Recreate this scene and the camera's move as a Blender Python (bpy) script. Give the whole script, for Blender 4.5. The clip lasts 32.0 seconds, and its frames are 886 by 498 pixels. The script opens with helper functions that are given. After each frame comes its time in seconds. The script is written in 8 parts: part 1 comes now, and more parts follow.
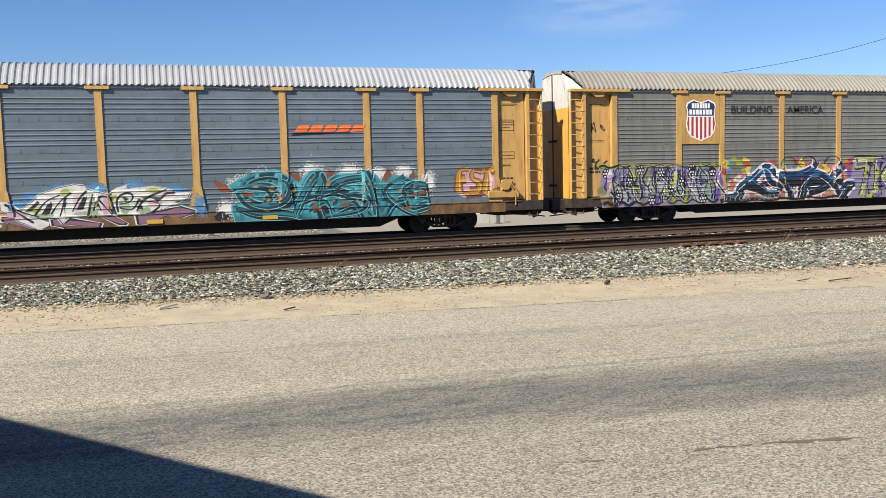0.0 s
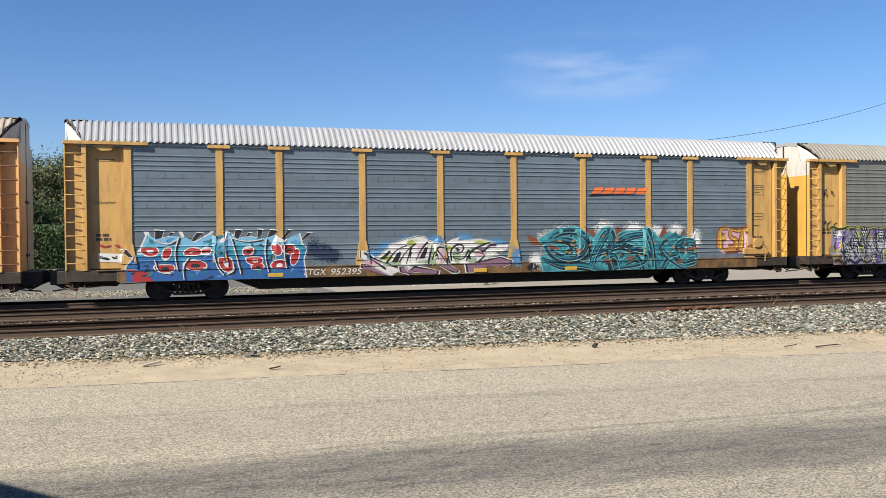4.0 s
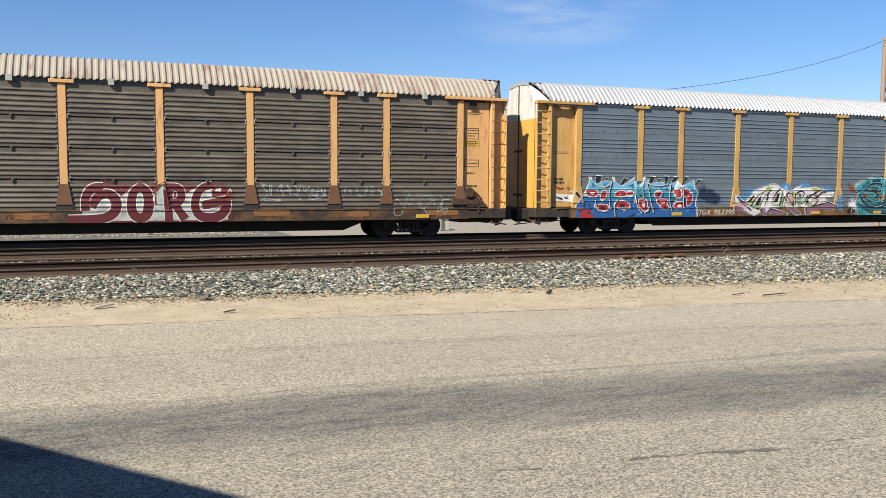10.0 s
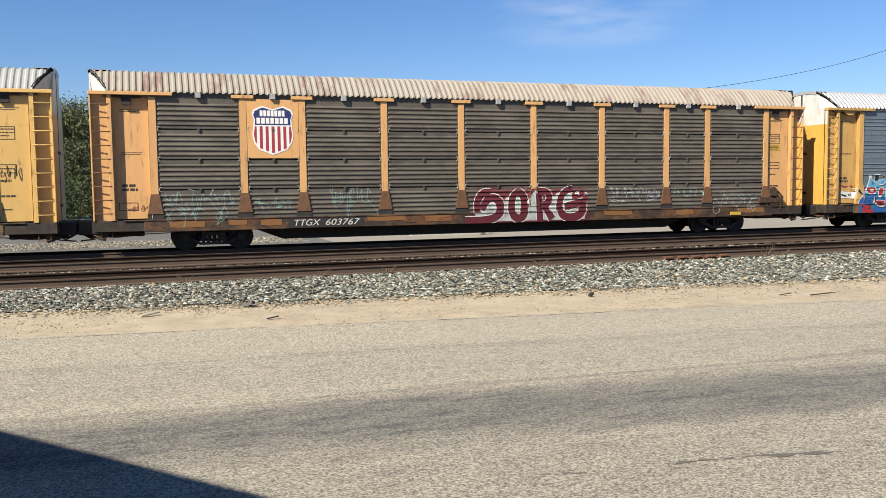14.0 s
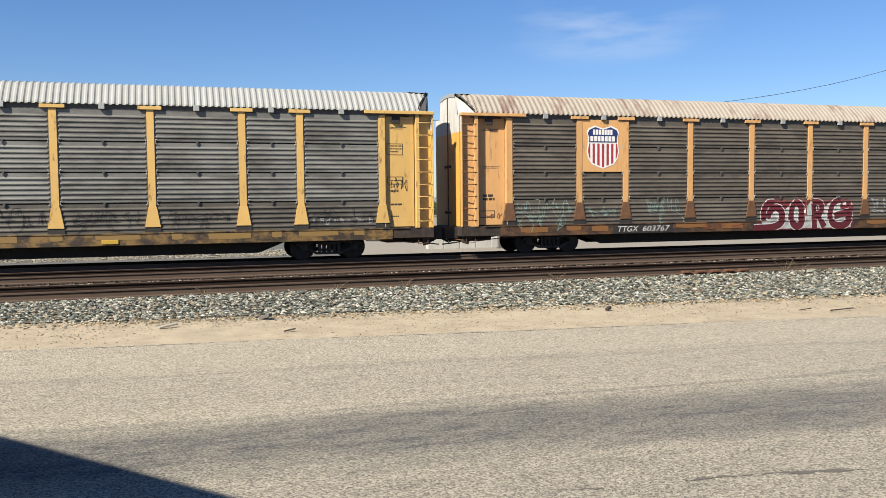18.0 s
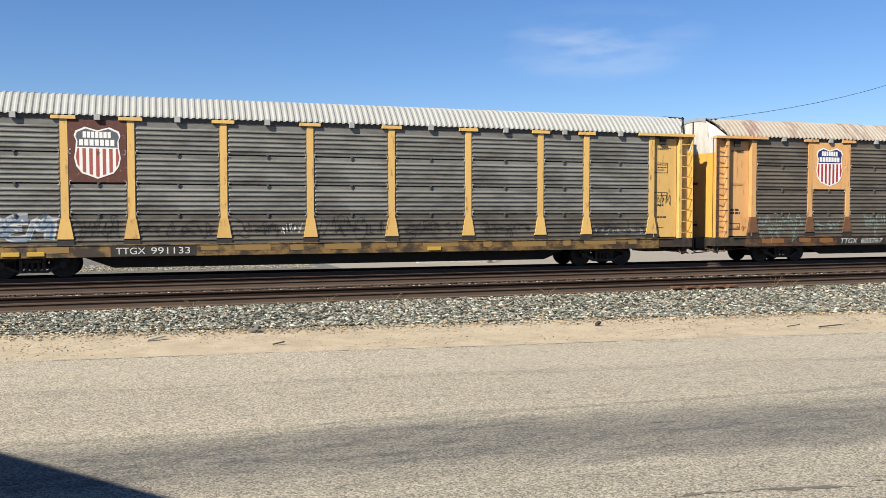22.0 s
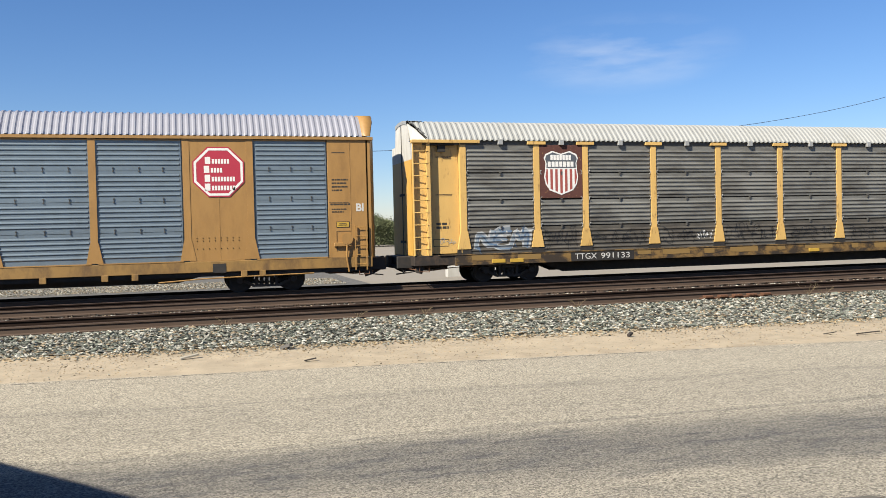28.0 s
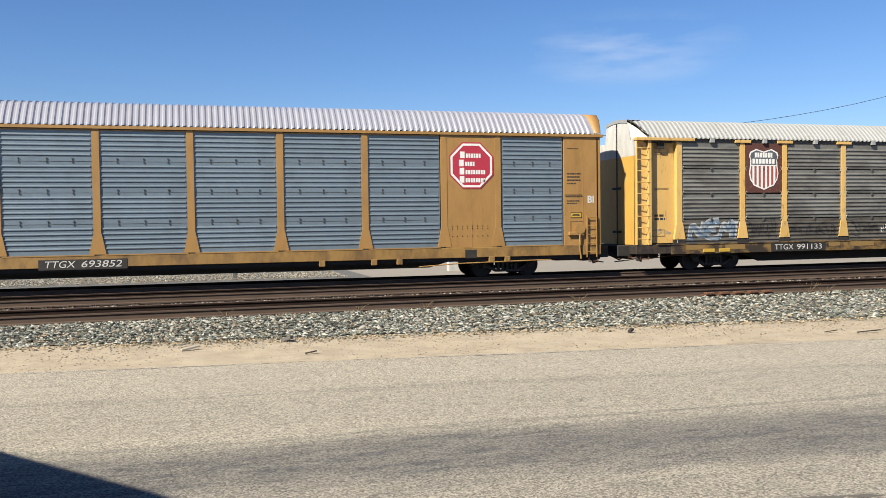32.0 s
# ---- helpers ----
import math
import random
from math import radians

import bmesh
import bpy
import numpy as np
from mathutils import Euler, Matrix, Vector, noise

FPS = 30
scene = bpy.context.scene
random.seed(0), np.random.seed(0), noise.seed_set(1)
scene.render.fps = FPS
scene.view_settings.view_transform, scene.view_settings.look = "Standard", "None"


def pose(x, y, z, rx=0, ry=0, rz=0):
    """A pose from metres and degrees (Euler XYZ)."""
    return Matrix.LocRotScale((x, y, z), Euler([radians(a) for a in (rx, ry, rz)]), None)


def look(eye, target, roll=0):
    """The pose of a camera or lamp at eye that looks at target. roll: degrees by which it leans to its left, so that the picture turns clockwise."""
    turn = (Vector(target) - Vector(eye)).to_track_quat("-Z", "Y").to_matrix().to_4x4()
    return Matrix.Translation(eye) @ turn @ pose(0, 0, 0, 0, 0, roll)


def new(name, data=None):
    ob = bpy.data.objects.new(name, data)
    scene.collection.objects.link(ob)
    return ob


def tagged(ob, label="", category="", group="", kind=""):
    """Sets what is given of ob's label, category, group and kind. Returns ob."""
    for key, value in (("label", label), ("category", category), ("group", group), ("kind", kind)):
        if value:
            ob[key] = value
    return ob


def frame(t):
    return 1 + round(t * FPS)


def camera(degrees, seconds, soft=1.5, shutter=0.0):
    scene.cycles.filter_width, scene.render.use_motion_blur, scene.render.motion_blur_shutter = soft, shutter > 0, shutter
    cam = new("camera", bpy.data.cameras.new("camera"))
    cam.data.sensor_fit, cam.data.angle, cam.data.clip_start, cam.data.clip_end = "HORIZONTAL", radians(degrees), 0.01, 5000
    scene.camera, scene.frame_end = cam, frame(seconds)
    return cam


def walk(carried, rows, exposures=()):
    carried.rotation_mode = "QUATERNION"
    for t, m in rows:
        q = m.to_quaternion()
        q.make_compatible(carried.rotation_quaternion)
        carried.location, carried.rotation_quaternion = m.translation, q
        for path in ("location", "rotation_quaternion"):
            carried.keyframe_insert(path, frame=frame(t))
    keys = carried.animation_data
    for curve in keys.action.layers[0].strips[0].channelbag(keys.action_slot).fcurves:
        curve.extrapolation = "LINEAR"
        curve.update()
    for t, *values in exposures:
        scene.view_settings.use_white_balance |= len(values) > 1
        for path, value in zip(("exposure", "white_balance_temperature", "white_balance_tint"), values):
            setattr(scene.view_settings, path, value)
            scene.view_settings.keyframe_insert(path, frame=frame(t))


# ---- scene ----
cam = camera(55, 32.0, soft=0.75)

PATH = [
    (0.0, -17.85, -4.90, 1.41),
    (0.5, -17.66, -4.34, 1.25),
    (1.0, -18.43, -4.88, 0.87),
    (1.5, -19.07, -4.98, 1.53),
    (2.0, -18.82, -5.27, 1.49),
    (2.5, -18.33, -5.32, 1.47),
    (3.0, -17.84, -2.02, 2.48),
    (3.5, -18.31, -0.59, 1.69),
    (5.5, -18.96, -4.36, -1.16),
    (6.0, -19.87, -5.20, -0.65),
    (6.5, -21.03, -5.00, -0.43),
    (7.0, -21.56, -4.87, -0.35),
    (7.5, -21.74, -4.65, -0.42),
    (8.0, -21.73, -4.57, -0.36),
    (8.5, -21.78, -4.52, -0.33),
    (9.0, -21.62, -4.45, -0.36),
    (9.5, -21.55, -4.52, -0.47),
    (10.0, -21.62, -4.50, -0.40),
    (10.5, -21.91, -4.51, -0.27),
    (11.0, -22.10, -4.59, -0.08),
    (11.5, -22.17, -4.66, 0.06),
    (12.0, -22.26, -4.62, 0.07),
    (12.5, -22.18, -4.72, 0.05),
    (13.0, -21.87, -4.76, 0.27),
    (13.5, -20.60, -4.47, 0.68),
    (14.0, -18.90, -4.21, 0.69),
    (14.5, -18.39, -4.09, 0.33),
    (16.5, -17.86, -3.76, 0.18),
    (17.0, -17.64, -3.51, 0.38),
    (17.5, -17.42, -3.40, 0.54),
    (18.0, -17.78, -3.30, 0.54),
    (18.5, -18.43, -3.23, 0.59),
    (19.0, -18.80, -3.20, 0.76),
    (19.5, -18.89, -2.97, 0.60),
    (20.0, -18.95, -2.37, 0.14),
    (20.5, -18.61, -1.95, 0.54),
    (21.0, -18.94, -3.04, 1.34),
    (21.5, -19.30, -2.64, 0.65),
    (22.0, -18.44, -2.37, 0.08),
    (22.5, -18.05, -2.66, 0.38),
    (23.0, -18.34, -1.99, 0.50),
    (23.5, -18.50, -1.77, 0.51),
    (24.0, -18.22, -1.50, 0.63),
    (24.5, -18.11, -1.65, 0.61),
    (25.0, -17.77, -1.78, 0.87),
    (25.5, -17.71, -1.41, 0.97),
    (27.5, -16.69, -1.50, 1.24),
    (28.0, -16.50, -1.42, 1.33),
    (28.5, -16.50, -1.15, 0.97),
    (29.0, -16.54, -1.27, 0.59),
    (29.5, -16.55, -1.57, 0.78),
    (30.0, -16.35, -1.82, 0.85),
    (30.5, -16.39, -1.85, 0.76),
    (31.0, -16.55, -1.84, 0.76),
    (31.5, -16.50, -1.80, 0.75),
    (32.0, -16.39, -1.81, 0.75),
]
TRAIN = [
    (0.0, -38.312),
    (0.5, -36.858),
    (1.0, -35.405),
    (1.5, -33.961),
    (2.0, -32.523),
    (2.5, -31.084),
    (3.0, -29.638),
    (3.5, -28.181),
    (4.0, -26.719),
    (4.5, -25.253),
    (5.0, -23.781),
    (5.5, -22.305),
    (6.0, -20.817),
    (6.5, -19.325),
    (7.0, -17.832),
    (7.5, -16.340),
    (8.0, -14.852),
    (8.5, -13.365),
    (9.0, -11.875),
    (9.5, -10.382),
    (10.0, -8.886),
    (10.5, -7.391),
    (11.0, -5.900),
    (11.5, -4.417),
    (12.0, -2.942),
    (12.5, -1.473),
    (13.0, -0.009),
    (13.5, 1.453),
    (14.0, 2.915),
    (14.5, 4.383),
    (15.0, 5.856),
    (15.5, 7.325),
    (16.0, 8.790),
    (16.5, 10.248),
    (17.0, 11.696),
    (17.5, 13.142),
    (18.0, 14.587),
    (18.5, 16.029),
    (19.0, 17.463),
    (19.5, 18.881),
    (20.0, 20.281),
    (20.5, 21.663),
    (21.0, 23.023),
    (21.5, 24.362),
    (22.0, 25.682),
    (22.5, 26.986),
    (23.0, 28.278),
    (23.5, 29.561),
    (24.0, 30.836),
    (24.5, 32.101),
    (25.0, 33.354),
    (25.5, 34.597),
    (26.0, 35.830),
    (26.5, 37.051),
    (27.0, 38.256),
    (27.5, 39.446),
    (28.0, 40.619),
    (28.5, 41.772),
    (29.0, 42.905),
    (29.5, 44.017),
    (30.0, 45.107),
    (30.5, 46.175),
    (31.0, 47.220),
    (31.5, 48.243),
    (32.0, 49.247),
]

# eye 2.4 m over the road; x runs along the track, y across it
EYE = 2.4


def view(yaw, pitch, roll):
    return pose(0, 0, EYE, 0, 0, yaw) @ pose(0, 0, 0, 90 + pitch) @ pose(0, 0, 0, 0, 0, -roll)


walk(cam, [(t, view(a, b, c)) for t, a, b, c in PATH], [(0.0, 1.2), (32.0, 1.2)])

# ---- light: clear midday sky, sun high on the left behind the eye ----
SUN_AZ, SUN_EL = 239.0, 40.0
world = bpy.data.worlds.new("world")
scene.world = world
world.use_nodes = True
wn, wl = world.node_tree.nodes, world.node_tree.links
wn.clear()
w_out = wn.new("ShaderNodeOutputWorld")
w_bg = wn.new("ShaderNodeBackground")
sky = wn.new("ShaderNodeTexSky")
sky.sky_type = "NISHITA"
sky.sun_disc = False
sky.sun_elevation, sky.sun_rotation = radians(SUN_EL), radians(SUN_AZ)
sky.air_density, sky.dust_density, sky.ozone_density = 1.0, 0.15, 6.0
w_bg.inputs["Strength"].default_value = 0.051
# thin cirrus wisps, high up
w_tc = wn.new("ShaderNodeTexCoord")
w_map = wn.new("ShaderNodeMapping")
w_map.inputs["Scale"].default_value = (5.0, 5.0, 22.0)
w_noise = wn.new("ShaderNodeTexNoise")
w_noise.inputs["Scale"].default_value, w_noise.inputs["Detail"].default_value = 1.6, 7.0
w_ramp = wn.new("ShaderNodeValToRGB")
w_ramp.color_ramp.elements[0].position, w_ramp.color_ramp.elements[1].position = 0.42, 0.80
w_ramp.color_ramp.elements[1].color = (0.55, 0.55, 0.55, 1)
cloud_dir = Vector((math.sin(radians(28.5)) * math.cos(radians(11)), math.cos(radians(28.5)) * math.cos(radians(11)), math.sin(radians(11))))
w_dist = wn.new("ShaderNodeVectorMath")
w_dist.operation = "SUBTRACT"
w_dist.inputs[1].default_value = cloud_dir
w_sc = wn.new("ShaderNodeVectorMath")
w_sc.operation = "MULTIPLY"
w_sc.inputs[1].default_value = (8.0, 8.0, 24.0)
w_len = wn.new("ShaderNodeVectorMath")
w_len.operation = "LENGTH"
w_fall = wn.new("ShaderNodeMapRange")
w_fall.inputs["From Min"].default_value, w_fall.inputs["From Max"].default_value = 0.15, 1.1
w_fall.inputs["To Min"].default_value, w_fall.inputs["To Max"].default_value = 1.0, 0.0
w_mul = wn.new("ShaderNodeMath")
w_mul.operation = "MULTIPLY"
w_mix = wn.new("ShaderNodeMix")
w_mix.data_type = "RGBA"
w_mix.inputs["B"].default_value = (7.5, 7.9, 8.6, 1)
wl.new(w_tc.outputs["Generated"], w_map.inputs["Vector"])
wl.new(w_map.outputs["Vector"], w_noise.inputs["Vector"])
wl.new(w_noise.outputs["Fac"], w_ramp.inputs["Fac"])
wl.new(w_tc.outputs["Generated"], w_dist.inputs[0])
wl.new(w_dist.outputs["Vector"], w_sc.inputs[0])
wl.new(w_sc.outputs["Vector"], w_len.inputs[0])
wl.new(w_len.outputs["Value"], w_fall.inputs["Value"])
wl.new(w_fall.outputs["Result"], w_mul.inputs[0])
wl.new(w_ramp.outputs["Color"], w_mul.inputs[1])
wl.new(w_mul.outputs["Value"], w_mix.inputs["Factor"])
w_hs = wn.new("ShaderNodeHueSaturation")
w_hs.inputs["Saturation"].default_value = 1.12
w_tint = wn.new("ShaderNodeMix")
w_tint.data_type, w_tint.blend_type = "RGBA", "MULTIPLY"
w_tint.inputs["Factor"].default_value = 1.0
w_tint.inputs["B"].default_value = (1.03, 0.985, 1.06, 1)
wl.new(sky.outputs["Color"], w_tint.inputs["A"])
wl.new(w_tint.outputs["Result"], w_hs.inputs["Color"])
wl.new(w_hs.outputs["Color"], w_mix.inputs["A"])
wl.new(w_mix.outputs["Result"], w_bg.inputs["Color"])
wl.new(w_bg.outputs["Background"], w_out.inputs["Surface"])

sun_dir = Vector((math.sin(radians(SUN_AZ)) * math.cos(radians(SUN_EL)), math.cos(radians(SUN_AZ)) * math.cos(radians(SUN_EL)), math.sin(radians(SUN_EL))))
sun_data = bpy.data.lights.new("sun", "SUN")
sun_data.energy, sun_data.angle, sun_data.color = 5.0, radians(0.7), (1.0, 0.93, 0.80)
sun = new("sun", sun_data)
sun.matrix_world = look(sun_dir * 60, (0, 0, 0))


# ---- materials ----
def paint(name, color, rough=0.6, metal=0.0, var=0.12, scale=3.0, grime=None, grime_amount=0.0, streak=(1, 1, 1), fine=60.0, bump=0.0, spec=0.5, rnd=0.06, edge=(0.45, 0.72)):
    """A worn surface: two scales of tone, grime in patches or streaks, fine relief."""
    m = bpy.data.materials.new(name)
    m.use_nodes = True
    n, l = m.node_tree.nodes, m.node_tree.links
    b = n["Principled BSDF"]
    b.inputs["Roughness"].default_value, b.inputs["Metallic"].default_value = rough, metal
    b.inputs["Specular IOR Level"].default_value = spec
    tc = n.new("ShaderNodeTexCoord")
    mp = n.new("ShaderNodeMapping")
    mp.inputs["Scale"].default_value = streak
    info = n.new("ShaderNodeObjectInfo")
    l.new(tc.outputs["Object"], mp.inputs["Vector"])
    l.new(info.outputs["Random"], mp.inputs["Location"])
    big = n.new("ShaderNodeTexNoise")
    big.inputs["Scale"].default_value, big.inputs["Detail"].default_value, big.inputs["Roughness"].default_value = scale, 6.0, 0.62
    l.new(mp.outputs["Vector"], big.inputs["Vector"])
    small = n.new("ShaderNodeTexNoise")
    small.inputs["Scale"].default_value, small.inputs["Detail"].default_value = fine, 3.0
    l.new(tc.outputs["Object"], small.inputs["Vector"])
    # tone = 1 + var * (big + small/2 - 0.75) + object's own
    add = n.new("ShaderNodeMath")
    add.operation = "MULTIPLY_ADD"
    l.new(small.outputs["Fac"], add.inputs[0])
    add.inputs[1].default_value = 0.6
    l.new(big.outputs["Fac"], add.inputs[2])
    own = n.new("ShaderNodeMapRange")
    own.inputs["To Min"].default_value, own.inputs["To Max"].default_value = 1 - rnd - 0.8 * var * 2, 1 + rnd - 0.8 * var * 2
    l.new(info.outputs["Random"], own.inputs["Value"])
    tone = n.new("ShaderNodeMath")
    tone.operation = "MULTIPLY_ADD"
    l.new(add.outputs["Value"], tone.inputs[0])
    tone.inputs[1].default_value = var * 2
    l.new(own.outputs["Result"], tone.inputs[2])
    hsv = n.new("ShaderNodeHueSaturation")
    hsv.inputs["Color"].default_value = (*[k * 0.69 for k in color], 1)
    l.new(tone.outputs["Value"], hsv.inputs["Value"])
    col = hsv.outputs["Color"]
    if grime:
        g = n.new("ShaderNodeTexNoise")
        g.inputs["Scale"].default_value, g.inputs["Detail"].default_value, g.inputs["Roughness"].default_value = scale * 1.7, 8.0, 0.7
        l.new(mp.outputs["Vector"], g.inputs["Vector"])
        ramp = n.new("ShaderNodeMapRange")
        ramp.inputs["From Min"].default_value, ramp.inputs["From Max"].default_value = edge
        ramp.inputs["To Max"].default_value = grime_amount
        l.new(g.outputs["Fac"], ramp.inputs["Value"])
        mix = n.new("ShaderNodeMix")
        mix.data_type = "RGBA"
        l.new(ramp.outputs["Result"], mix.inputs["Factor"])
        l.new(col, mix.inputs["A"])
        mix.inputs["B"].default_value = (*[k * 0.69 for k in grime], 1)
        col = mix.outputs["Result"]
    l.new(col, b.inputs["Base Color"])
    if bump:
        bp = n.new("ShaderNodeBump")
        bp.inputs["Strength"].default_value, bp.inputs["Distance"].default_value = 0.6, bump
        l.new(small.outputs["Fac"], bp.inputs["Height"])
        l.new(bp.outputs["Normal"], b.inputs["Normal"])
    return m


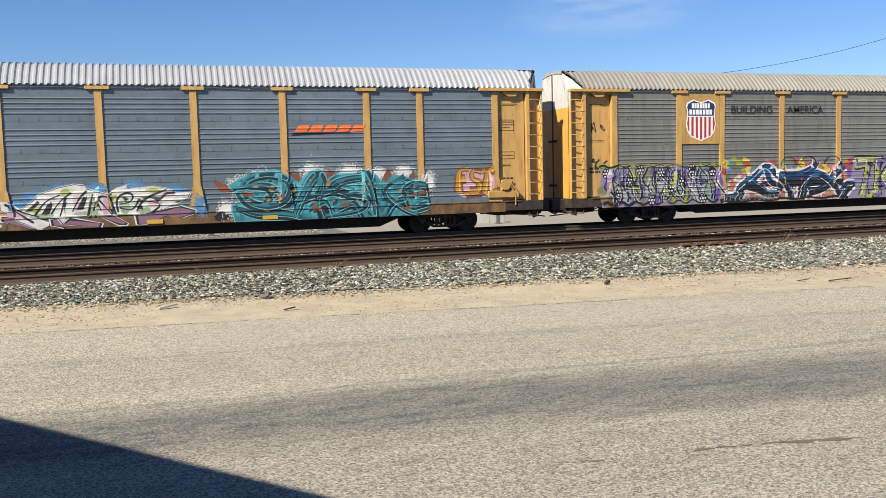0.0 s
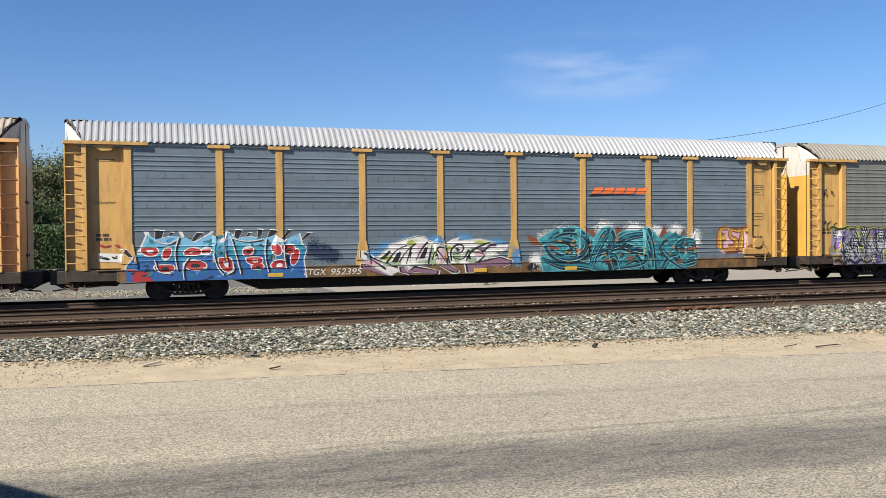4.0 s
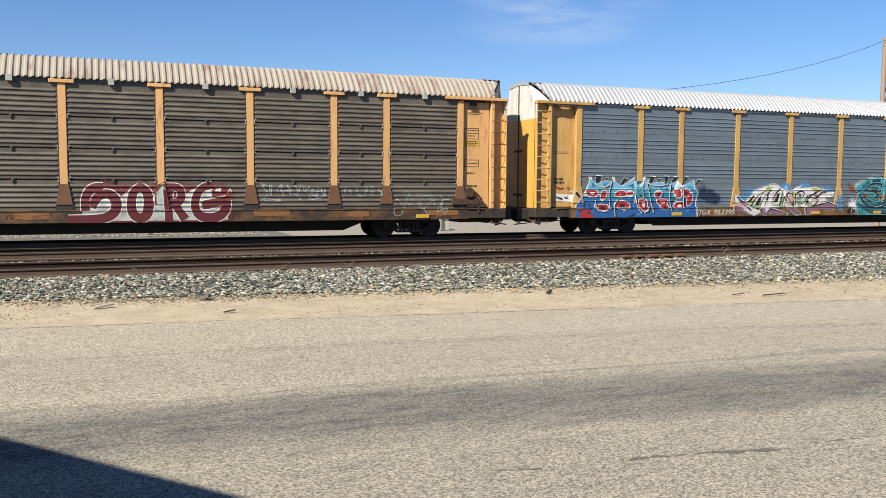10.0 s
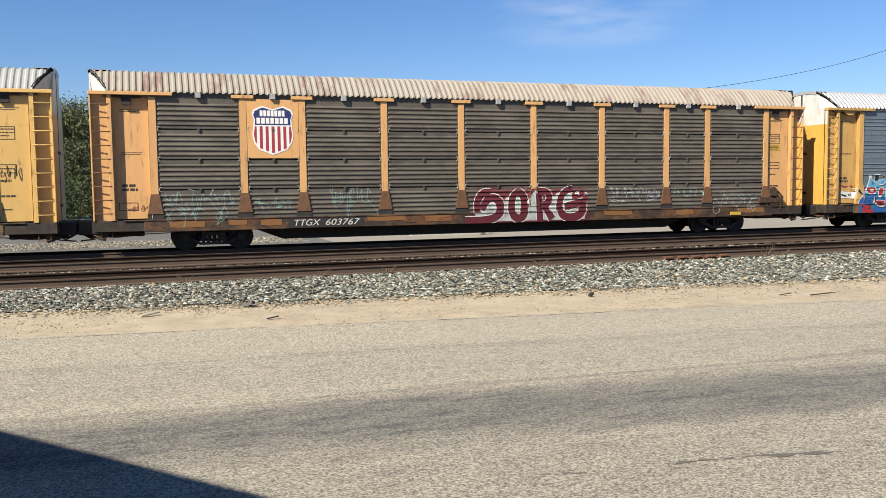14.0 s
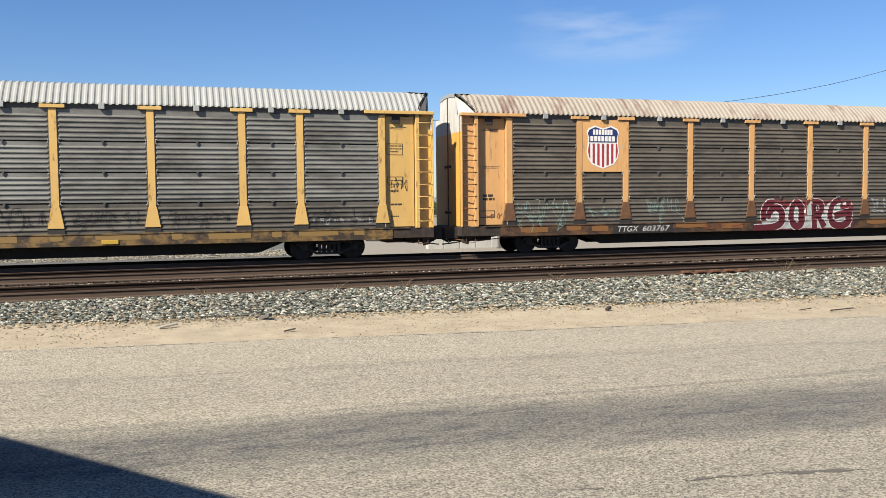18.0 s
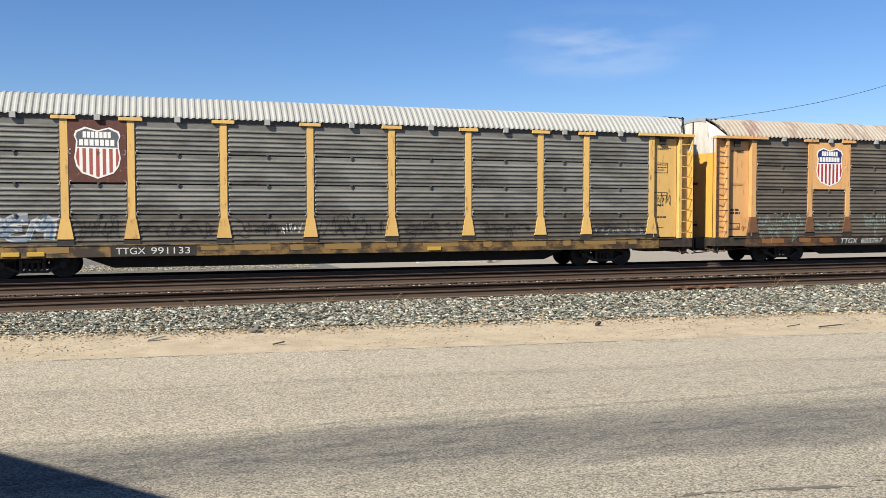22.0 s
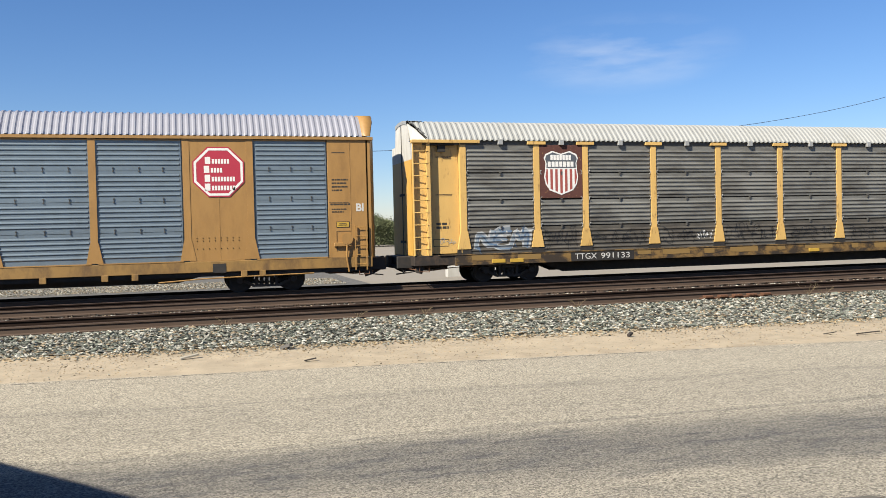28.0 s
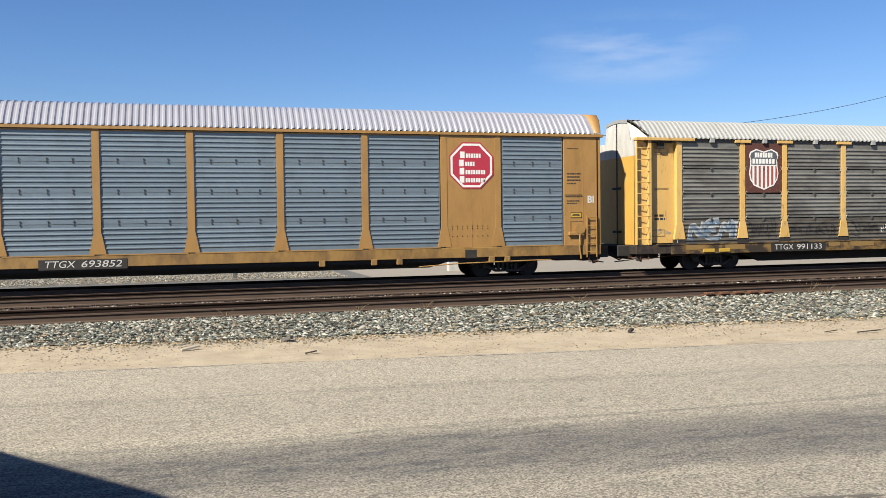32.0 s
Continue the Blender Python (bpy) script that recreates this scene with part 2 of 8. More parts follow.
RUST = (0.13, 0.055, 0.025)
M = {
    "yellow_b": paint("yellow paint, dull", (0.549, 0.329, 0.104), 0.5, grime=(0.166, 0.083, 0.0329), grime_amount=0.55, streak=(1.0, 1, 0.22), scale=2.4, bump=0.002),
    "yellow_c": paint("yellow paint, faded orange", (0.671, 0.372, 0.146), 0.55, grime=(0.207, 0.0976, 0.0427), grime_amount=0.75, streak=(1.2, 1, 0.25), scale=3.2, edge=(0.54, 0.70), bump=0.002),
    "yellow_d": paint("yellow paint, bright", (0.695, 0.439, 0.14), 0.45, grime=(0.183, 0.0854, 0.0305), grime_amount=0.8, streak=(1.0, 1, 0.3), scale=3.6, edge=(0.57, 0.68), bump=0.002),
    "yellow_e": paint("yellow paint, ochre", (0.385, 0.212, 0.063), 0.5, grime=(0.161, 0.0805, 0.0244), grime_amount=0.35, streak=(0.8, 1, 0.3), scale=1.8, bump=0.002),
    "sill_b": paint("sill paint, grimy", (0.22, 0.116, 0.0342), 0.65, grime=(0.0451, 0.0305, 0.0207), grime_amount=0.85, scale=1.6, streak=(1, 1, 0.6), edge=(0.4, 0.62), bump=0.002),
    "sill_c": paint("sill paint, burnt orange", (0.145, 0.066, 0.021), 0.75, grime=(0.02, 0.014, 0.011), grime_amount=0.92, scale=1.5, streak=(0.8, 1, 1.4), edge=(0.36, 0.56), bump=0.002),
    "sill_d": paint("sill paint, chipped", (0.24, 0.14, 0.04), 0.65, grime=(0.022, 0.016, 0.012), grime_amount=0.93, scale=1.5, streak=(0.8, 1, 1.2), edge=(0.40, 0.55), bump=0.002),
    "sill_e": paint("sill paint, dirty ochre", (0.329, 0.189, 0.0512), 0.6, grime=(0.11, 0.061, 0.0244), grime_amount=0.8, scale=1.4, streak=(1, 1, 0.5), edge=(0.42, 0.66), bump=0.002),
    "flare_c": paint("rusted post foot", (0.159, 0.0732, 0.0305), 0.75, grime=(0.0561, 0.0281, 0.0159), grime_amount=0.8, scale=3, bump=0.002),
    "panel_a": paint("galvanised panel, dusty", (0.235, 0.235, 0.215), 0.42, 0.3, 0.3, 1.0, grime=(0.095, 0.088, 0.078), grime_amount=0.5, streak=(2.2, 1, 0.3), bump=0.001),
    "panel_b": paint("galvanised panel, blue grey", (0.175, 0.22, 0.26), 0.34, 0.3, 0.24, 1.0, grime=(0.095, 0.112, 0.125), grime_amount=0.6, streak=(0.8, 1, 1.2), bump=0.001),
    "panel_c": paint("soot-brown steel panel", (0.145, 0.124, 0.098), 0.48, 0.15, 0.6, 0.9, grime=(0.058, 0.049, 0.038), grime_amount=0.75, streak=(0.5, 1, 1.6), edge=(0.44, 0.64), bump=0.001),
    "panel_d": paint("grey steel panel, smoke-stained", (0.22, 0.216, 0.195), 0.45, 0.15, 0.45, 0.8, grime=(0.055, 0.047, 0.037), grime_amount=0.8, streak=(0.3, 1, 1.3), edge=(0.42, 0.64), bump=0.001),
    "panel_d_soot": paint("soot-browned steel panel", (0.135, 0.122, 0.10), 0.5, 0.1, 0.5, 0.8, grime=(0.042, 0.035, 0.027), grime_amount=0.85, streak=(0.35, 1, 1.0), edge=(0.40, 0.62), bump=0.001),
    "panel_e": paint("clean aluminium panel", (0.205, 0.26, 0.305), 0.34, 0.3, 0.14, 1.2, grime=(0.135, 0.158, 0.175), grime_amount=0.5, streak=(0.8, 1, 1.0), bump=0.001),
    "roof_a": paint("dull corrugated roof", (0.225, 0.213, 0.188), 0.7, 0.05, 0.14, 0.6, grime=(0.15, 0.138, 0.115), grime_amount=0.6, streak=(1, 0.4, 1), bump=0.001),
    "roof_b": paint("bright galvanised roof", (0.54, 0.55, 0.565), 0.34, 0.4, 0.12, 0.8, grime=(0.39, 0.385, 0.38), grime_amount=0.4, streak=(1, 0.4, 1), bump=0.001),
    "roof_c": paint("chalky cream roof with rust", (0.325, 0.285, 0.235), 0.8, 0.0, 0.14, 0.6, grime=(0.15, 0.065, 0.05), grime_amount=0.75, streak=(1.8, 0.5, 0.5), edge=(0.52, 0.66), bump=0.001),
    "roof_d": paint("pale weathered roof", (0.345, 0.35, 0.335), 0.7, 0.05, 0.1, 0.6, grime=(0.26, 0.26, 0.235), grime_amount=0.5, streak=(1, 0.5, 1), bump=0.001),
    "roof_e": paint("new galvanised roof", (0.51, 0.51, 0.55), 0.3, 0.45, 0.08, 0.8, grime=(0.41, 0.405, 0.43), grime_amount=0.3, streak=(1, 0.4, 1), bump=0.001),
    "yellow_end": paint("yellow end paint, clean", (0.68, 0.385, 0.075), 0.5, grime=(0.30, 0.15, 0.045), grime_amount=0.4, streak=(1, 1, 0.3), scale=2.0),
    "white": paint("white end paint", (0.598, 0.585, 0.546), 0.6, grime=(0.26, 0.215, 0.156), grime_amount=0.5, streak=(1, 1, 0.3), scale=2.5),
    "header": paint("dark header strip", (0.0952, 0.0915, 0.0842), 0.6, 0.2, 0.15, 2.0),
    "door_steel": paint("weathered door edge", (0.24, 0.21, 0.17), 0.7, 0.1, 0.3, 2.0, grime=(0.08, 0.06, 0.045), grime_amount=0.7, streak=(1, 1, 0.3)),
    "clip": paint("zinc clip", (0.488, 0.488, 0.468), 0.5, 0.4, 0.1, 6.0),
    "black": paint("black underframe", (0.0171, 0.0159, 0.0146), 0.75, 0.0, 0.25, 3.0, grime=(0.061, 0.0427, 0.0305), grime_amount=0.5),
    "end_sill_dark": paint("near-black brown end sill", (0.055, 0.034, 0.02), 0.8, grime=(0.016, 0.012, 0.010), grime_amount=0.9, scale=2.2, edge=(0.38, 0.56)),
    "truckiron": paint("grimy bogie iron", (0.0427, 0.0354, 0.0293), 0.75, 0.1, 0.25, 4.0, grime=(0.11, 0.0732, 0.0488), grime_amount=0.4),
    "brake_rust": paint("sooty rust", (0.085, 0.038, 0.018), 0.85, 0.0, 0.4, 5.0, grime=(0.02, 0.014, 0.01), grime_amount=0.85, edge=(0.42, 0.58), bump=0.003),
    "rubber": paint("black hose rubber", (0.012, 0.012, 0.012), 0.6),
    "rust": paint("rusty iron", RUST, 0.85, 0.05, 0.3, 5.0, grime=(0.17, 0.0748, 0.0306), grime_amount=0.6, bump=0.003),
    "old_rust": paint("maroon rust with yellow flecks", (0.104, 0.0342, 0.0244), 0.8, 0.0, 0.4, 5.0, grime=(0.439, 0.256, 0.0854), grime_amount=0.9, edge=(0.60, 0.64), bump=0.003),
    "rail": paint("brown rail side", (0.115, 0.082, 0.062), 0.9, 0.0, 0.2, 1.5, grime=(0.07, 0.047, 0.036), grime_amount=0.6, streak=(0.3, 1, 1), fine=90, spec=0.1),
    "rail_grease": paint("greased rail side", (0.026, 0.017, 0.013), 0.9, 0.0, 0.3, 1.5, grime=(0.05, 0.032, 0.022), grime_amount=0.5, streak=(0.3, 1, 1), spec=0.06),
    "head_shade": paint("shade under the rail head", (0.0116, 0.00816, 0.0068), 0.9, 0.0, 0.3, 2.0, streak=(0.3, 1, 1)),
    "railhead": paint("worn rail head", (0.082, 0.056, 0.044), 0.7, 0.0, 0.12, 1.5, streak=(0.3, 1, 1), spec=0.15),
    "tie": paint("weathered timber tie", (0.034, 0.0258, 0.0204), 0.9, 0.0, 0.25, 4.0, grime=(0.0306, 0.0238, 0.0204), grime_amount=0.7, streak=(4, 0.6, 1), bump=0.004),
    "dirt": paint("sandy dirt", (0.428, 0.354, 0.245), 0.95, 0.0, 0.34, 1.4, grime=(0.254, 0.203, 0.138), grime_amount=0.6, fine=45, bump=0.012),
    "far_dirt": paint("pale dry ground", (0.272, 0.241, 0.194), 0.95, 0.0, 0.12, 0.2, grime=(0.272, 0.231, 0.17), grime_amount=0.5, fine=3, bump=0.01),
    "gravel": paint("ballast bed", (0.116, 0.112, 0.102), 0.9, 0.0, 0.5, 6.0, grime=(0.0612, 0.0598, 0.0564), grime_amount=0.9, fine=26, bump=0.03, edge=(0.4, 0.6)),
    "yard_bed": paint("oily brown yard ballast", (0.05, 0.036, 0.028), 0.95, 0.0, 0.4, 5.0, grime=(0.08, 0.062, 0.05), grime_amount=0.8, fine=26, bump=0.02, spec=0.1),
    "far_gravel": paint("pale grey gravel", (0.136, 0.128, 0.112), 0.9, 0.0, 0.6, 5.0, grime=(0.0816, 0.0782, 0.068), grime_amount=0.8, fine=14, bump=0.03, edge=(0.42, 0.6), streak=(1, 0.35, 1)),
    "bark": paint("tree bark", (0.11, 0.085, 0.06), 0.9, 0.0, 0.25, 6.0, streak=(1, 1, 0.2), bump=0.02),
    "pole_wood": paint("weathered pole timber", (0.30, 0.21, 0.14), 0.85, 0.0, 0.2, 5.0, streak=(1, 1, 0.08), bump=0.01),
    "wire": paint("dark cable", (0.03, 0.03, 0.035), 0.6),
    "concrete": paint("whitewashed concrete", (0.494, 0.486, 0.456), 0.8, 0.0, 0.08, 1.5, grime=(0.337, 0.322, 0.284), grime_amount=0.5, streak=(1, 1, 0.3)),
    "post_steel": paint("grey steel post", (0.136, 0.129, 0.119), 0.7, 0.2),
    "tan_wall": paint("tan plaster wall", (0.12, 0.10, 0.075), 0.9, 0.0, 0.12, 0.8),
    "truck_white": paint("white truck body", (0.7, 0.7, 0.7), 0.4),
    "crack": paint("crack filler", (0.129, 0.117, 0.0972), 0.9, 0.0, 0.3, 6.0),
    "debris_pale": paint("pale board", (0.394, 0.36, 0.292), 0.8, 0.0, 0.2, 8.0),
    "twig": paint("dry weed", (0.218, 0.163, 0.0884), 0.9, 0.0, 0.2, 8.0),
}


def plain(name, color, rough=0.55):
    if name not in M:
        M[name] = paint(name, color, rough, 0.0, 0.08, 3.0, rnd=0.02)
    return M[name]


# ---- geometry helpers ----
def box(bm, x0, x1, y0, y1, z0, z1, bevel=0.0):
    r = bmesh.ops.create_cube(bm, size=1.0)
    bmesh.ops.transform(bm, matrix=Matrix.Translation(((x0 + x1) / 2, (y0 + y1) / 2, (z0 + z1) / 2)) @ Matrix.Diagonal((x1 - x0, y1 - y0, z1 - z0, 1)), verts=r["verts"])
    if bevel:
        edges = list({e for v in r["verts"] for e in v.link_edges})
        bmesh.ops.bevel(bm, geom=edges, offset=bevel, segments=1, affect="EDGES")
    return bm


def cyl(bm, a, b, r0, r1=None, n=10):
    a, b = Vector(a), Vector(b)
    d = b - a
    m = Matrix.Translation((a + b) / 2) @ d.to_track_quat("Z", "Y").to_matrix().to_4x4()
    bmesh.ops.create_cone(bm, cap_ends=True, segments=n, radius1=r0, radius2=r0 if r1 is None else r1, depth=d.length, matrix=m)
    return bm


def tube(bm, pts, r, n=6):
    pts = [Vector(p) for p in pts]
    rings = []
    for i, p in enumerate(pts):
        d = (pts[min(i + 1, len(pts) - 1)] - pts[max(i - 1, 0)]).normalized()
        s = d.cross(Vector((0.31, 0.17, 0.93))).normalized()
        u = s.cross(d)
        rings.append([bm.verts.new(p + r * (math.cos(2 * math.pi * k / n) * s + math.sin(2 * math.pi * k / n) * u)) for k in range(n)])
    for a, b in zip(rings, rings[1:]):
        for k in range(n):
            bm.faces.new((a[k], a[(k + 1) % n], b[(k + 1) % n], b[k]))
    bm.faces.new(rings[0][::-1])
    bm.faces.new(rings[-1])
    return bm


def slab(bm, poly, y0, y1):
    """A prism: the outline (x, z) pushed from y0 to y1."""
    a = [bm.verts.new((x, y0, z)) for x, z in poly]
    b = [bm.verts.new((x, y1, z)) for x, z in poly]
    bm.faces.new(a)
    bm.faces.new(b[::-1])
    for i in range(len(poly)):
        j = (i + 1) % len(poly)
        bm.faces.new((a[j], a[i], b[i], b[j]))
    return bm


def mesh_of(name, bm, material, smooth=False):
    bmesh.ops.recalc_face_normals(bm, faces=bm.faces)
    me = bpy.data.meshes.new(name)
    bm.to_mesh(me)
    bm.free()
    me.materials.append(material)
    if smooth:
        for p in me.polygons:
            p.use_smooth = True
    return me


def part(name, bm, material, parent, label="", smooth=False):
    ob = new(name, mesh_of(name, bm, material, smooth))
    ob.parent = parent
    return tagged(ob, label)


def thing(name, label, category, group=""):
    ob = new(name)
    ob.empty_display_size = 0.3
    return tagged(ob, label, category, group)


SHARED = {}


def shared(name, key, build, material, parent, at=(0, 0, 0), label="", smooth=False):
    """A part on mesh data that alike parts share."""
    k = (name, key, material.name)
    if k not in SHARED:
        SHARED[k] = mesh_of(name, build(bmesh.new()), material, smooth)
    ob = new(name, SHARED[k])
    ob.parent = parent
    ob.location = at
    return tagged(ob, label)


def lettering(text, size, material, name, parent, at, label="", bold=0.0, spread=1.0, shear=0.0, width=None):
    """Built-in font turned to a thin mesh, standing in the x-z plane and read from -y."""
    cu = bpy.data.curves.new("text", "FONT")
    cu.body, cu.size, cu.extrude, cu.offset, cu.space_character, cu.shear = text, size, 0.001, bold, spread, shear
    cu.align_x, cu.align_y = "CENTER", "CENTER"
    ob = bpy.data.objects.new("text", cu)
    scene.collection.objects.link(ob)
    me = bpy.data.meshes.new_from_object(ob.evaluated_get(bpy.context.evaluated_depsgraph_get()))
    bpy.data.objects.remove(ob)
    bpy.data.curves.remove(cu)
    me.transform(Matrix.Rotation(radians(90), 4, "X"))
    if width:
        xs = [v.co.x for v in me.vertices]
        me.transform(Matrix.Diagonal((width / (max(xs) - min(xs)), 1, 1, 1)))
    me.name = name
    me.materials.clear()
    me.materials.append(material)
    out = new(name, me)
    out.parent = parent
    out.location = at
    return tagged(out, label)


# ---- the ground ----
RAIL_Z = 0.48          # rail tops
TRACKS = (21.0, 25.4, 30.33)   # centre lines


def road_edge(x):
    return 15.10 - 0.118 * max(-60, min(70, x))


def toe(x):
    return 18.1 - 0.108 * max(-16, min(70, x))


def ground():
    xs = [-900, -300, -120] + [-60 + 2 * i for i in range(76)] + [120, 200, 400, 900]
    rows = []
    for x in xs:
        e, t = road_edge(x), toe(x)
        t = min(t, 19.6)
        rows.append([(-900, -0.02), (-80, -0.02), (-10, -0.02), (e - 0.6, -0.02), (e + 0.25, -0.012), ((e + t) / 2, 0.012), (t - 0.25, 0.03), (t, 0.05),
                     (t + (19.75 - t) * 0.5, 0.16), (19.75, 0.265), (22.2, 0.27), (24.0, 0.25), (27.0, 0.25), (28.0, 0.15), (31.8, 0.15), (33.0, 0.1), (34.5, -0.05), (38.5, -0.12), (46, -0.14), (70, -0.1), (140, 0.0), (420, 0.2), (900, 0.4)])
    bm = bmesh.new()
    grid = []
    for x, r in zip(xs, rows):
        grid.append([bm.verts.new((x, y, z + (noise.noise((x * 0.35, y * 0.35, 0)) * 0.025 if 12 < y < 19.7 else 0))) for y, z in r])
    for a, b in zip(grid, grid[1:]):
        for k in range(len(a) - 1):
            f = bm.faces.new((a[k], b[k], b[k + 1], a[k + 1]))
            f.material_index = 3 if 9 <= k <= 13 else 1 if 7 <= k <= 16 else 4 if k in (17, 18) and a[k].co.x < 7.5 else 2 if k > 16 else 0
            f.smooth = True
    ob = new("ground", mesh_of("ground", bm, M["dirt"], True))
    ob.data.materials.append(M["gravel"])
    ob.data.materials.append(M["far_dirt"])
    ob.data.materials.append(M["yard_bed"])
    ob.data.materials.append(M["far_gravel"])
    return tagged(ob, "sandy verge, grey ballast bed and pale dry ground beyond", "ground", kind="structure")


def asphalt():
    """Bleached chip asphalt with darker wheel tracks that run along the road."""
    m = paint("bleached chip asphalt", (0.40, 0.365, 0.29), 0.9, 0.0, 0.0, 1.0)
    n, l = m.node_tree.nodes, m.node_tree.links
    n.clear()
    out = n.new("ShaderNodeOutputMaterial")
    b = n.new("ShaderNodeBsdfPrincipled")
    b.inputs["Roughness"].default_value = 0.85
    b.inputs["Specular IOR Level"].default_value = 0.25
    tc = n.new("ShaderNodeTexCoord")
    chips = n.new("ShaderNodeTexVoronoi")
    chips.inputs["Scale"].default_value = 58.0
    l.new(tc.outputs["Object"], chips.inputs["Vector"])
    grain = n.new("ShaderNodeTexNoise")
    grain.inputs["Scale"].default_value, grain.inputs["Detail"].default_value, grain.inputs["Roughness"].default_value = 32.0, 5.0, 0.8
    l.new(tc.outputs["Object"], grain.inputs["Vector"])
    patch = n.new("ShaderNodeTexNoise")
    patch.inputs["Scale"].default_value, patch.inputs["Detail"].default_value = 0.8, 6.0
    stretch = n.new("ShaderNodeMapping")
    stretch.inputs["Rotation"].default_value = (0, 0, radians(6))
    stretch.inputs["Scale"].default_value = (0.22, 1.6, 1)
    l.new(tc.outputs["Object"], stretch.inputs["Vector"])
    l.new(stretch.outputs["Vector"], patch.inputs["Vector"])
    # chips: light stones in darker binder
    sep = n.new("ShaderNodeSeparateColor")
    l.new(chips.outputs["Color"], sep.inputs["Color"])
    chip_tone = n.new("ShaderNodeMapRange")
    chip_tone.inputs["To Min"].default_value, chip_tone.inputs["To Max"].default_value = 0.42, 1.6
    l.new(sep.outputs["Red"], chip_tone.inputs["Value"])
    grain_tone = n.new("ShaderNodeMapRange")
    grain_tone.inputs["From Min"].default_value, grain_tone.inputs["From Max"].default_value = 0.25, 0.75
    grain_tone.inputs["To Min"].default_value, grain_tone.inputs["To Max"].default_value = 0.52, 1.48
    l.new(grain.outputs["Fac"], grain_tone.inputs["Value"])
    # wheel tracks: distance from two lines along the road, broken by noise
    xyz = n.new("ShaderNodeSeparateXYZ")
    l.new(tc.outputs["Object"], xyz.inputs["Vector"])
    bands = None
    for centre, half, slope, depth in ((8.6, 0.98, -0.10, 0.88), (9.75, 0.12, -0.06, 0.45), (12.32, 0.14, -0.11, 0.3), (6.5, 1.4, -0.10, 0.34), (11.2, 1.3, -0.10, 0.16)):
        at = n.new("ShaderNodeMath")
        at.operation = "MULTIPLY_ADD"
        l.new(xyz.outputs["X"], at.inputs[0])
        at.inputs[1].default_value = -slope
        l.new(xyz.outputs["Y"], at.inputs[2])
        wob = n.new("ShaderNodeMath")
        wob.operation = "MULTIPLY_ADD"
        l.new(patch.outputs["Fac"], wob.inputs[0])
        wob.inputs[1].default_value = 1.3
        l.new(at.outputs["Value"], wob.inputs[2])
        d = n.new("ShaderNodeMath")
        d.operation = "SUBTRACT"
        l.new(wob.outputs["Value"], d.inputs[0])
        d.inputs[1].default_value = centre + 0.65
        a = n.new("ShaderNodeMath")
        a.operation = "ABSOLUTE"
        l.new(d.outputs["Value"], a.inputs[0])
        f = n.new("ShaderNodeMapRange")
        f.interpolation_type = "SMOOTHSTEP"
        f.inputs["From Min"].default_value, f.inputs["From Max"].default_value = half * 0.3, half * 1.6
        f.inputs["To Min"].default_value, f.inputs["To Max"].default_value = depth, 0.0
        l.new(a.outputs["Value"], f.inputs["Value"])
        if bands is None:
            bands = f.outputs["Result"]
        else:
            mx = n.new("ShaderNodeMath")
            mx.operation = "MAXIMUM"
            l.new(bands, mx.inputs[0])
            l.new(f.outputs["Result"], mx.inputs[1])
            bands = mx.outputs["Value"]
    mix = n.new("ShaderNodeMix")
    mix.data_type = "RGBA"
    mix.inputs["A"].default_value = (0.284, 0.254, 0.196, 1)
    mix.inputs["B"].default_value = (0.082, 0.079, 0.074, 1)
    mottle = n.new("ShaderNodeTexNoise")
    mottle.inputs["Scale"].default_value, mottle.inputs["Detail"].default_value, mottle.inputs["Roughness"].default_value = 2.6, 8.0, 0.8
    loose = n.new("ShaderNodeMapping")
    loose.inputs["Scale"].default_value = (0.45, 1.5, 1)
    l.new(tc.outputs["Object"], loose.inputs["Vector"])
    l.new(loose.outputs["Vector"], mottle.inputs["Vector"])
    blot = n.new("ShaderNodeMapRange")
    blot.inputs["From Min"].default_value, blot.inputs["From Max"].default_value = 0.38, 0.58
    blot.inputs["To Min"].default_value, blot.inputs["To Max"].default_value = 0.72, 1.0
    l.new(mottle.outputs["Fac"], blot.inputs["Value"])
    worn = n.new("ShaderNodeMath")
    worn.operation = "MULTIPLY_ADD"
    l.new(bands, worn.inputs[0])
    l.new(blot.outputs["Result"], worn.inputs[1])
    # faint blotches all over the road
    faint = n.new("ShaderNodeMapRange")
    faint.inputs["From Min"].default_value, faint.inputs["From Max"].default_value = 0.52, 0.75
    faint.inputs["To Max"].default_value = 0.45
    l.new(mottle.outputs["Fac"], faint.inputs["Value"])
    l.new(faint.outputs["Result"], worn.inputs[2])
    l.new(worn.outputs["Value"], mix.inputs["Factor"])
    t1 = n.new("ShaderNodeMath")
    t1.operation = "MULTIPLY"
    l.new(chip_tone.outputs["Result"], t1.inputs[0])
    l.new(grain_tone.outputs["Result"], t1.inputs[1])
    hsv = n.new("ShaderNodeHueSaturation")
    l.new(mix.outputs["Result"], hsv.inputs["Color"])
    l.new(t1.outputs["Value"], hsv.inputs["Value"])
    l.new(hsv.outputs["Color"], b.inputs["Base Color"])
    bp = n.new("ShaderNodeBump")
    bp.inputs["Strength"].default_value, bp.inputs["Distance"].default_value = 0.7, 0.006
    l.new(t1.outputs["Value"], bp.inputs["Height"])
    l.new(bp.outputs["Normal"], b.inputs["Normal"])
    l.new(b.outputs["BSDF"], out.inputs["Surface"])
    return m


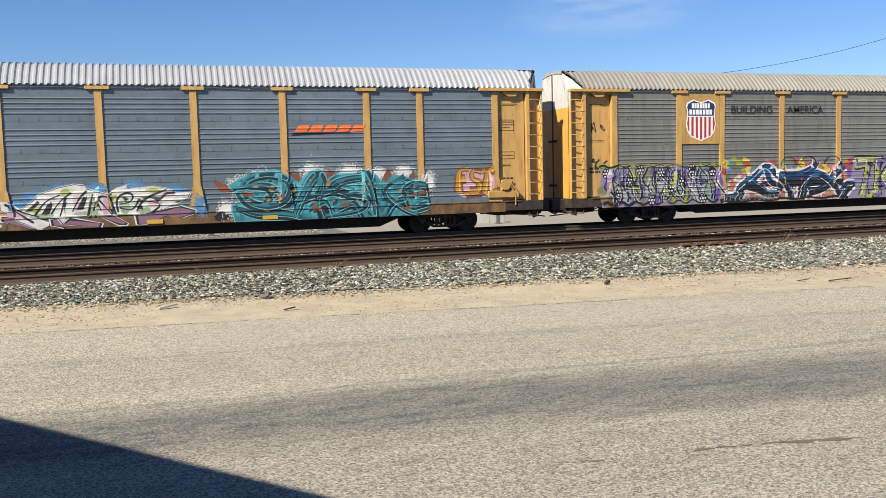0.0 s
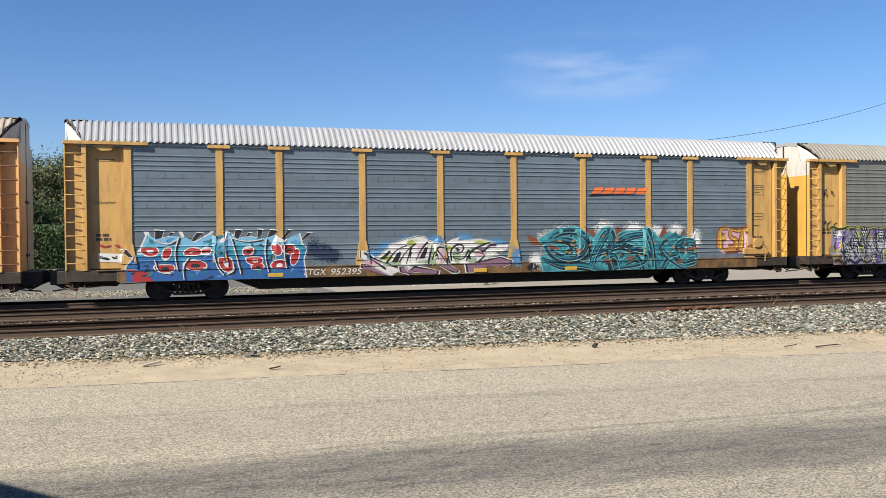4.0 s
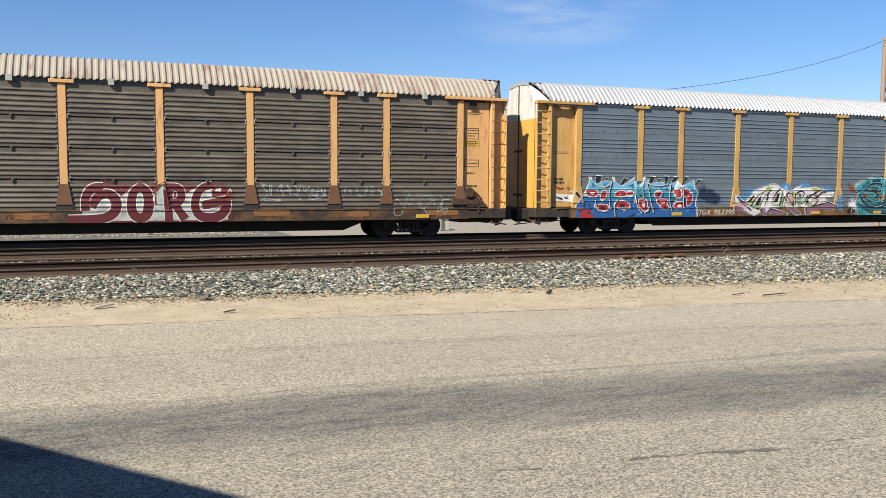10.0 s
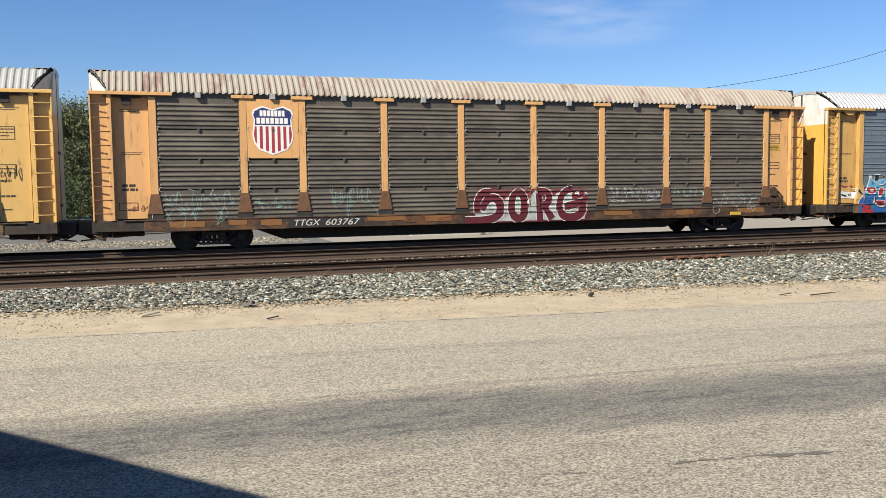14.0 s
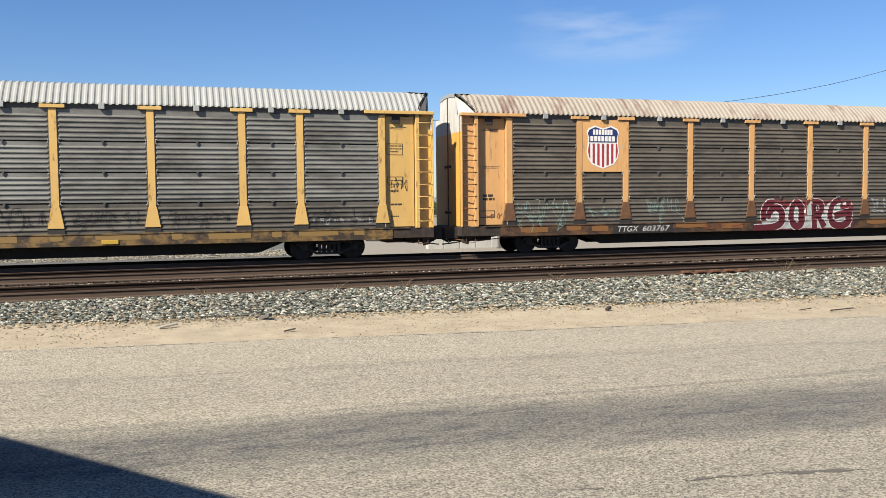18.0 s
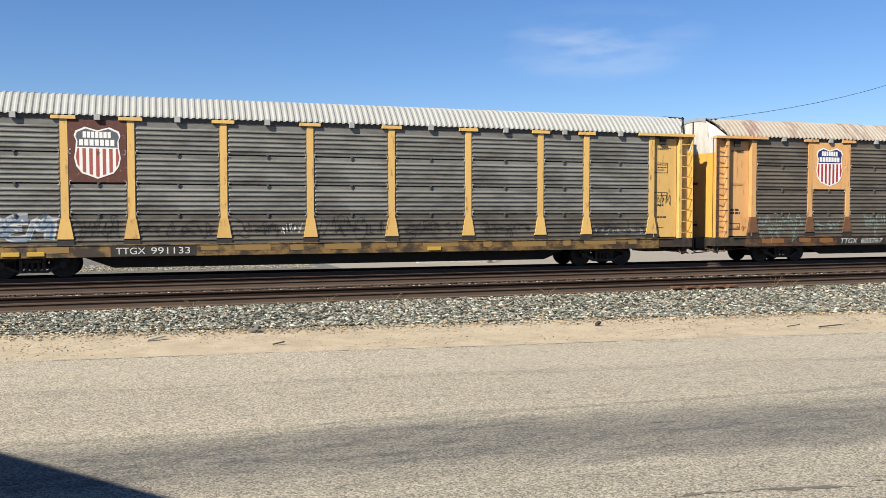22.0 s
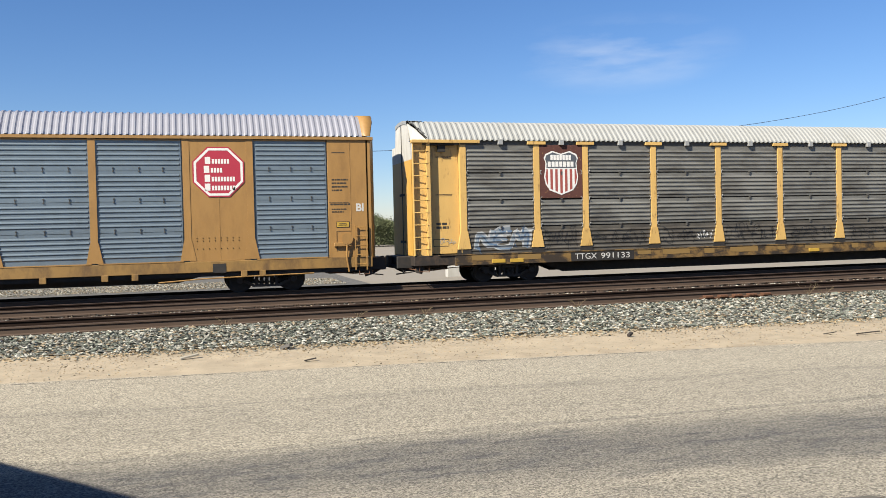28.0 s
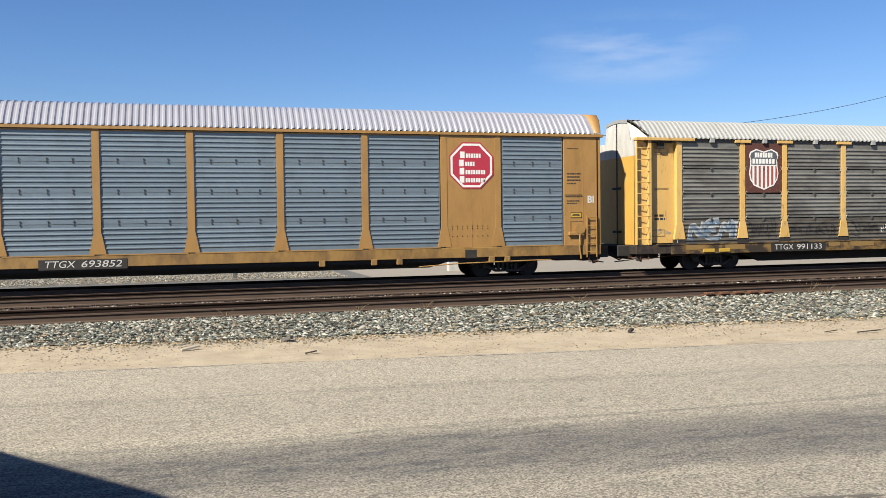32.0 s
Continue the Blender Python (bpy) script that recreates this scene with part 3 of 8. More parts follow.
def road():
    bm = bmesh.new()
    xs = [-300, -120] + [-60 + 1.0 * i for i in range(140)] + [120, 300]
    a, b = [], []
    for x in xs:
        e = road_edge(x) + 0.06 * noise.noise((x * 0.9, 3, 0)) + 0.05 * noise.noise((x * 0.17, 8, 0))
        a.append(bm.verts.new((x, -14, 0)))
        b.append(bm.verts.new((x, e, 0)))
    for i in range(len(xs) - 1):
        bm.faces.new((a[i], a[i + 1], b[i + 1], b[i]))
    ob = new("road", mesh_of("road", bm, asphalt()))
    return tagged(ob, "sun-bleached chip-seal asphalt road with darker wheel tracks", "road", kind="structure")


def crack(name, pts, w0, seed):
    """A filled crack: a thin uneven strip on the asphalt."""
    rnd = random.Random(seed)
    bm = bmesh.new()
    fine = []
    for p, q in zip(pts, pts[1:]):
        n = max(2, int((Vector(q) - Vector(p)).length / 0.07))
        fine += [Vector(p).lerp(Vector(q), k / n) for k in range(n)]
    fine.append(Vector(pts[-1]))
    prev = None
    for i, p in enumerate(fine):
        w = w0 * (0.05 + rnd.random() ** 2 * 1.1) * (0.3 if i in (0, len(fine) - 1) else 1)
        o = rnd.uniform(-0.02, 0.02)
        cur = [bm.verts.new((p.x, p.y + o - w, 0.005)), bm.verts.new((p.x, p.y + o + w, 0.005))]
        if prev and rnd.random() > 0.16:
            bm.faces.new((prev[0], cur[0], cur[1], prev[1]))
        prev = cur
    ob = new(name, mesh_of(name, bm, M["crack"]))
    return tagged(ob, "dark filled crack in the bleached asphalt", "road crack", kind="structure")


ground()
road()
crack("road_crack", [(x, road_edge(x) - 0.10 + 0.05 * math.sin(x * 0.8)) for x in range(-14, 46, 2)], 0.022, 1)
crack("road_crack", [(4.1, 6.14), (4.6, 6.10), (5.2, 5.99), (5.75, 5.87)], 0.045, 2)
crack("road_crack", [(5.9, 5.93), (6.3, 5.92), (6.72, 5.88)], 0.022, 4)
crack("road_crack", [(2.94, 6.28), (3.15, 6.24), (3.37, 6.19)], 0.03, 3)


# ---- rails ----
def rail_profile():
    h, f, w = 0.186, 0.076, 0.036
    return [(-f, 0), (f, 0), (f, 0.011), (0.012, 0.032), (0.009, 0.14), (w, 0.148), (w, h - 0.006), (w * 0.8, h), (-w * 0.8, h), (-w, h - 0.006), (-w, 0.148), (-0.009, 0.14), (-0.012, 0.032), (-f, 0.011)]


def track(cy, seed, down=0.0):
    t = thing("railway_track", "rust-brown rails on weathered timber ties in grey ballast", "railway track", "tracks")
    t.location = (0, cy, -down)
    t["kind"] = "structure"
    rnd = random.Random(seed)
    for side in (-1, 1):
        bm = bmesh.new()
        prof = rail_profile()
        xs = [-260, 320]
        rings = [[bm.verts.new((x, side * 0.7535 + py, RAIL_Z - 0.186 + pz)) for py, pz in prof] for x in xs]
        k = len(prof)
        for i in range(k):
            bm.faces.new((rings[0][i], rings[1][i], rings[1][(i + 1) % k], rings[0][(i + 1) % k]))
        bm.faces.new(rings[0][::-1])
        bm.faces.new(rings[1])
        r = part("rail", bm, M["rail"] if side < 0 else M["rail_grease"], t, "rust-brown steel rail" if side < 0 else "rail with a greased dark gauge side")
        r.data.materials.append(M["railhead"])
        # near-black paint under the near rails' heads stands for the head's shade
        r.data.materials.append(M["head_shade"])
        for p in r.data.polygons:
            if p.normal.z > 0.5 and p.center.z > RAIL_Z - 0.01:
                p.material_index = 1
            elif side < 0 and RAIL_Z - 0.05 < p.center.z < RAIL_Z - 0.036:
                p.material_index = 2

    def tie(bm):
        return box(bm, -0.115, 0.115, -1.29, 1.29, -0.18, 0.0, 0.008)

    def plate(bm):
        box(bm, -0.10, 0.10, -0.18, 0.18, 0, 0.014)
        for sx in (-0.06, 0.06):
            for sy in (-0.10, 0.10):
                box(bm, sx - 0.014, sx + 0.014, sy - 0.018, sy + 0.018, 0.012, 0.045)
        return bm

    x, i = -22.0, 0
    while x < 74:
        o = shared("tie", 0, tie, M["tie"], t, (x, rnd.uniform(-0.05, 0.05), RAIL_Z - 0.225 + rnd.uniform(-0.012, 0.004)))
        o.rotation_euler.z = rnd.uniform(-0.02, 0.02)
        for side in (-1, 1):
            shared("tie_plate", 0, plate, M["rail"], o, (0, side * 0.7535 - o.location.y, 0.0))
        x += 0.53 + rnd.uniform(-0.03, 0.03)
    # ties too far along to tell apart
    bm = bmesh.new()
    for j in range(300):
        xx = 74.5 + 0.53 * j
        box(bm, xx - 0.115, xx + 0.115, -1.29, 1.29, RAIL_Z - 0.38, RAIL_Z - 0.20)
    tagged(part("far_ties", bm, M["tie"], t), kind="stuff")
    return t


for i, cy in enumerate(TRACKS):
    track(cy, 10 + i, 0.10 if i == 2 else 0.0)


# ---- the autorack cars; car space: x along the car, near side at y = -1.52, z = 0 at the rail top ----
HALF = 13.73
TIER = 0.972
POSTS = (-9.05, -7.1, -4.25, -1.4, 1.45, 4.3, 7.15, 9.05)
ENDPOST = 11.87
BEADS = {"six": (0.13, 0.29, 0.45, 0.61, 0.77), "five": (0.13, 0.29, 0.45, 0.61, 0.77), "four": (0.26, 0.42, 0.58, 0.74), "wide": (0.20, 0.36, 0.52, 0.68, 0.84)}
# below, lower edge of the crest, upper edge, above, depth
RIB = {"five": (-0.042, -0.014, 0.010, 0.056, 0.030), "six": (-0.020, -0.006, 0.003, 0.036, 0.021), "four": (-0.020, -0.006, 0.003, 0.036, 0.022), "wide": (-0.034, -0.008, 0.008, 0.050, 0.028)}
PANEL_Y = -1.465


def bead(z, style):
    """How far the ribbed panel stands out at height z."""
    f = (z - 0.965) % TIER
    out = 0.0
    for b in BEADS[style]:
        d = f - b * TIER
        lo, c0, c1, hi, deep = RIB[style]
        k = (hi - d) / (hi - c1) if d > c1 else (d - lo) / (c0 - lo)
        out = max(out, deep * min(1.0, max(0.0, k)))
    return out


def panel_mesh(bm, w, h, style):
    zs = {0.0, h}
    for b in BEADS[style]:
        c = b * TIER
        for d in RIB[style][:4]:
            if 0 < c + d < h:
                zs.add(c + d)
    zs = sorted(zs)
    t = 0.10 if style == "five" else 0.06
    cols = [(0.0, 0.0), (0.05, 0.0), (t, 1.0), (w - t, 1.0), (w - 0.05, 0.0), (w, 0.0)]
    grid = [[bm.verts.new((x - w / 2, -k * bead(z + 0.965, style), z)) for z in zs] for x, k in cols]
    for a, b in zip(grid, grid[1:]):
        for i in range(len(zs) - 1):
            bm.faces.new((a[i], b[i], b[i + 1], a[i + 1]))
    back = [bm.verts.new((x, 0.03, z)) for x, z in ((-w / 2, 0), (w / 2, 0), (w / 2, h), (-w / 2, h))]
    bm.faces.new(back[::-1])
    return bm


ROOF_Y = (-1.55, -1.535, -1.45, -1.3, -1.1, -0.94, -0.84, -0.72, -0.4, 0.0)
ROOF_Z = (0.0, 0.055, 0.16, 0.32, 0.52, 0.66, 0.715, 0.745, 0.775, 0.79)


def arch(y, apex=0.71):
    """Roof height over the eave line: a steep slope with a nearly flat crown."""
    return float(np.interp(-abs(y), ROOF_Y, ROOF_Z)) * apex / 0.72


def roof_end(y, half):
    """How far along the car the roof reaches at y: its ends are cut slantwise."""
    return half - 0.46 * max(0.0, min(1.0, (abs(y) - 0.84) / 0.70))


def roof_mesh(bm, x0, x1, eave, apex, pitch=0.2, depth=0.06, cut=True):
    ys = list(ROOF_Y) + [-y for y in reversed(ROOF_Y[:-1])]
    half = (x1 - x0) / 2
    mid = (x0 + x1) / 2
    wave = ((0.0, 0.0), (0.14, 0.0), (0.26, 0.5), (0.36, 1.0), (0.64, 1.0), (0.74, 0.5), (0.86, 0.0))
    xs = [(x0 + pitch * (k + u), d) for k in range(int((x1 - x0) / pitch)) for u, d in wave] + [(x1, 0.0)]
    grid = []
    for x, d in xs:
        row = []
        for y in ys:
            lim = roof_end(y, half) if cut else half
            nz = 0.95 if abs(y) < 0.8 else 0.72
            out = d * depth
            row.append(bm.verts.new((mid + max(-lim, min(lim, x - mid)), y * (1 + out * math.sqrt(1 - nz * nz) / 1.55), eave + arch(y, apex) + out * nz)))
        grid.append(row)
    for a, b in zip(grid, grid[1:]):
        for i in range(len(ys) - 1):
            bm.faces.new((a[i], b[i], b[i + 1], a[i + 1]))
    return bm


def post_poly(w=0.24, foot=0.46, z0=1.15, zf=1.78, z1=4.86):
    return [(-foot / 2, z0), (foot / 2, z0), (w / 2 + 0.02, zf), (w / 2, zf + 0.05), (w / 2, z1), (-w / 2, z1), (-w / 2, zf + 0.05), (-w / 2 - 0.02, zf)]


def shield_poly(w, h):
    pts = [(-0.46, 0.36), (-0.26, 0.43), (0.0, 0.37), (0.26, 0.43), (0.46, 0.36), (0.5, 0.28), (0.455, 0.18), (0.47, 0.02), (0.5, -0.12), (0.46, -0.27), (0.34, -0.40), (0.15, -0.455), (0.0, -0.5), (-0.15, -0.455), (-0.34, -0.40), (-0.46, -0.27), (-0.5, -0.12), (-0.47, 0.02), (-0.455, 0.18), (-0.5, 0.28)]
    return [(x * w, z * h) for x, z in pts]


def clip_poly(poly, z, above):
    """The part of an outline over or under the height z."""
    out = []
    for (x0, z0), (x1, z1) in zip(poly, poly[1:] + poly[:1]):
        i0, i1 = (z0 >= z) == above, (z1 >= z) == above
        if i0:
            out.append((x0, z0))
        if i0 != i1:
            k = (z - z0) / (z1 - z0)
            out.append((x0 + k * (x1 - x0), z))
    return out


def flat(bm, poly, y):
    bm.faces.new([bm.verts.new((x, y, z)) for x, z in poly])
    return bm


def shield(car, x, z, w, h, y, faded=False):
    red = plain("shield red", (0.366, 0.0366, 0.0488)) if not faded else plain("faded shield red", (0.366, 0.0854, 0.0671))
    blue = plain("shield blue", (0.0171, 0.0293, 0.134)) if not faded else plain("faded shield slate", (0.0915, 0.104, 0.122))
    white = plain("sign white", (0.83, 0.817, 0.781))
    s = part("shield_emblem", slab(bmesh.new(), shield_poly(w, h), -0.004, 0.0), white, car, "white-edged shield, navy top over red and white stripes")
    s.location = (x, y, z)
    inner = shield_poly(w * 0.93, h * 0.93)
    part("shield_field", flat(bmesh.new(), clip_poly(inner, h * 0.07, True), -0.008), blue, s)
    bm = bmesh.new()
    low = clip_poly(inner, h * 0.045, False)
    n = 13
    for i in range(0, n, 2):
        a, b = (-0.465 + 0.93 * i / n) * w, (-0.465 + 0.93 * (i + 1) / n) * w
        q = low
        q = [(zz, xx) for xx, zz in q]
        q = clip_poly(clip_poly(q, a, True), b, False)
        if len(q) > 2:
            flat(bm, [(xx, zz) for zz, xx in q], -0.008)
    part("stripes", bm, red, s)
    bm = bmesh.new()
    for zz, ww in ((0.29, 0.62), (0.15, 0.78)):
        n = 5 if ww < 0.6 else 7
        for i in range(n):
            a = -ww / 2 + ww * i / n
            flat(bm, [(a * w, (zz - 0.055) * h), ((a + ww / n * 0.78) * w, (zz - 0.055) * h), ((a + ww / n * 0.78) * w, (zz + 0.055) * h), (a * w, (zz + 0.055) * h)], -0.011)
    part("emblem_lettering", bm, white, s)
    return s


def text_bars(bm, x0, x1, z, h, y, seed, gap=0.35):
    """A line of small writing that cannot be read: bars of its size."""
    rnd = random.Random(seed)
    x = x0
    while x < x1:
        w = h * rnd.uniform(0.8, 2.6)
        flat(bm, [(x, z), (min(x + w, x1), z), (min(x + w, x1), z + h), (x, z + h)], y)
        x += w + h * gap * rnd.uniform(0.8, 1.6)
    return bm


WHEEL_R = 0.42
DROP = 0.10            # the train's rails lie lower than the near ones
SPINNERS = []


def wheel_bm(bm):
    for sy in (-1, 1):
        y = sy * 0.7535
        cyl(bm, (0, y - 0.03 * sy, 0), (0, y + 0.07 * sy, 0), WHEEL_R - 0.0, WHEEL_R - 0.006, 28)
        cyl(bm, (0, y - 0.06 * sy, 0), (0, y - 0.03 * sy, 0), WHEEL_R + 0.025, None, 28)
        cyl(bm, (0, y + 0.07 * sy, 0), (0, y + 0.085 * sy, 0), WHEEL_R - 0.06, WHEEL_R - 0.10, 28)
        cyl(bm, (0, y + 0.08 * sy, 0), (0, y + 0.20 * sy, 0), 0.10, 0.085, 14)
        for k in range(3):
            a = k * 2.094
            cyl(bm, (0.2 * math.cos(a), y + 0.075 * sy, 0.2 * math.sin(a)), (0.2 * math.cos(a), y + 0.092 * sy, 0.2 * math.sin(a)), 0.03, None, 8)
    cyl(bm, (0, -0.72, 0), (0, 0.72, 0), 0.085, None, 12)
    return bm


def bogie_bm(bm):
    for sy in (-1, 1):
        y = sy * 1.0
        # arched top chord, bottom chord and columns leave two windows beside the springs
        slab(bm, [(-1.12, 0.50), (-1.06, 0.60), (-0.70, 0.64), (-0.40, 0.74), (0.40, 0.74), (0.70, 0.64), (1.06, 0.60), (1.12, 0.50), (0.95, 0.50), (0.36, 0.60), (-0.36, 0.60), (-0.95, 0.50)], y - 0.07, y + 0.07)
        slab(bm, [(-1.0, 0.46), (-0.45, 0.18), (0.45, 0.18), (1.0, 0.46), (0.86, 0.48), (0.40, 0.26), (-0.40, 0.26), (-0.86, 0.48)], y - 0.07, y + 0.07)
        for sx in (-0.33, 0.33):
            box(bm, sx - 0.05, sx + 0.05, y - 0.06, y + 0.06, 0.24, 0.62)
        for sx in (-0.89, 0.89):
            cyl(bm, (sx, y - 0.12, 0.42), (sx, y + 0.14 * sy + 0.0, 0.42), 0.12, 0.10, 12)
            box(bm, sx - 0.13, sx + 0.13, y - 0.1, y + 0.1, 0.46, 0.58, 0.02)
            for k in range(3):
                t = 2.094 * k + 0.5
                cyl(bm, (sx + 0.06 * math.cos(t), y + sy * 0.13, 0.42 + 0.06 * math.sin(t)), (sx + 0.06 * math.cos(t), y + sy * 0.165, 0.42 + 0.06 * math.sin(t)), 0.016, None, 6)
        for sx in (-0.17, 0.0, 0.17):
            for k in range(5):
                cyl(bm, (sx, y + sy * 0.02, 0.27 + 0.048 * k), (sx, y + sy * 0.02, 0.295 + 0.048 * k), 0.075, None, 10)
            cyl(bm, (sx, y + sy * 0.02, 0.26), (sx, y + sy * 0.02, 0.50), 0.045, None, 8)
    box(bm, -0.26, 0.26, -1.1, 1.1, 0.50, 0.62, 0.02)
    box(bm, -0.5, 0.5, -0.25, 0.25, 0.5, 0.72)
    for sx in (-0.42, 0.42):
        box(bm, sx - 0.05, sx + 0.05, -0.85, 0.85, 0.3, 0.42)
    return bm


def bogie(car, x):
    b = shared("bogie", 0, bogie_bm, M["truckiron"], car, (x, 0, -DROP), "grimy black cast bogie")
    for sx in (-0.89, 0.89):
        w = shared("wheelset", 0, wheel_bm, M["black"], b, (sx, 0, WHEEL_R))
        SPINNERS.append((w, sx))
    return b


def coupler(car, s, yellow):
    """Draft gear, coupler head, hoses and black filler block at one end; s is -1 or 1."""
    bm = bmesh.new()
    x = s * HALF
    box(bm, min(x - s * 0.9, x + s * 0.35), max(x - s * 0.9, x + s * 0.35), -0.2, 0.2, 0.62, 0.9, 0.02)
    box(bm, min(x + s * 0.30, x + s * 0.62), max(x + s * 0.30, x + s * 0.62), -0.17, 0.13, 0.60, 0.92, 0.04)
    cyl(bm, (x + s * 0.55, -0.12, 0.56), (x + s * 0.55, -0.12, 0.96), 0.075, None, 10)
    part("coupler", bm, M["truckiron"], car, "grimy knuckle coupler")
    bm = bmesh.new()
    box(bm, *sorted((x - s * 1.5, x - s * 0.12)), -0.55, 0.55, 0.40, 0.80, 0.03)
    slab(bm, [(x - s * 0.5, 0.80), (x - s * 0.1, 0.80), (x - s * 0.1, 0.36), (x - s * 0.32, 0.30)], -1.30, -1.24)
    cyl(bm, (x - s * 0.95, -0.95, 0.60), (x - s * 0.45, -0.95, 0.60), 0.10, None, 10)
    tube(bm, [(x - s * 1.6, -1.05, 0.62), (x - s * 0.9, -1.08, 0.46), (x - s * 0.3, -1.1, 0.44), (x + s * 0.05, -0.9, 0.36), (x + s * 0.45, -0.6, 0.30)], 0.024)
    part("draft_gear", bm, M["truckiron"], car, "grimy draft gear and brake rigging")
    # plain block added to fill the dark gap between cars
    bm = bmesh.new()
    box(bm, *sorted((x - s * 0.3, x + s * 0.50)), -0.95, 0.95, 0.50, 0.94, 0.03)
    slab(bm, [(x - s * 0.3, 0.72), (x + s * 0.36, 0.72), (x + s * 0.22, 0.42), (x - s * 0.2, 0.38)], -0.75, -0.55)
    part("end_platform", bm, M["black"], car, "plain black block standing for the dark gear round the coupler")
    bm = bmesh.new()
    rnd = random.Random(int(car.location.x * 10) + s)
    for y, sag in ((-0.45, 0.24), (-0.62, 0.16), (-0.3, 0.28)):
        pts = [(x - s * 0.35 + s * 0.95 * k / 8, y + 0.08 * math.sin(k), 0.66 - sag * math.sin(math.pi * k / 8) * (0.9 + 0.2 * rnd.random())) for k in range(9)]
        tube(bm, pts, 0.026)
    part("air_hose", bm, M["rubber"], car, "sagging black air hose", True)
    bm = bmesh.new()
    tube(bm, [(x - s * 2.4, -1.2, 0.52), (x - s * 1.5, -1.25, 0.5), (x - s * 0.7, -1.3, 0.42), (x - s * 0.1, -1.25, 0.46), (x + s * 0.12, -0.7, 0.5)], 0.018)
    tube(bm, [(x - s * 0.2, -1.42, 0.9), (x - s * 0.2, -1.42, 0.4), (x - s * 0.55, -1.42, 0.38), (x - s * 0.55, -1.42, 0.8)], 0.02)
    part("uncoupling_rod", bm, M["rust"], car, "bent rusty uncoupling rod and step", True)


def end_works(car, s, yellow, style, lit_white):
    """Corner ladder, end panel, end door leaves and roof hood at one end."""
    x = s * HALF
    xi = s * (HALF - 0.64)
    # ladder bay
    bm = bmesh.new()
    yb = -1.29 if s > 0 else -1.38
    box(bm, *sorted((x, xi - s * 0.07)), yb, yb + 0.04, 0.95, 4.95)
    part("ladder_backplate", bm, yellow, car)
    for k, xx in enumerate((x - s * 0.025, xi + s * 0.06)):
        w = 0.022 if k == 0 else 0.065
        bm = bmesh.new()
        box(bm, xx - w, xx + w, -1.53, yb + 0.02, 0.95, 4.93, 0.006)
        part("ladder_stile", bm, yellow, car)

    def rung(b):
        return tube(b, [(-0.29, -1.515, 0.0), (-0.1, -1.55, 0.0), (0.1, -1.55, 0.0), (0.29, -1.515, 0.0)], 0.017, 6)

    for k in range(9):
        shared("rung", s, rung, M["flare_c"] if style == "c" else yellow, car, ((x + xi) / 2 + s * 0.0, 0, 1.18 + 0.43 * k))
    # recessed end panel and its deep edge
    a, b = sorted((s * (HALF - 0.68), s * (ENDPOST + 0.12)))
    bm = bmesh.new()
    yp = -1.385 if s > 0 else -1.31
    box(bm, a, b, yp, yp + 0.04, 1.0, 4.86, 0.004)
    p = part("end_panel", bm, yellow, car, "flat yellow end panel with stencilled data")
    ink = plain("stencil black", (0.0366, 0.0305, 0.0244))
    rows = [(4.45, 0.024, 0.6), (4.40, 0.024, 0.5)]
    rows += [(3.80, 0.035, 0.46), (3.70, 0.035, 0.46), (3.60, 0.035, 0.3), (2.60, 0.035, 0.4), (2.22, 0.06, 0.3), (1.75, 0.06, 0.4), (1.35, 0.035, 0.3)] if s > 0 else [(2.02, 0.085, 0.42), (1.89, 0.085, 0.46), (3.1, 0.02, 0.62), (3.05, 0.02, 0.6)]
    for k, (zz, hh, ww) in enumerate(rows):
        tagged(part("stencil_line", text_bars(bmesh.new(), a + 0.2, a + 0.2 + ww, zz, hh, yp - 0.004, 3 + k), ink, p), kind="stuff")
    frames = ((3.50, 3.90), (2.48, 2.75)) if s > 0 else ((1.26, 1.52),) if style in "cd" else ()
    if frames:
        for z0, z1 in frames:
            bm = bmesh.new()
            for xa, xb, za, zb in ((a + 0.08, a + 0.66, z1 - 0.02, z1), (a + 0.08, a + 0.66, z0, z0 + 0.02), (a + 0.08, a + 0.10, z0, z1), (a + 0.64, a + 0.66, z0, z1)):
                flat(bm, [(xa, za), (xb, za), (xb, zb), (xa, zb)], yp - 0.005)
            part("stencil_frame", bm, plain("stencil black", (0.0366, 0.0305, 0.0244)), p)
    bm = bmesh.new()
    box(bm, *sorted((s * (ENDPOST + 0.09), s * (ENDPOST + 0.115))), -1.505, -1.31, 1.0, 4.9)
    part("end_recess", bm, yellow, car)
    # bracket (a, b) and dark hole (c, d) at the end panel's top edge, long bar over the end
    bm = bmesh.new()
    box(bm, *sorted((x + s * 0.02, s * (ENDPOST - 0.62))), -1.60, -1.34, 4.91, 5.02, 0.008)
    part("end_bar", bm, yellow, car)
    bm = bmesh.new()
    if style in "cd":
        # raised black box drawn in place of the hole's darkness
        m = (a + b) / 2 - 0.12
        box(bm, m - 0.14, m + 0.14, -1.47, -1.40, 4.60, 4.90, 0.01)
        box(bm, m - 0.42, m + 0.46, -1.50, -1.40, 4.83, 4.90, 0.01)
    else:
        slab(bm, [(a + 0.15, 4.9), (b - 0.25, 4.9), (b - 0.35, 4.74), (a + 0.42, 4.72), (a + 0.3, 4.78)], -1.52, -1.44)
    part("door_bracket", bm, M["black"] if style in "cd" else yellow, car)
    if s > 0 and style == "c":
        bm = bmesh.new()
        box(bm, a + 0.07, a + 0.68, -1.393, -1.38, 3.22, 3.46, 0.003)
        n = part("notice_plate", bm, plain("plate yellow", (0.45, 0.28, 0.035)), p, "small yellow notice plate")
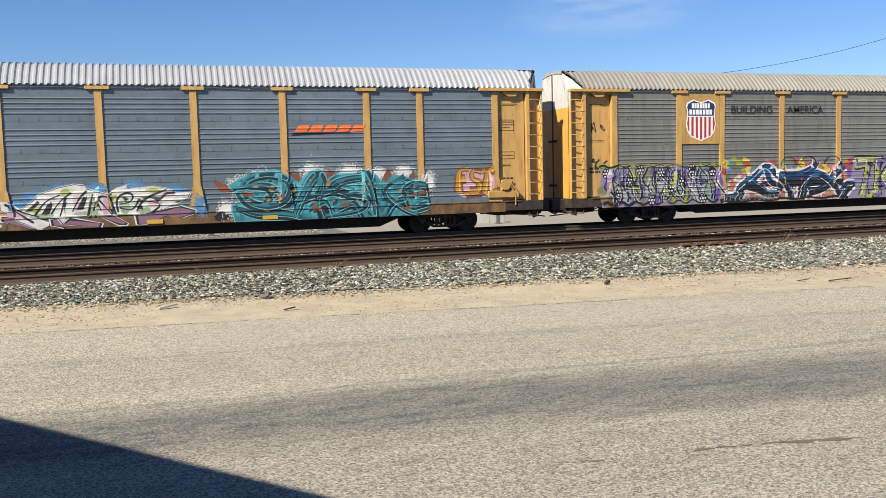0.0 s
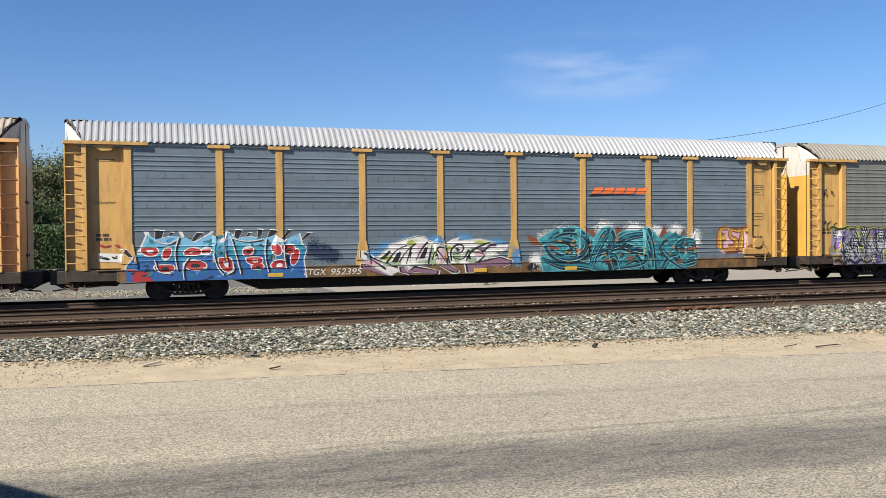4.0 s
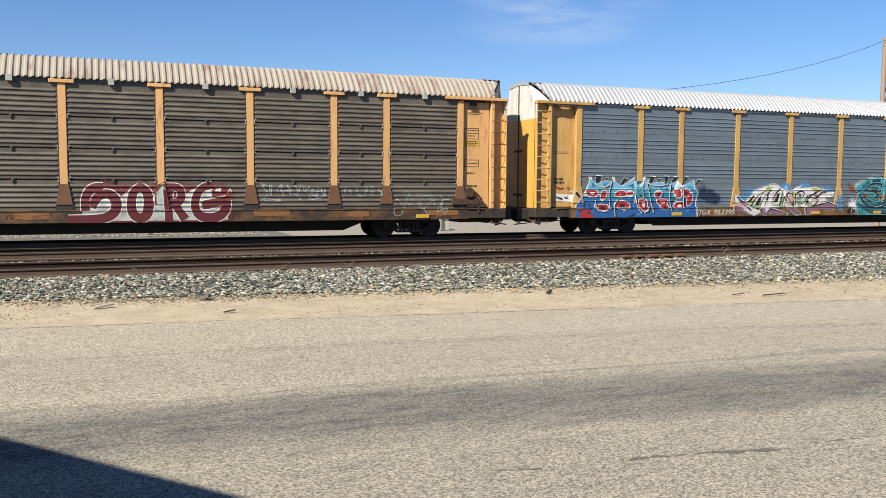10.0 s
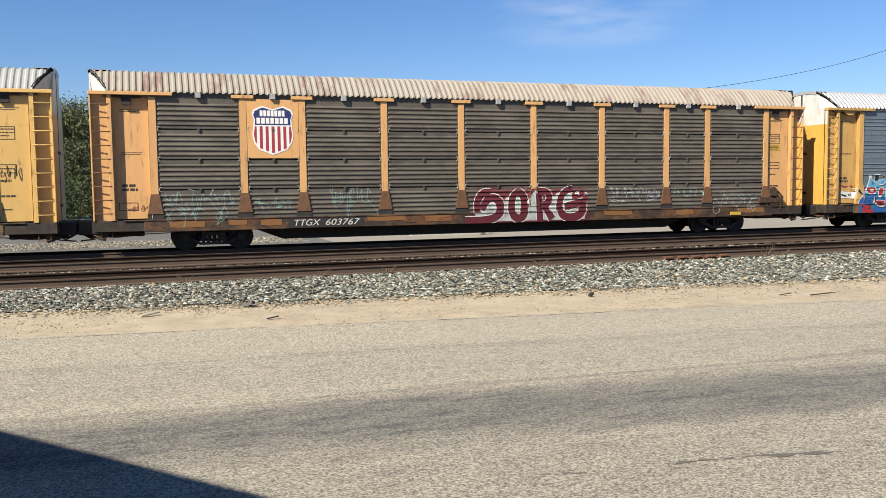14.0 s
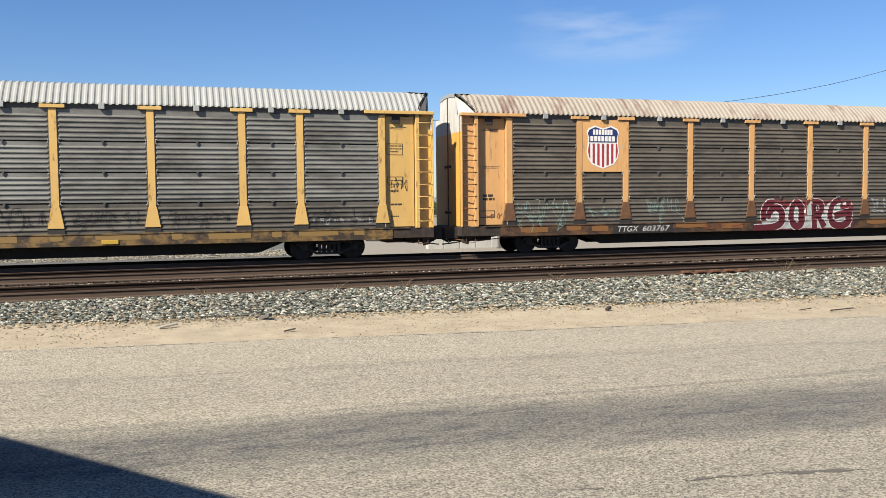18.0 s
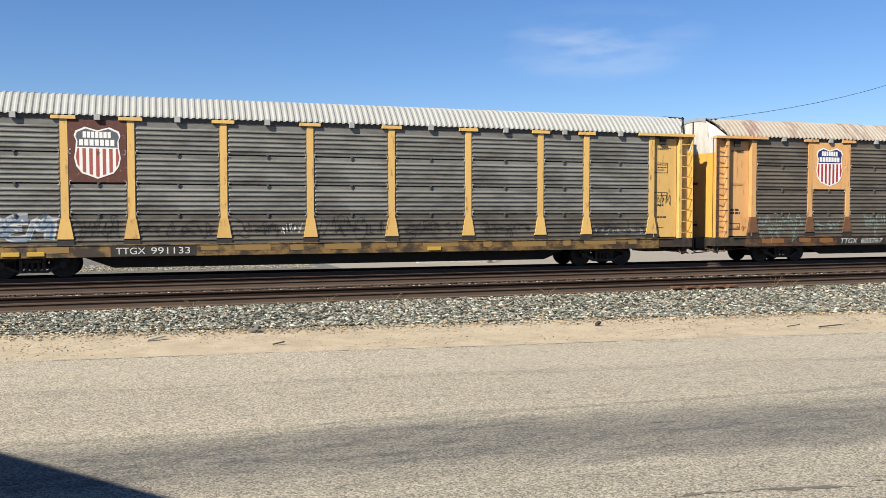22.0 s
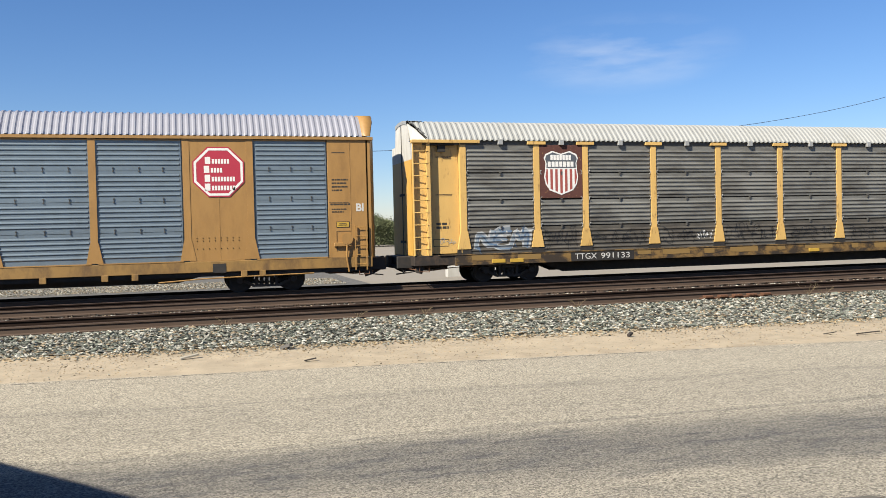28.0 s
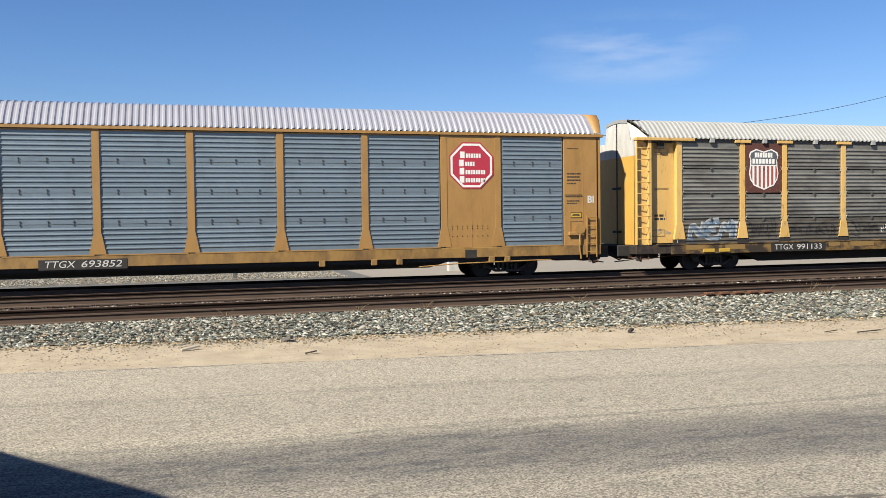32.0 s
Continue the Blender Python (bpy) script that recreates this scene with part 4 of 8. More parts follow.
        for k, ww in enumerate((0.46, 0.5, 0.4)):
            tagged(part("stencil_line", text_bars(bmesh.new(), a + 0.12, a + 0.12 + ww, 3.40 - 0.065 * k, 0.03, -1.397, 60 + k), ink, n), kind="stuff")
    # end sill and step
    bm = bmesh.new()
    box(bm, *sorted((x + s * 0.0, x - s * 2.2)), -1.50, 1.50, 0.60, 0.95, 0.01)
    part("end_sill", bm, M["end_sill_dark"], car, "near-black brown end sill")
    # door leaves: yellow below, white above, with the arch for a top
    for side in (-1, 1):
        out = [(side * 0.012, 0.96), (side * 0.012, 5.72), (side * 0.4, 5.71), (side * 0.86, 5.64), (side * 0.98, 4.97), (side * 1.50, 4.97), (side * 1.50, 0.96)]
        for low in (True, False):
            q = clip_poly(out, 4.35, not low)
            bm = bmesh.new()
            va = [bm.verts.new((x, y, z)) for y, z in q]
            vb = [bm.verts.new((x - s * 0.05, y, z)) for y, z in q]
            bm.faces.new(va)
            bm.faces.new(vb[::-1])
            for i in range(len(q)):
                bm.faces.new((va[i - 1], va[i], vb[i], vb[i - 1]))
            part("end_door", bm, M["yellow_end"] if low else M["white"], car, "" if low else "white-painted top of the end door")
    bm = bmesh.new()
    box(bm, *sorted((x - s * 0.03, x + s * 0.012)), -0.04, 0.04, 0.96, 5.68)
    for z in (1.4, 3.1):
        box(bm, *sorted((x + s * 0.004, x + s * 0.03)), -0.35, 0.35, z, z + 0.09)
    part("door_seal", bm, M["black"], car)
    # slanted white corner over the ladder, under the cut end of the roof
    for side in (-1, 1):
        bm = bmesh.new()
        q = [(x - s * 0.01, side * 0.84, 4.95), (x - s * 0.01, side * 0.84, 5.66), (x - s * 0.24, side * 1.17, 5.40), (x - s * 0.50, side * 1.52, 5.02), (x - s * 0.50, side * 1.52, 4.95)]
        va = [bm.verts.new(c) for c in q]
        vb = [bm.verts.new((c[0] - s * 0.04, c[1] - side * 0.02, c[2])) for c in q]
        bm.faces.new(va)
        bm.faces.new(vb[::-1])
        for i in range(len(q)):
            bm.faces.new((va[i - 1], va[i], vb[i], vb[i - 1]))
        part("door_shoulder", bm, M["white"], car, "white-painted shoulder of the end door")
    # torn rubber along the cut end of the roof
    rnd = random.Random(7 + s)
    bm = bmesh.new()
    pts = [(x - s * (0.02 + 0.52 * k / 9) + rnd.uniform(-0.03, 0.03), -0.80 - 0.74 * k / 9, 5.0 + arch(-0.80 - 0.74 * k / 9) + 0.03 + rnd.uniform(-0.02, 0.02)) for k in range(10)]
    tube(bm, pts, 0.028, 6)
    for k, w in ((2, 0.10), (5, 0.07), (7, 0.09)):
        px, py, pz = pts[k]
        slab(bm, [(px - 0.05, pz), (px + 0.06, pz + 0.02), (px + 0.02 * s, pz - w)], py - 0.03, py - 0.015)
    part("torn_seal", bm, M["rubber"], car, "torn black rubber seal", True)
    bm = bmesh.new()
    cap = [(-0.86, 0.705), (-0.4, 0.775), (0.0, 0.79), (0.4, 0.775), (0.86, 0.705)]
    g = [[bm.verts.new((xx, y, 5.01 + z + dz)) for y, z in cap] for xx, dz in ((x - s * 0.62, 0.045), (x + s * 0.02, 0.03), (x + s * 0.02, -0.10))]
    for p0, p1 in zip(g, g[1:]):
        for i in range(4):
            bm.faces.new((p0[i], p1[i], p1[i + 1], p0[i + 1]))
    part("roof_flap", bm, M["clip"], car, "dull grey flap over the roof's end")


def autorack(style, label, logo_bay=False):
    """One enclosed car carrier. style a..e picks paint, panels and roof."""
    car = thing("autorack_car", label, "railcar", "train of car carriers")
    yellow = M["yellow_" + {"a": "b"}.get(style, style)]
    sill_m = M["sill_" + {"a": "b"}.get(style, style)] if style != "e" else M["yellow_e"]
    beads = {"a": "six", "b": "four", "c": "five", "d": "five", "e": "wide"}[style]
    eave, apex = 5.0, 0.71
    # walls
    edges = [-ENDPOST, *POSTS, ENDPOST]
    for i, (xa, xb) in enumerate(zip(edges, edges[1:])):
        w = xb - xa - 0.16
        for tier in range(4):
            z = 0.965 + TIER * tier
            if logo_bay and i == 1 and tier > 1:
                continue
            h = TIER - (0.05 if style in "cd" else 0.010) if tier < 3 else TIER - 0.01
            shared("panel", (round(w, 2), round(h, 3), beads), lambda bm, w=w, h=h: panel_mesh(bm, w, h, beads), M["panel_d_soot" if style == "d" and tier == 0 else "panel_" + style], car, ((xa + xb) / 2, PANEL_Y, z))
    bm = bmesh.new()
    box(bm, -ENDPOST - 0.08, ENDPOST + 0.08, -1.38, -1.36, 0.95, 4.95)
    part("inner_wall", bm, M["black"], car)
    bm = bmesh.new()
    for tier in range(4):
        grid_w = 2 * ENDPOST
        sub = bmesh.new()
        panel_mesh(sub, grid_w, TIER - 0.018, beads)
        bmesh.ops.transform(sub, matrix=Matrix.Translation((0, 1.43, 0.965 + TIER * tier)) @ Matrix.Rotation(math.pi, 4, "Z"), verts=sub.verts)
        tmp = bpy.data.meshes.new("tmp")
        sub.to_mesh(tmp)
        sub.free()
        bm.from_mesh(tmp)
        bpy.data.meshes.remove(tmp)
    box(bm, -HALF + 0.7, HALF - 0.7, 1.36, 1.40, 0.95, 4.95)
    part("far_side_panels", bm, M["panel_" + style], car)
    # posts with caps and feet
    for k, xp in enumerate([*POSTS, -ENDPOST, ENDPOST]):
        shared("post", "p", lambda bm: slab(bm, [(-0.11, 1.74), (0.11, 1.74), (0.11, 4.86), (-0.11, 4.86)], -1.508, -1.40), yellow, car, (xp, 0, 0))
        shared("post_foot", "f", lambda bm: slab(bm, [(-0.24, 1.14), (0.24, 1.14), (0.13, 1.78), (-0.13, 1.78)], -1.522, -1.40), M["flare_c"] if style == "c" else yellow, car, (xp, 0, 0))
        shared("post_shoe", "s", lambda bm: box(bm, -0.25, 0.25, -1.50, -1.40, 0.96, 1.14), M["black"] if style in "cd" else yellow, car, (xp, 0, 0))
        if k < 8:
            shared("post_cap", "c", lambda bm: box(bm, -0.36, 0.36, -1.555, -1.40, 4.87, 4.985, 0.01), yellow, car, (xp, 0, 0))
        o = shared("post", "p", lambda bm: bm, yellow, car, (xp, 0, 0))
        o.rotation_euler.z = math.pi
    # header and eave
    bm = bmesh.new()
    box(bm, -HALF + 0.4, HALF - 0.4, -1.47, -1.38, 4.85, 5.03)
    box(bm, -HALF + 0.4, HALF - 0.4, 1.38, 1.47, 4.85, 5.03)
    part("header", bm, M["header"] if style in "cd" else M["panel_" + style], car)
    part("roof", roof_mesh(bmesh.new(), -HALF + 0.06, HALF - 0.06, eave, apex, 0.2, {"c": 0.045, "d": 0.032}.get(style, 0.052)), M["roof_" + style], car, {"a": "dull corrugated roof", "b": "bright corrugated steel roof", "c": "cream corrugated roof with rust stains", "d": "pale grey-white corrugated roof"}.get(style, ""))
    if style in "cd":
        for xa, xb in zip(edges, edges[1:]):
            shared("roof_clip", 0, lambda bm: box(bm, -0.09, 0.09, -1.60, -1.50, 4.86, 5.05, 0.006), M["clip"], car, ((xa + xb) / 2, 0, 0))

        def hook(bm):
            return tube(bm, [(0.06 * math.cos(a), -0.035, 0.075 * math.sin(a)) for a in [math.pi * (0.5 + k / 6) for k in range(7)]], 0.013, 5)

        for xp in [*POSTS, -ENDPOST, ENDPOST]:
            for tier in (1, 2, 3):
                for s in (-1, 1):
                    if abs(xp + s * 0.2) > ENDPOST:
                        continue
                    o = shared("hook", 0, hook, M["clip"], car, (xp + s * 0.2, PANEL_Y, 0.955 + TIER * tier))
                    o.rotation_euler.y = 0 if s > 0 else math.pi

        def latch(bm):
            box(bm, -0.02, 0.02, -0.05, 0, -0.11, 0.0)
            return box(bm, -0.035, 0.035, -0.06, 0, -0.03, 0.02)

        for xa, xb in zip(edges, edges[1:]):
            for tier in (1, 2, 3):
                shared("panel_latch", 0, latch, M["header"], car, ((xa + xb) / 2, PANEL_Y, 0.955 + TIER * tier))
    if style in "ab":
        bm = bmesh.new()
        for xa, xb in zip(edges, edges[1:]):
            n = max(2, round((xb - xa) / 0.62))
            for k in range(1, n):
                for tier in range(4):
                    for f in (0.035, 0.115):
                        xx, zz = xa + (xb - xa) * k / n, 0.965 + TIER * tier + f
                        box(bm, xx - 0.013, xx + 0.013, PANEL_Y - 0.012, PANEL_Y, zz - 0.014, zz + 0.014)
        tagged(part("rivets", bm, M["header"], car), kind="stuff")
        bm = bmesh.new()
        rnd = random.Random(4)
        x = -11.6
        while x < 11.4:
            w = rnd.uniform(1.4, 2.4)
            d = rnd.uniform(-0.03, 0.03)
            slab(bm, [(x, 4.93 + d), (x + w, 4.92 - d), (x + w, 4.955 - d), (x, 4.965 + d)], -1.50, -1.47)
            x += w + 0.05
        tagged(part("roof_lip", bm, M["clip"], car, "loose pale strip under the eave"), kind="stuff")
    # side sill and ledge
    for sy in (-1, 1):
        bm = bmesh.new()
        box(bm, -HALF + 1.5, HALF - 1.5, *sorted((sy * 1.40, sy * 1.52)), 0.56, 0.94, 0.012)
        box(bm, -HALF + 0.9, HALF - 0.9, *sorted((sy * 1.37, sy * 1.54)), 0.925, 0.965, 0.006)
        part("side_sill", bm, sill_m, car, "grimy painted side sill")
    # floor, centre sill, cross bearers
    bm = bmesh.new()
    box(bm, -HALF + 0.1, HALF - 0.1, -1.40, 1.40, 0.80, 0.94)
    for sy in (-0.45, 0.45):
        slab(bm, [(-8.6, 0.66), (-7.6, 0.18), (7.6, 0.18), (8.6, 0.66), (13.0, 0.66), (13.0, 0.82), (-13.0, 0.82), (-13.0, 0.66)], sy - 0.05, sy + 0.05)
    slab(bm, [(-8.7, 0.56), (-7.7, 0.17), (7.7, 0.17), (8.7, 0.56), (8.7, 0.6), (-8.7, 0.6)], -0.62, -0.59)
    slab(bm, [(-8.7, 0.56), (-7.7, 0.17), (7.7, 0.17), (8.7, 0.56), (8.7, 0.6), (-8.7, 0.6)], 0.59, 0.62)
    for i in range(9):
        x = -7.6 + 1.9 * i
        slab(bm, [(x - 0.06, 0.62), (x + 0.06, 0.62), (x + 0.06, 0.8), (x - 0.06, 0.8)], -1.3, 1.3)
    part("underframe", bm, M["black"], car, "black fish-belly underframe")
    for x in (-10.06, 10.06):
        bogie(car, x)
    for s in (-1, 1):
        coupler(car, s, yellow)
        end_works(car, s, yellow, style, True)
    # hand brake at the right-hand end
    if style != "d":
        bm = bmesh.new()
        box(bm, 11.55, 12.75, -1.56, -1.36, 1.08, 1.34, 0.02)
        cyl(bm, (12.2, -1.62, 1.55), (12.2, -1.50, 1.55), 0.19, 0.16, 14)
        cyl(bm, (12.2, -1.60, 1.55), (12.2, -1.30, 1.55), 0.05, None, 8)
        tube(bm, [(12.2, -1.58, 1.75), (12.42, -1.58, 1.5), (12.6, -1.56, 1.2), (12.62, -1.52, 0.8)], 0.025)
        box(bm, 12.05, 12.32, -1.60, -1.40, 1.34, 1.72, 0.03)
        tube(bm, [(12.3, -1.58, 1.66), (12.5, -1.57, 1.5), (12.72, -1.55, 1.3)], 0.035)
        part("hand_brake", bm, M["brake_rust"] if style == "c" else yellow, car, "rusty hand brake gear" if style == "c" else "painted hand brake gear")
    # small plates along the sill
    for x in {"b": (-7.25, 0.1, 3.75), "c": (10.4,), "d": (-10.6, -9.9, 3.0), "a": (10.4,)}[style]:
        shared("sill_plate", 0, lambda bm: box(bm, -0.25, 0.25, -1.55, -1.51, 0.62, 0.75, 0.006), plain("plate yellow", (0.549, 0.342, 0.0427)), car, (x, 0, 0), "small yellow plate on the sill")
    return car


def number_board(car, x, text, style, w=2.3, shear=0.0, black=True):
    bm = bmesh.new()
    box(bm, x - w / 2, x + w / 2, -1.528, -1.51, 0.58, 0.90)
    p = part("number_board", bm, M["black"] if black else M["sill_b"], car, "black board with white reporting marks" if black else "grimy sill plate with white reporting marks")
    one, two = text.split()
    pale = plain("board white", (0.61, 0.598, 0.561))
    lettering(one, 0.30, pale, "lettering", p, (x - w * 0.27, -1.533, 0.74), width=w * 0.34, shear=shear)
    lettering(two, 0.30, pale, "lettering", p, (x + w * 0.20, -1.533, 0.74), width=w * 0.46, shear=shear)


car_a = autorack("a", "dusty grey car carrier, a coloured letter mural along its lower side", True)
car_b = autorack("b", "blue-grey galvanised car carrier with three graffiti murals")
car_c = autorack("c", "soot-brown car carrier with faded orange posts and a red mural", True)
car_d = autorack("d", "smoke-stained grey car carrier with bright yellow posts", True)


def autorack_e():
    """The newer car: flat yellow frame, blue-grey panels, red octagon sign."""
    car = thing("autorack_car", "clean ochre car carrier with blue-grey panels and a red octagonal sign", "railcar", "train of car carriers")
    yellow = M["yellow_e"]
    posts = (-9.57, -6.72, -3.87, -1.02, 1.85, 4.72)
    bays = [(-12.1, -9.57)] + list(zip(posts, posts[1:])) + [(4.72, 7.5), (9.62, 12.2)]
    for xa, xb in bays:
        w = xb - xa - 0.2
        for tier in range(4):
            h = TIER - 0.004
            shared("panel", (round(w, 2), "e"), lambda bm, w=w, h=h: panel_mesh(bm, w, h, "wide"), M["panel_e"], car, ((xa + xb) / 2, PANEL_Y, 1.02 + 0.985 * tier))
        for tier in (1, 2, 3):
            for fx in (0.22, 0.5, 0.76):
                def latch(bm):
                    box(bm, -0.02, 0.02, -0.03, 0, -0.07, -0.03)
                    box(bm, -0.008, 0.008, -0.012, 0, -0.05, 0.06)
                    return box(bm, -0.02, 0.02, -0.03, 0, 0.04, 0.08)
                shared("panel_latch", "e", latch, M["header"], car, (xa + (xb - xa) * fx, PANEL_Y - 0.002, 1.03 + 0.985 * tier + 0.02))
    bm = bmesh.new()
    box(bm, -HALF + 0.4, HALF - 0.4, -1.38, -1.36, 0.95, 5.0)
    box(bm, -HALF + 0.4, HALF - 0.4, 1.36, 1.46, 0.95, 5.0)
    part("inner_wall", bm, M["panel_e"], car)
    for xp in (*posts, 7.55, 9.57):
        shared("post", "e", lambda bm: slab(bm, post_poly(0.22, 0.50, 1.04, 1.66, 4.99), -1.512, -1.40), yellow, car, (xp, 0, 0))
    for xa, xb in ((7.6, 9.52), (12.15, HALF - 0.10), (-HALF + 0.10, -12.1)):
        bm = bmesh.new()
        box(bm, xa, xb, -1.50, -1.40, 1.0, 5.0, 0.006)
        if xb > 13:
            box(bm, 12.90, 12.92, -1.507, -1.49, 1.0, 5.0)
        if 7 < xa < 8:
            box(bm, 8.55, 8.57, -1.506, -1.49, 1.0, 4.95)
        part("flat_panel", bm, yellow, car, "flat ochre sheet panel")
    bm = bmesh.new()
    for r in range(2):
        for i in range(8):
            for zz in (1.75, 1.66, 1.40):
                box(bm, 7.82 + 0.19 * i, 7.84 + 0.19 * i, -1.512, -1.49, zz, zz + 0.03)
    tagged(part("rivets", bm, M["header"], car), kind="stuff")
    for xa, xb in [*bays]:
        for y0, z0, z1 in ((-1.53, 1.0, 1.035), (-1.50, 4.94, 4.97)):
            bm = bmesh.new()
            box(bm, xa + 0.1, xb - 0.1, y0, -1.44, z0, z1)
            part("panel_trim", bm, yellow, car)
    bm = bmesh.new()
    box(bm, -HALF, HALF, -1.56, -1.38, 4.99, 5.10, 0.008)
    box(bm, -HALF, HALF, 1.38, 1.56, 4.99, 5.10, 0.008)
    part("header", bm, yellow, car)
    part("roof", roof_mesh(bmesh.new(), -HALF + 0.36, HALF - 0.36, 5.09, 0.78, 0.205, 0.042, False), M["roof_e"], car, "shining corrugated steel roof")
    # sill with steps, black belly
    for sy in (-1, 1):
        bm = bmesh.new()
        box(bm, -HALF + 0.1, HALF - 0.1, *sorted((sy * 1.36, sy * 1.52)), 0.64, 1.0, 0.012)
        part("side_sill", bm, M["sill_e"], car, "dirty ochre side sill")
    bm = bmesh.new()
    box(bm, -HALF + 0.1, HALF - 0.1, -1.36, 1.36, 0.80, 0.98)
    box(bm, -HALF + 0.2, HALF - 0.2, -1.40, 1.40, 0.50, 0.80)
    slab(bm, [(-8.6, 0.58), (-7.6, 0.28), (7.2, 0.28), (8.3, 0.58)], -0.66, -0.62)
    slab(bm, [(-8.6, 0.58), (-7.6, 0.28), (7.2, 0.28), (8.3, 0.58)], 0.62, 0.66)
    part("underframe", bm, M["black"], car)
    for x in (3.2, 5.0, 5.9, 9.3, 9.9):
        bm = bmesh.new()
        box(bm, x - 0.10, x + 0.10, -1.56, -1.42, 0.46, 0.66, 0.01)
        part("sill_bracket", bm, M["sill_e"], car)
    bm = bmesh.new()
    tube(bm, [(6.6, -1.5, 0.36), (8.0, -1.53, 0.44), (9.5, -1.54, 0.47), (11.6, -1.54, 0.5)], 0.022)
    part("brake_pipe", bm, yellow, car)
    for x in (-10.06, 10.06):
        bogie(car, x)
    for s in (-1, 1):
        coupler(car, s, yellow)
        x = s * HALF
        for side in (-1, 1):
            ys = [0.012, 0.3, 0.55, 0.85, 1.08, 1.25, 1.38, 1.46, 1.50]
            q = [(side * 0.012, 0.96)] + [(side * y, 5.05 + arch(y, 0.78)) for y in ys] + [(side * 1.50, 0.96)]
            bm = bmesh.new()
            va = [bm.verts.new((x - s * 0.2, y, z)) for y, z in q]
            vb = [bm.verts.new((x - s * 0.25, y, z)) for y, z in q]
            bm.faces.new(va)
            bm.faces.new(vb[::-1])
            for i in range(len(q)):
                bm.faces.new((va[i - 1], va[i], vb[i], vb[i - 1]))
            part("end_door", bm, M["panel_e"], car)
        for sy in (-1, 1):
            for x0, y0, x1, y1, m, name in ((0.105, 1.50, -0.02, 1.24, yellow, "corner_post"), (-0.02, 1.25, -0.10, 1.02, M["door_steel"], "door_edge")):
                bm = bmesh.new()
                va = [bm.verts.new((x - s * u, sy * w, z)) for u, w in ((x0, y0), (x1, y1), (x1 + 0.06, y1 - 0.08), (x0 + 0.06, y0 - 0.08)) for z in (0.95, 5.12)]
                for i in range(4):
                    j = (i + 1) % 4
                    bm.faces.new((va[2 * i], va[2 * j], va[2 * j + 1], va[2 * i + 1]))
                bm.faces.new(va[0::2])
                bm.faces.new(va[1::2])
                part(name, bm, m, car)
        bm = bmesh.new()
        ys = [-1.56, -1.53, -1.47, -1.38, -1.25, -1.08, -0.85, -0.55, -0.2]
        ys = ys + [-y for y in reversed(ys)]
        g = [[bm.verts.new((xx - (s * 0.2 * max(0.0, (abs(y) - 1.0) / 0.55) if abs(xx) > HALF else 0), y, 5.1 + arch(y, 0.78) + dz)) for y in ys] for xx, dz in ((x + s * 0.11, -0.03), (x + s * 0.09, 0.03), (x - s * 0.37, 0.03), (x - s * 0.37, -0.04))]
        for p0, p1 in zip(g, g[1:]):
            for i in range(len(ys) - 1):
                bm.faces.new((p0[i], p1[i], p1[i + 1], p0[i + 1]))
        part("roof_hood", bm, yellow, car, "ochre roof end hood", True)
        # short ladder
        for xx in (x - s * 0.31, x - s * 0.70):
            bm = bmesh.new()
            box(bm, xx - 0.018, xx + 0.018, -1.60, -1.565, 0.55, 2.1)
            part("ladder_stile", bm, yellow, car)
        for k in range(5):
            bm = bmesh.new()
            cyl(bm, (x - s * 0.31, -1.585, 0.75 + 0.32 * k), (x - s * 0.70, -1.585, 0.75 + 0.32 * k), 0.014, None, 6)
            part("rung", bm, yellow, car)
    ink = plain("stencil black", (0.0366, 0.0305, 0.0244))
    for k, (x0, z0, h, w) in enumerate(((12.28, 3.62, 0.05, 0.55), (12.28, 3.50, 0.05, 0.5), (12.28, 3.38, 0.05, 0.55), (12.28, 3.26, 0.05, 0.35), (12.22, 2.78, 0.05, 0.7), (12.26, 2.62, 0.04, 0.5), (12.26, 2.53, 0.04, 0.4), (12.3, 4.55, 0.03, 0.45))):
        tagged(part("stencil_line", text_bars(bmesh.new(), x0, x0 + w, z0, h, -1.506, 40 + k), ink, car), kind="stuff")
    for x0, x1, z0, z1, m, lab in ((12.4, 12.85, 2.02, 2.22, plain("plate yellow", (0.549, 0.342, 0.0427)), "small yellow notice plate"), (8.3, 8.72, 0.62, 0.92, M["black"], "black inspection stencil")):
        bm = bmesh.new()
        box(bm, x0, x1, -1.51 if z0 > 1 else -1.53, -1.49, z0, z1)
        part("notice_plate", bm, m, car, lab)
    lettering("BI", 0.36, plain("board white", (0.61, 0.598, 0.561)), "lettering", car, (13.23, -1.506, 2.68), bold=0.012)
    bm = bmesh.new()
    for xa, xb, za, zb in ((12.40, 12.85, 2.205, 2.22), (12.40, 12.85, 2.02, 2.035), (12.40, 12.415, 2.02, 2.22), (12.835, 12.85, 2.02, 2.22), (12.5, 12.75, 2.13, 2.155), (12.47, 12.78, 2.085, 2.11), (12.18, 12.86, 2.86, 2.875), (12.4, 12.9, 1.88, 1.895), (12.4, 12.415, 1.2, 1.89)):
        flat(bm, [(xa, za), (xb, za), (xb, zb), (xa, zb)], -1.514)
    tagged(part("stencil_line", bm, ink, car), kind="stuff")
    # hand brake
    bm = bmesh.new()
    cyl(bm, (12.75, -1.62, 1.62), (12.75, -1.52, 1.62), 0.2, 0.17, 14)
    box(bm, 12.3, 12.9, -1.60, -1.50, 1.36, 1.5, 0.02)
    tube(bm, [(12.75, -1.6, 1.5), (12.72, -1.58, 1.0), (12.8, -1.56, 0.5)], 0.03)
    part("hand_brake", bm, yellow, car, "ochre hand brake wheel and chain")
    return car


car_e = autorack_e()


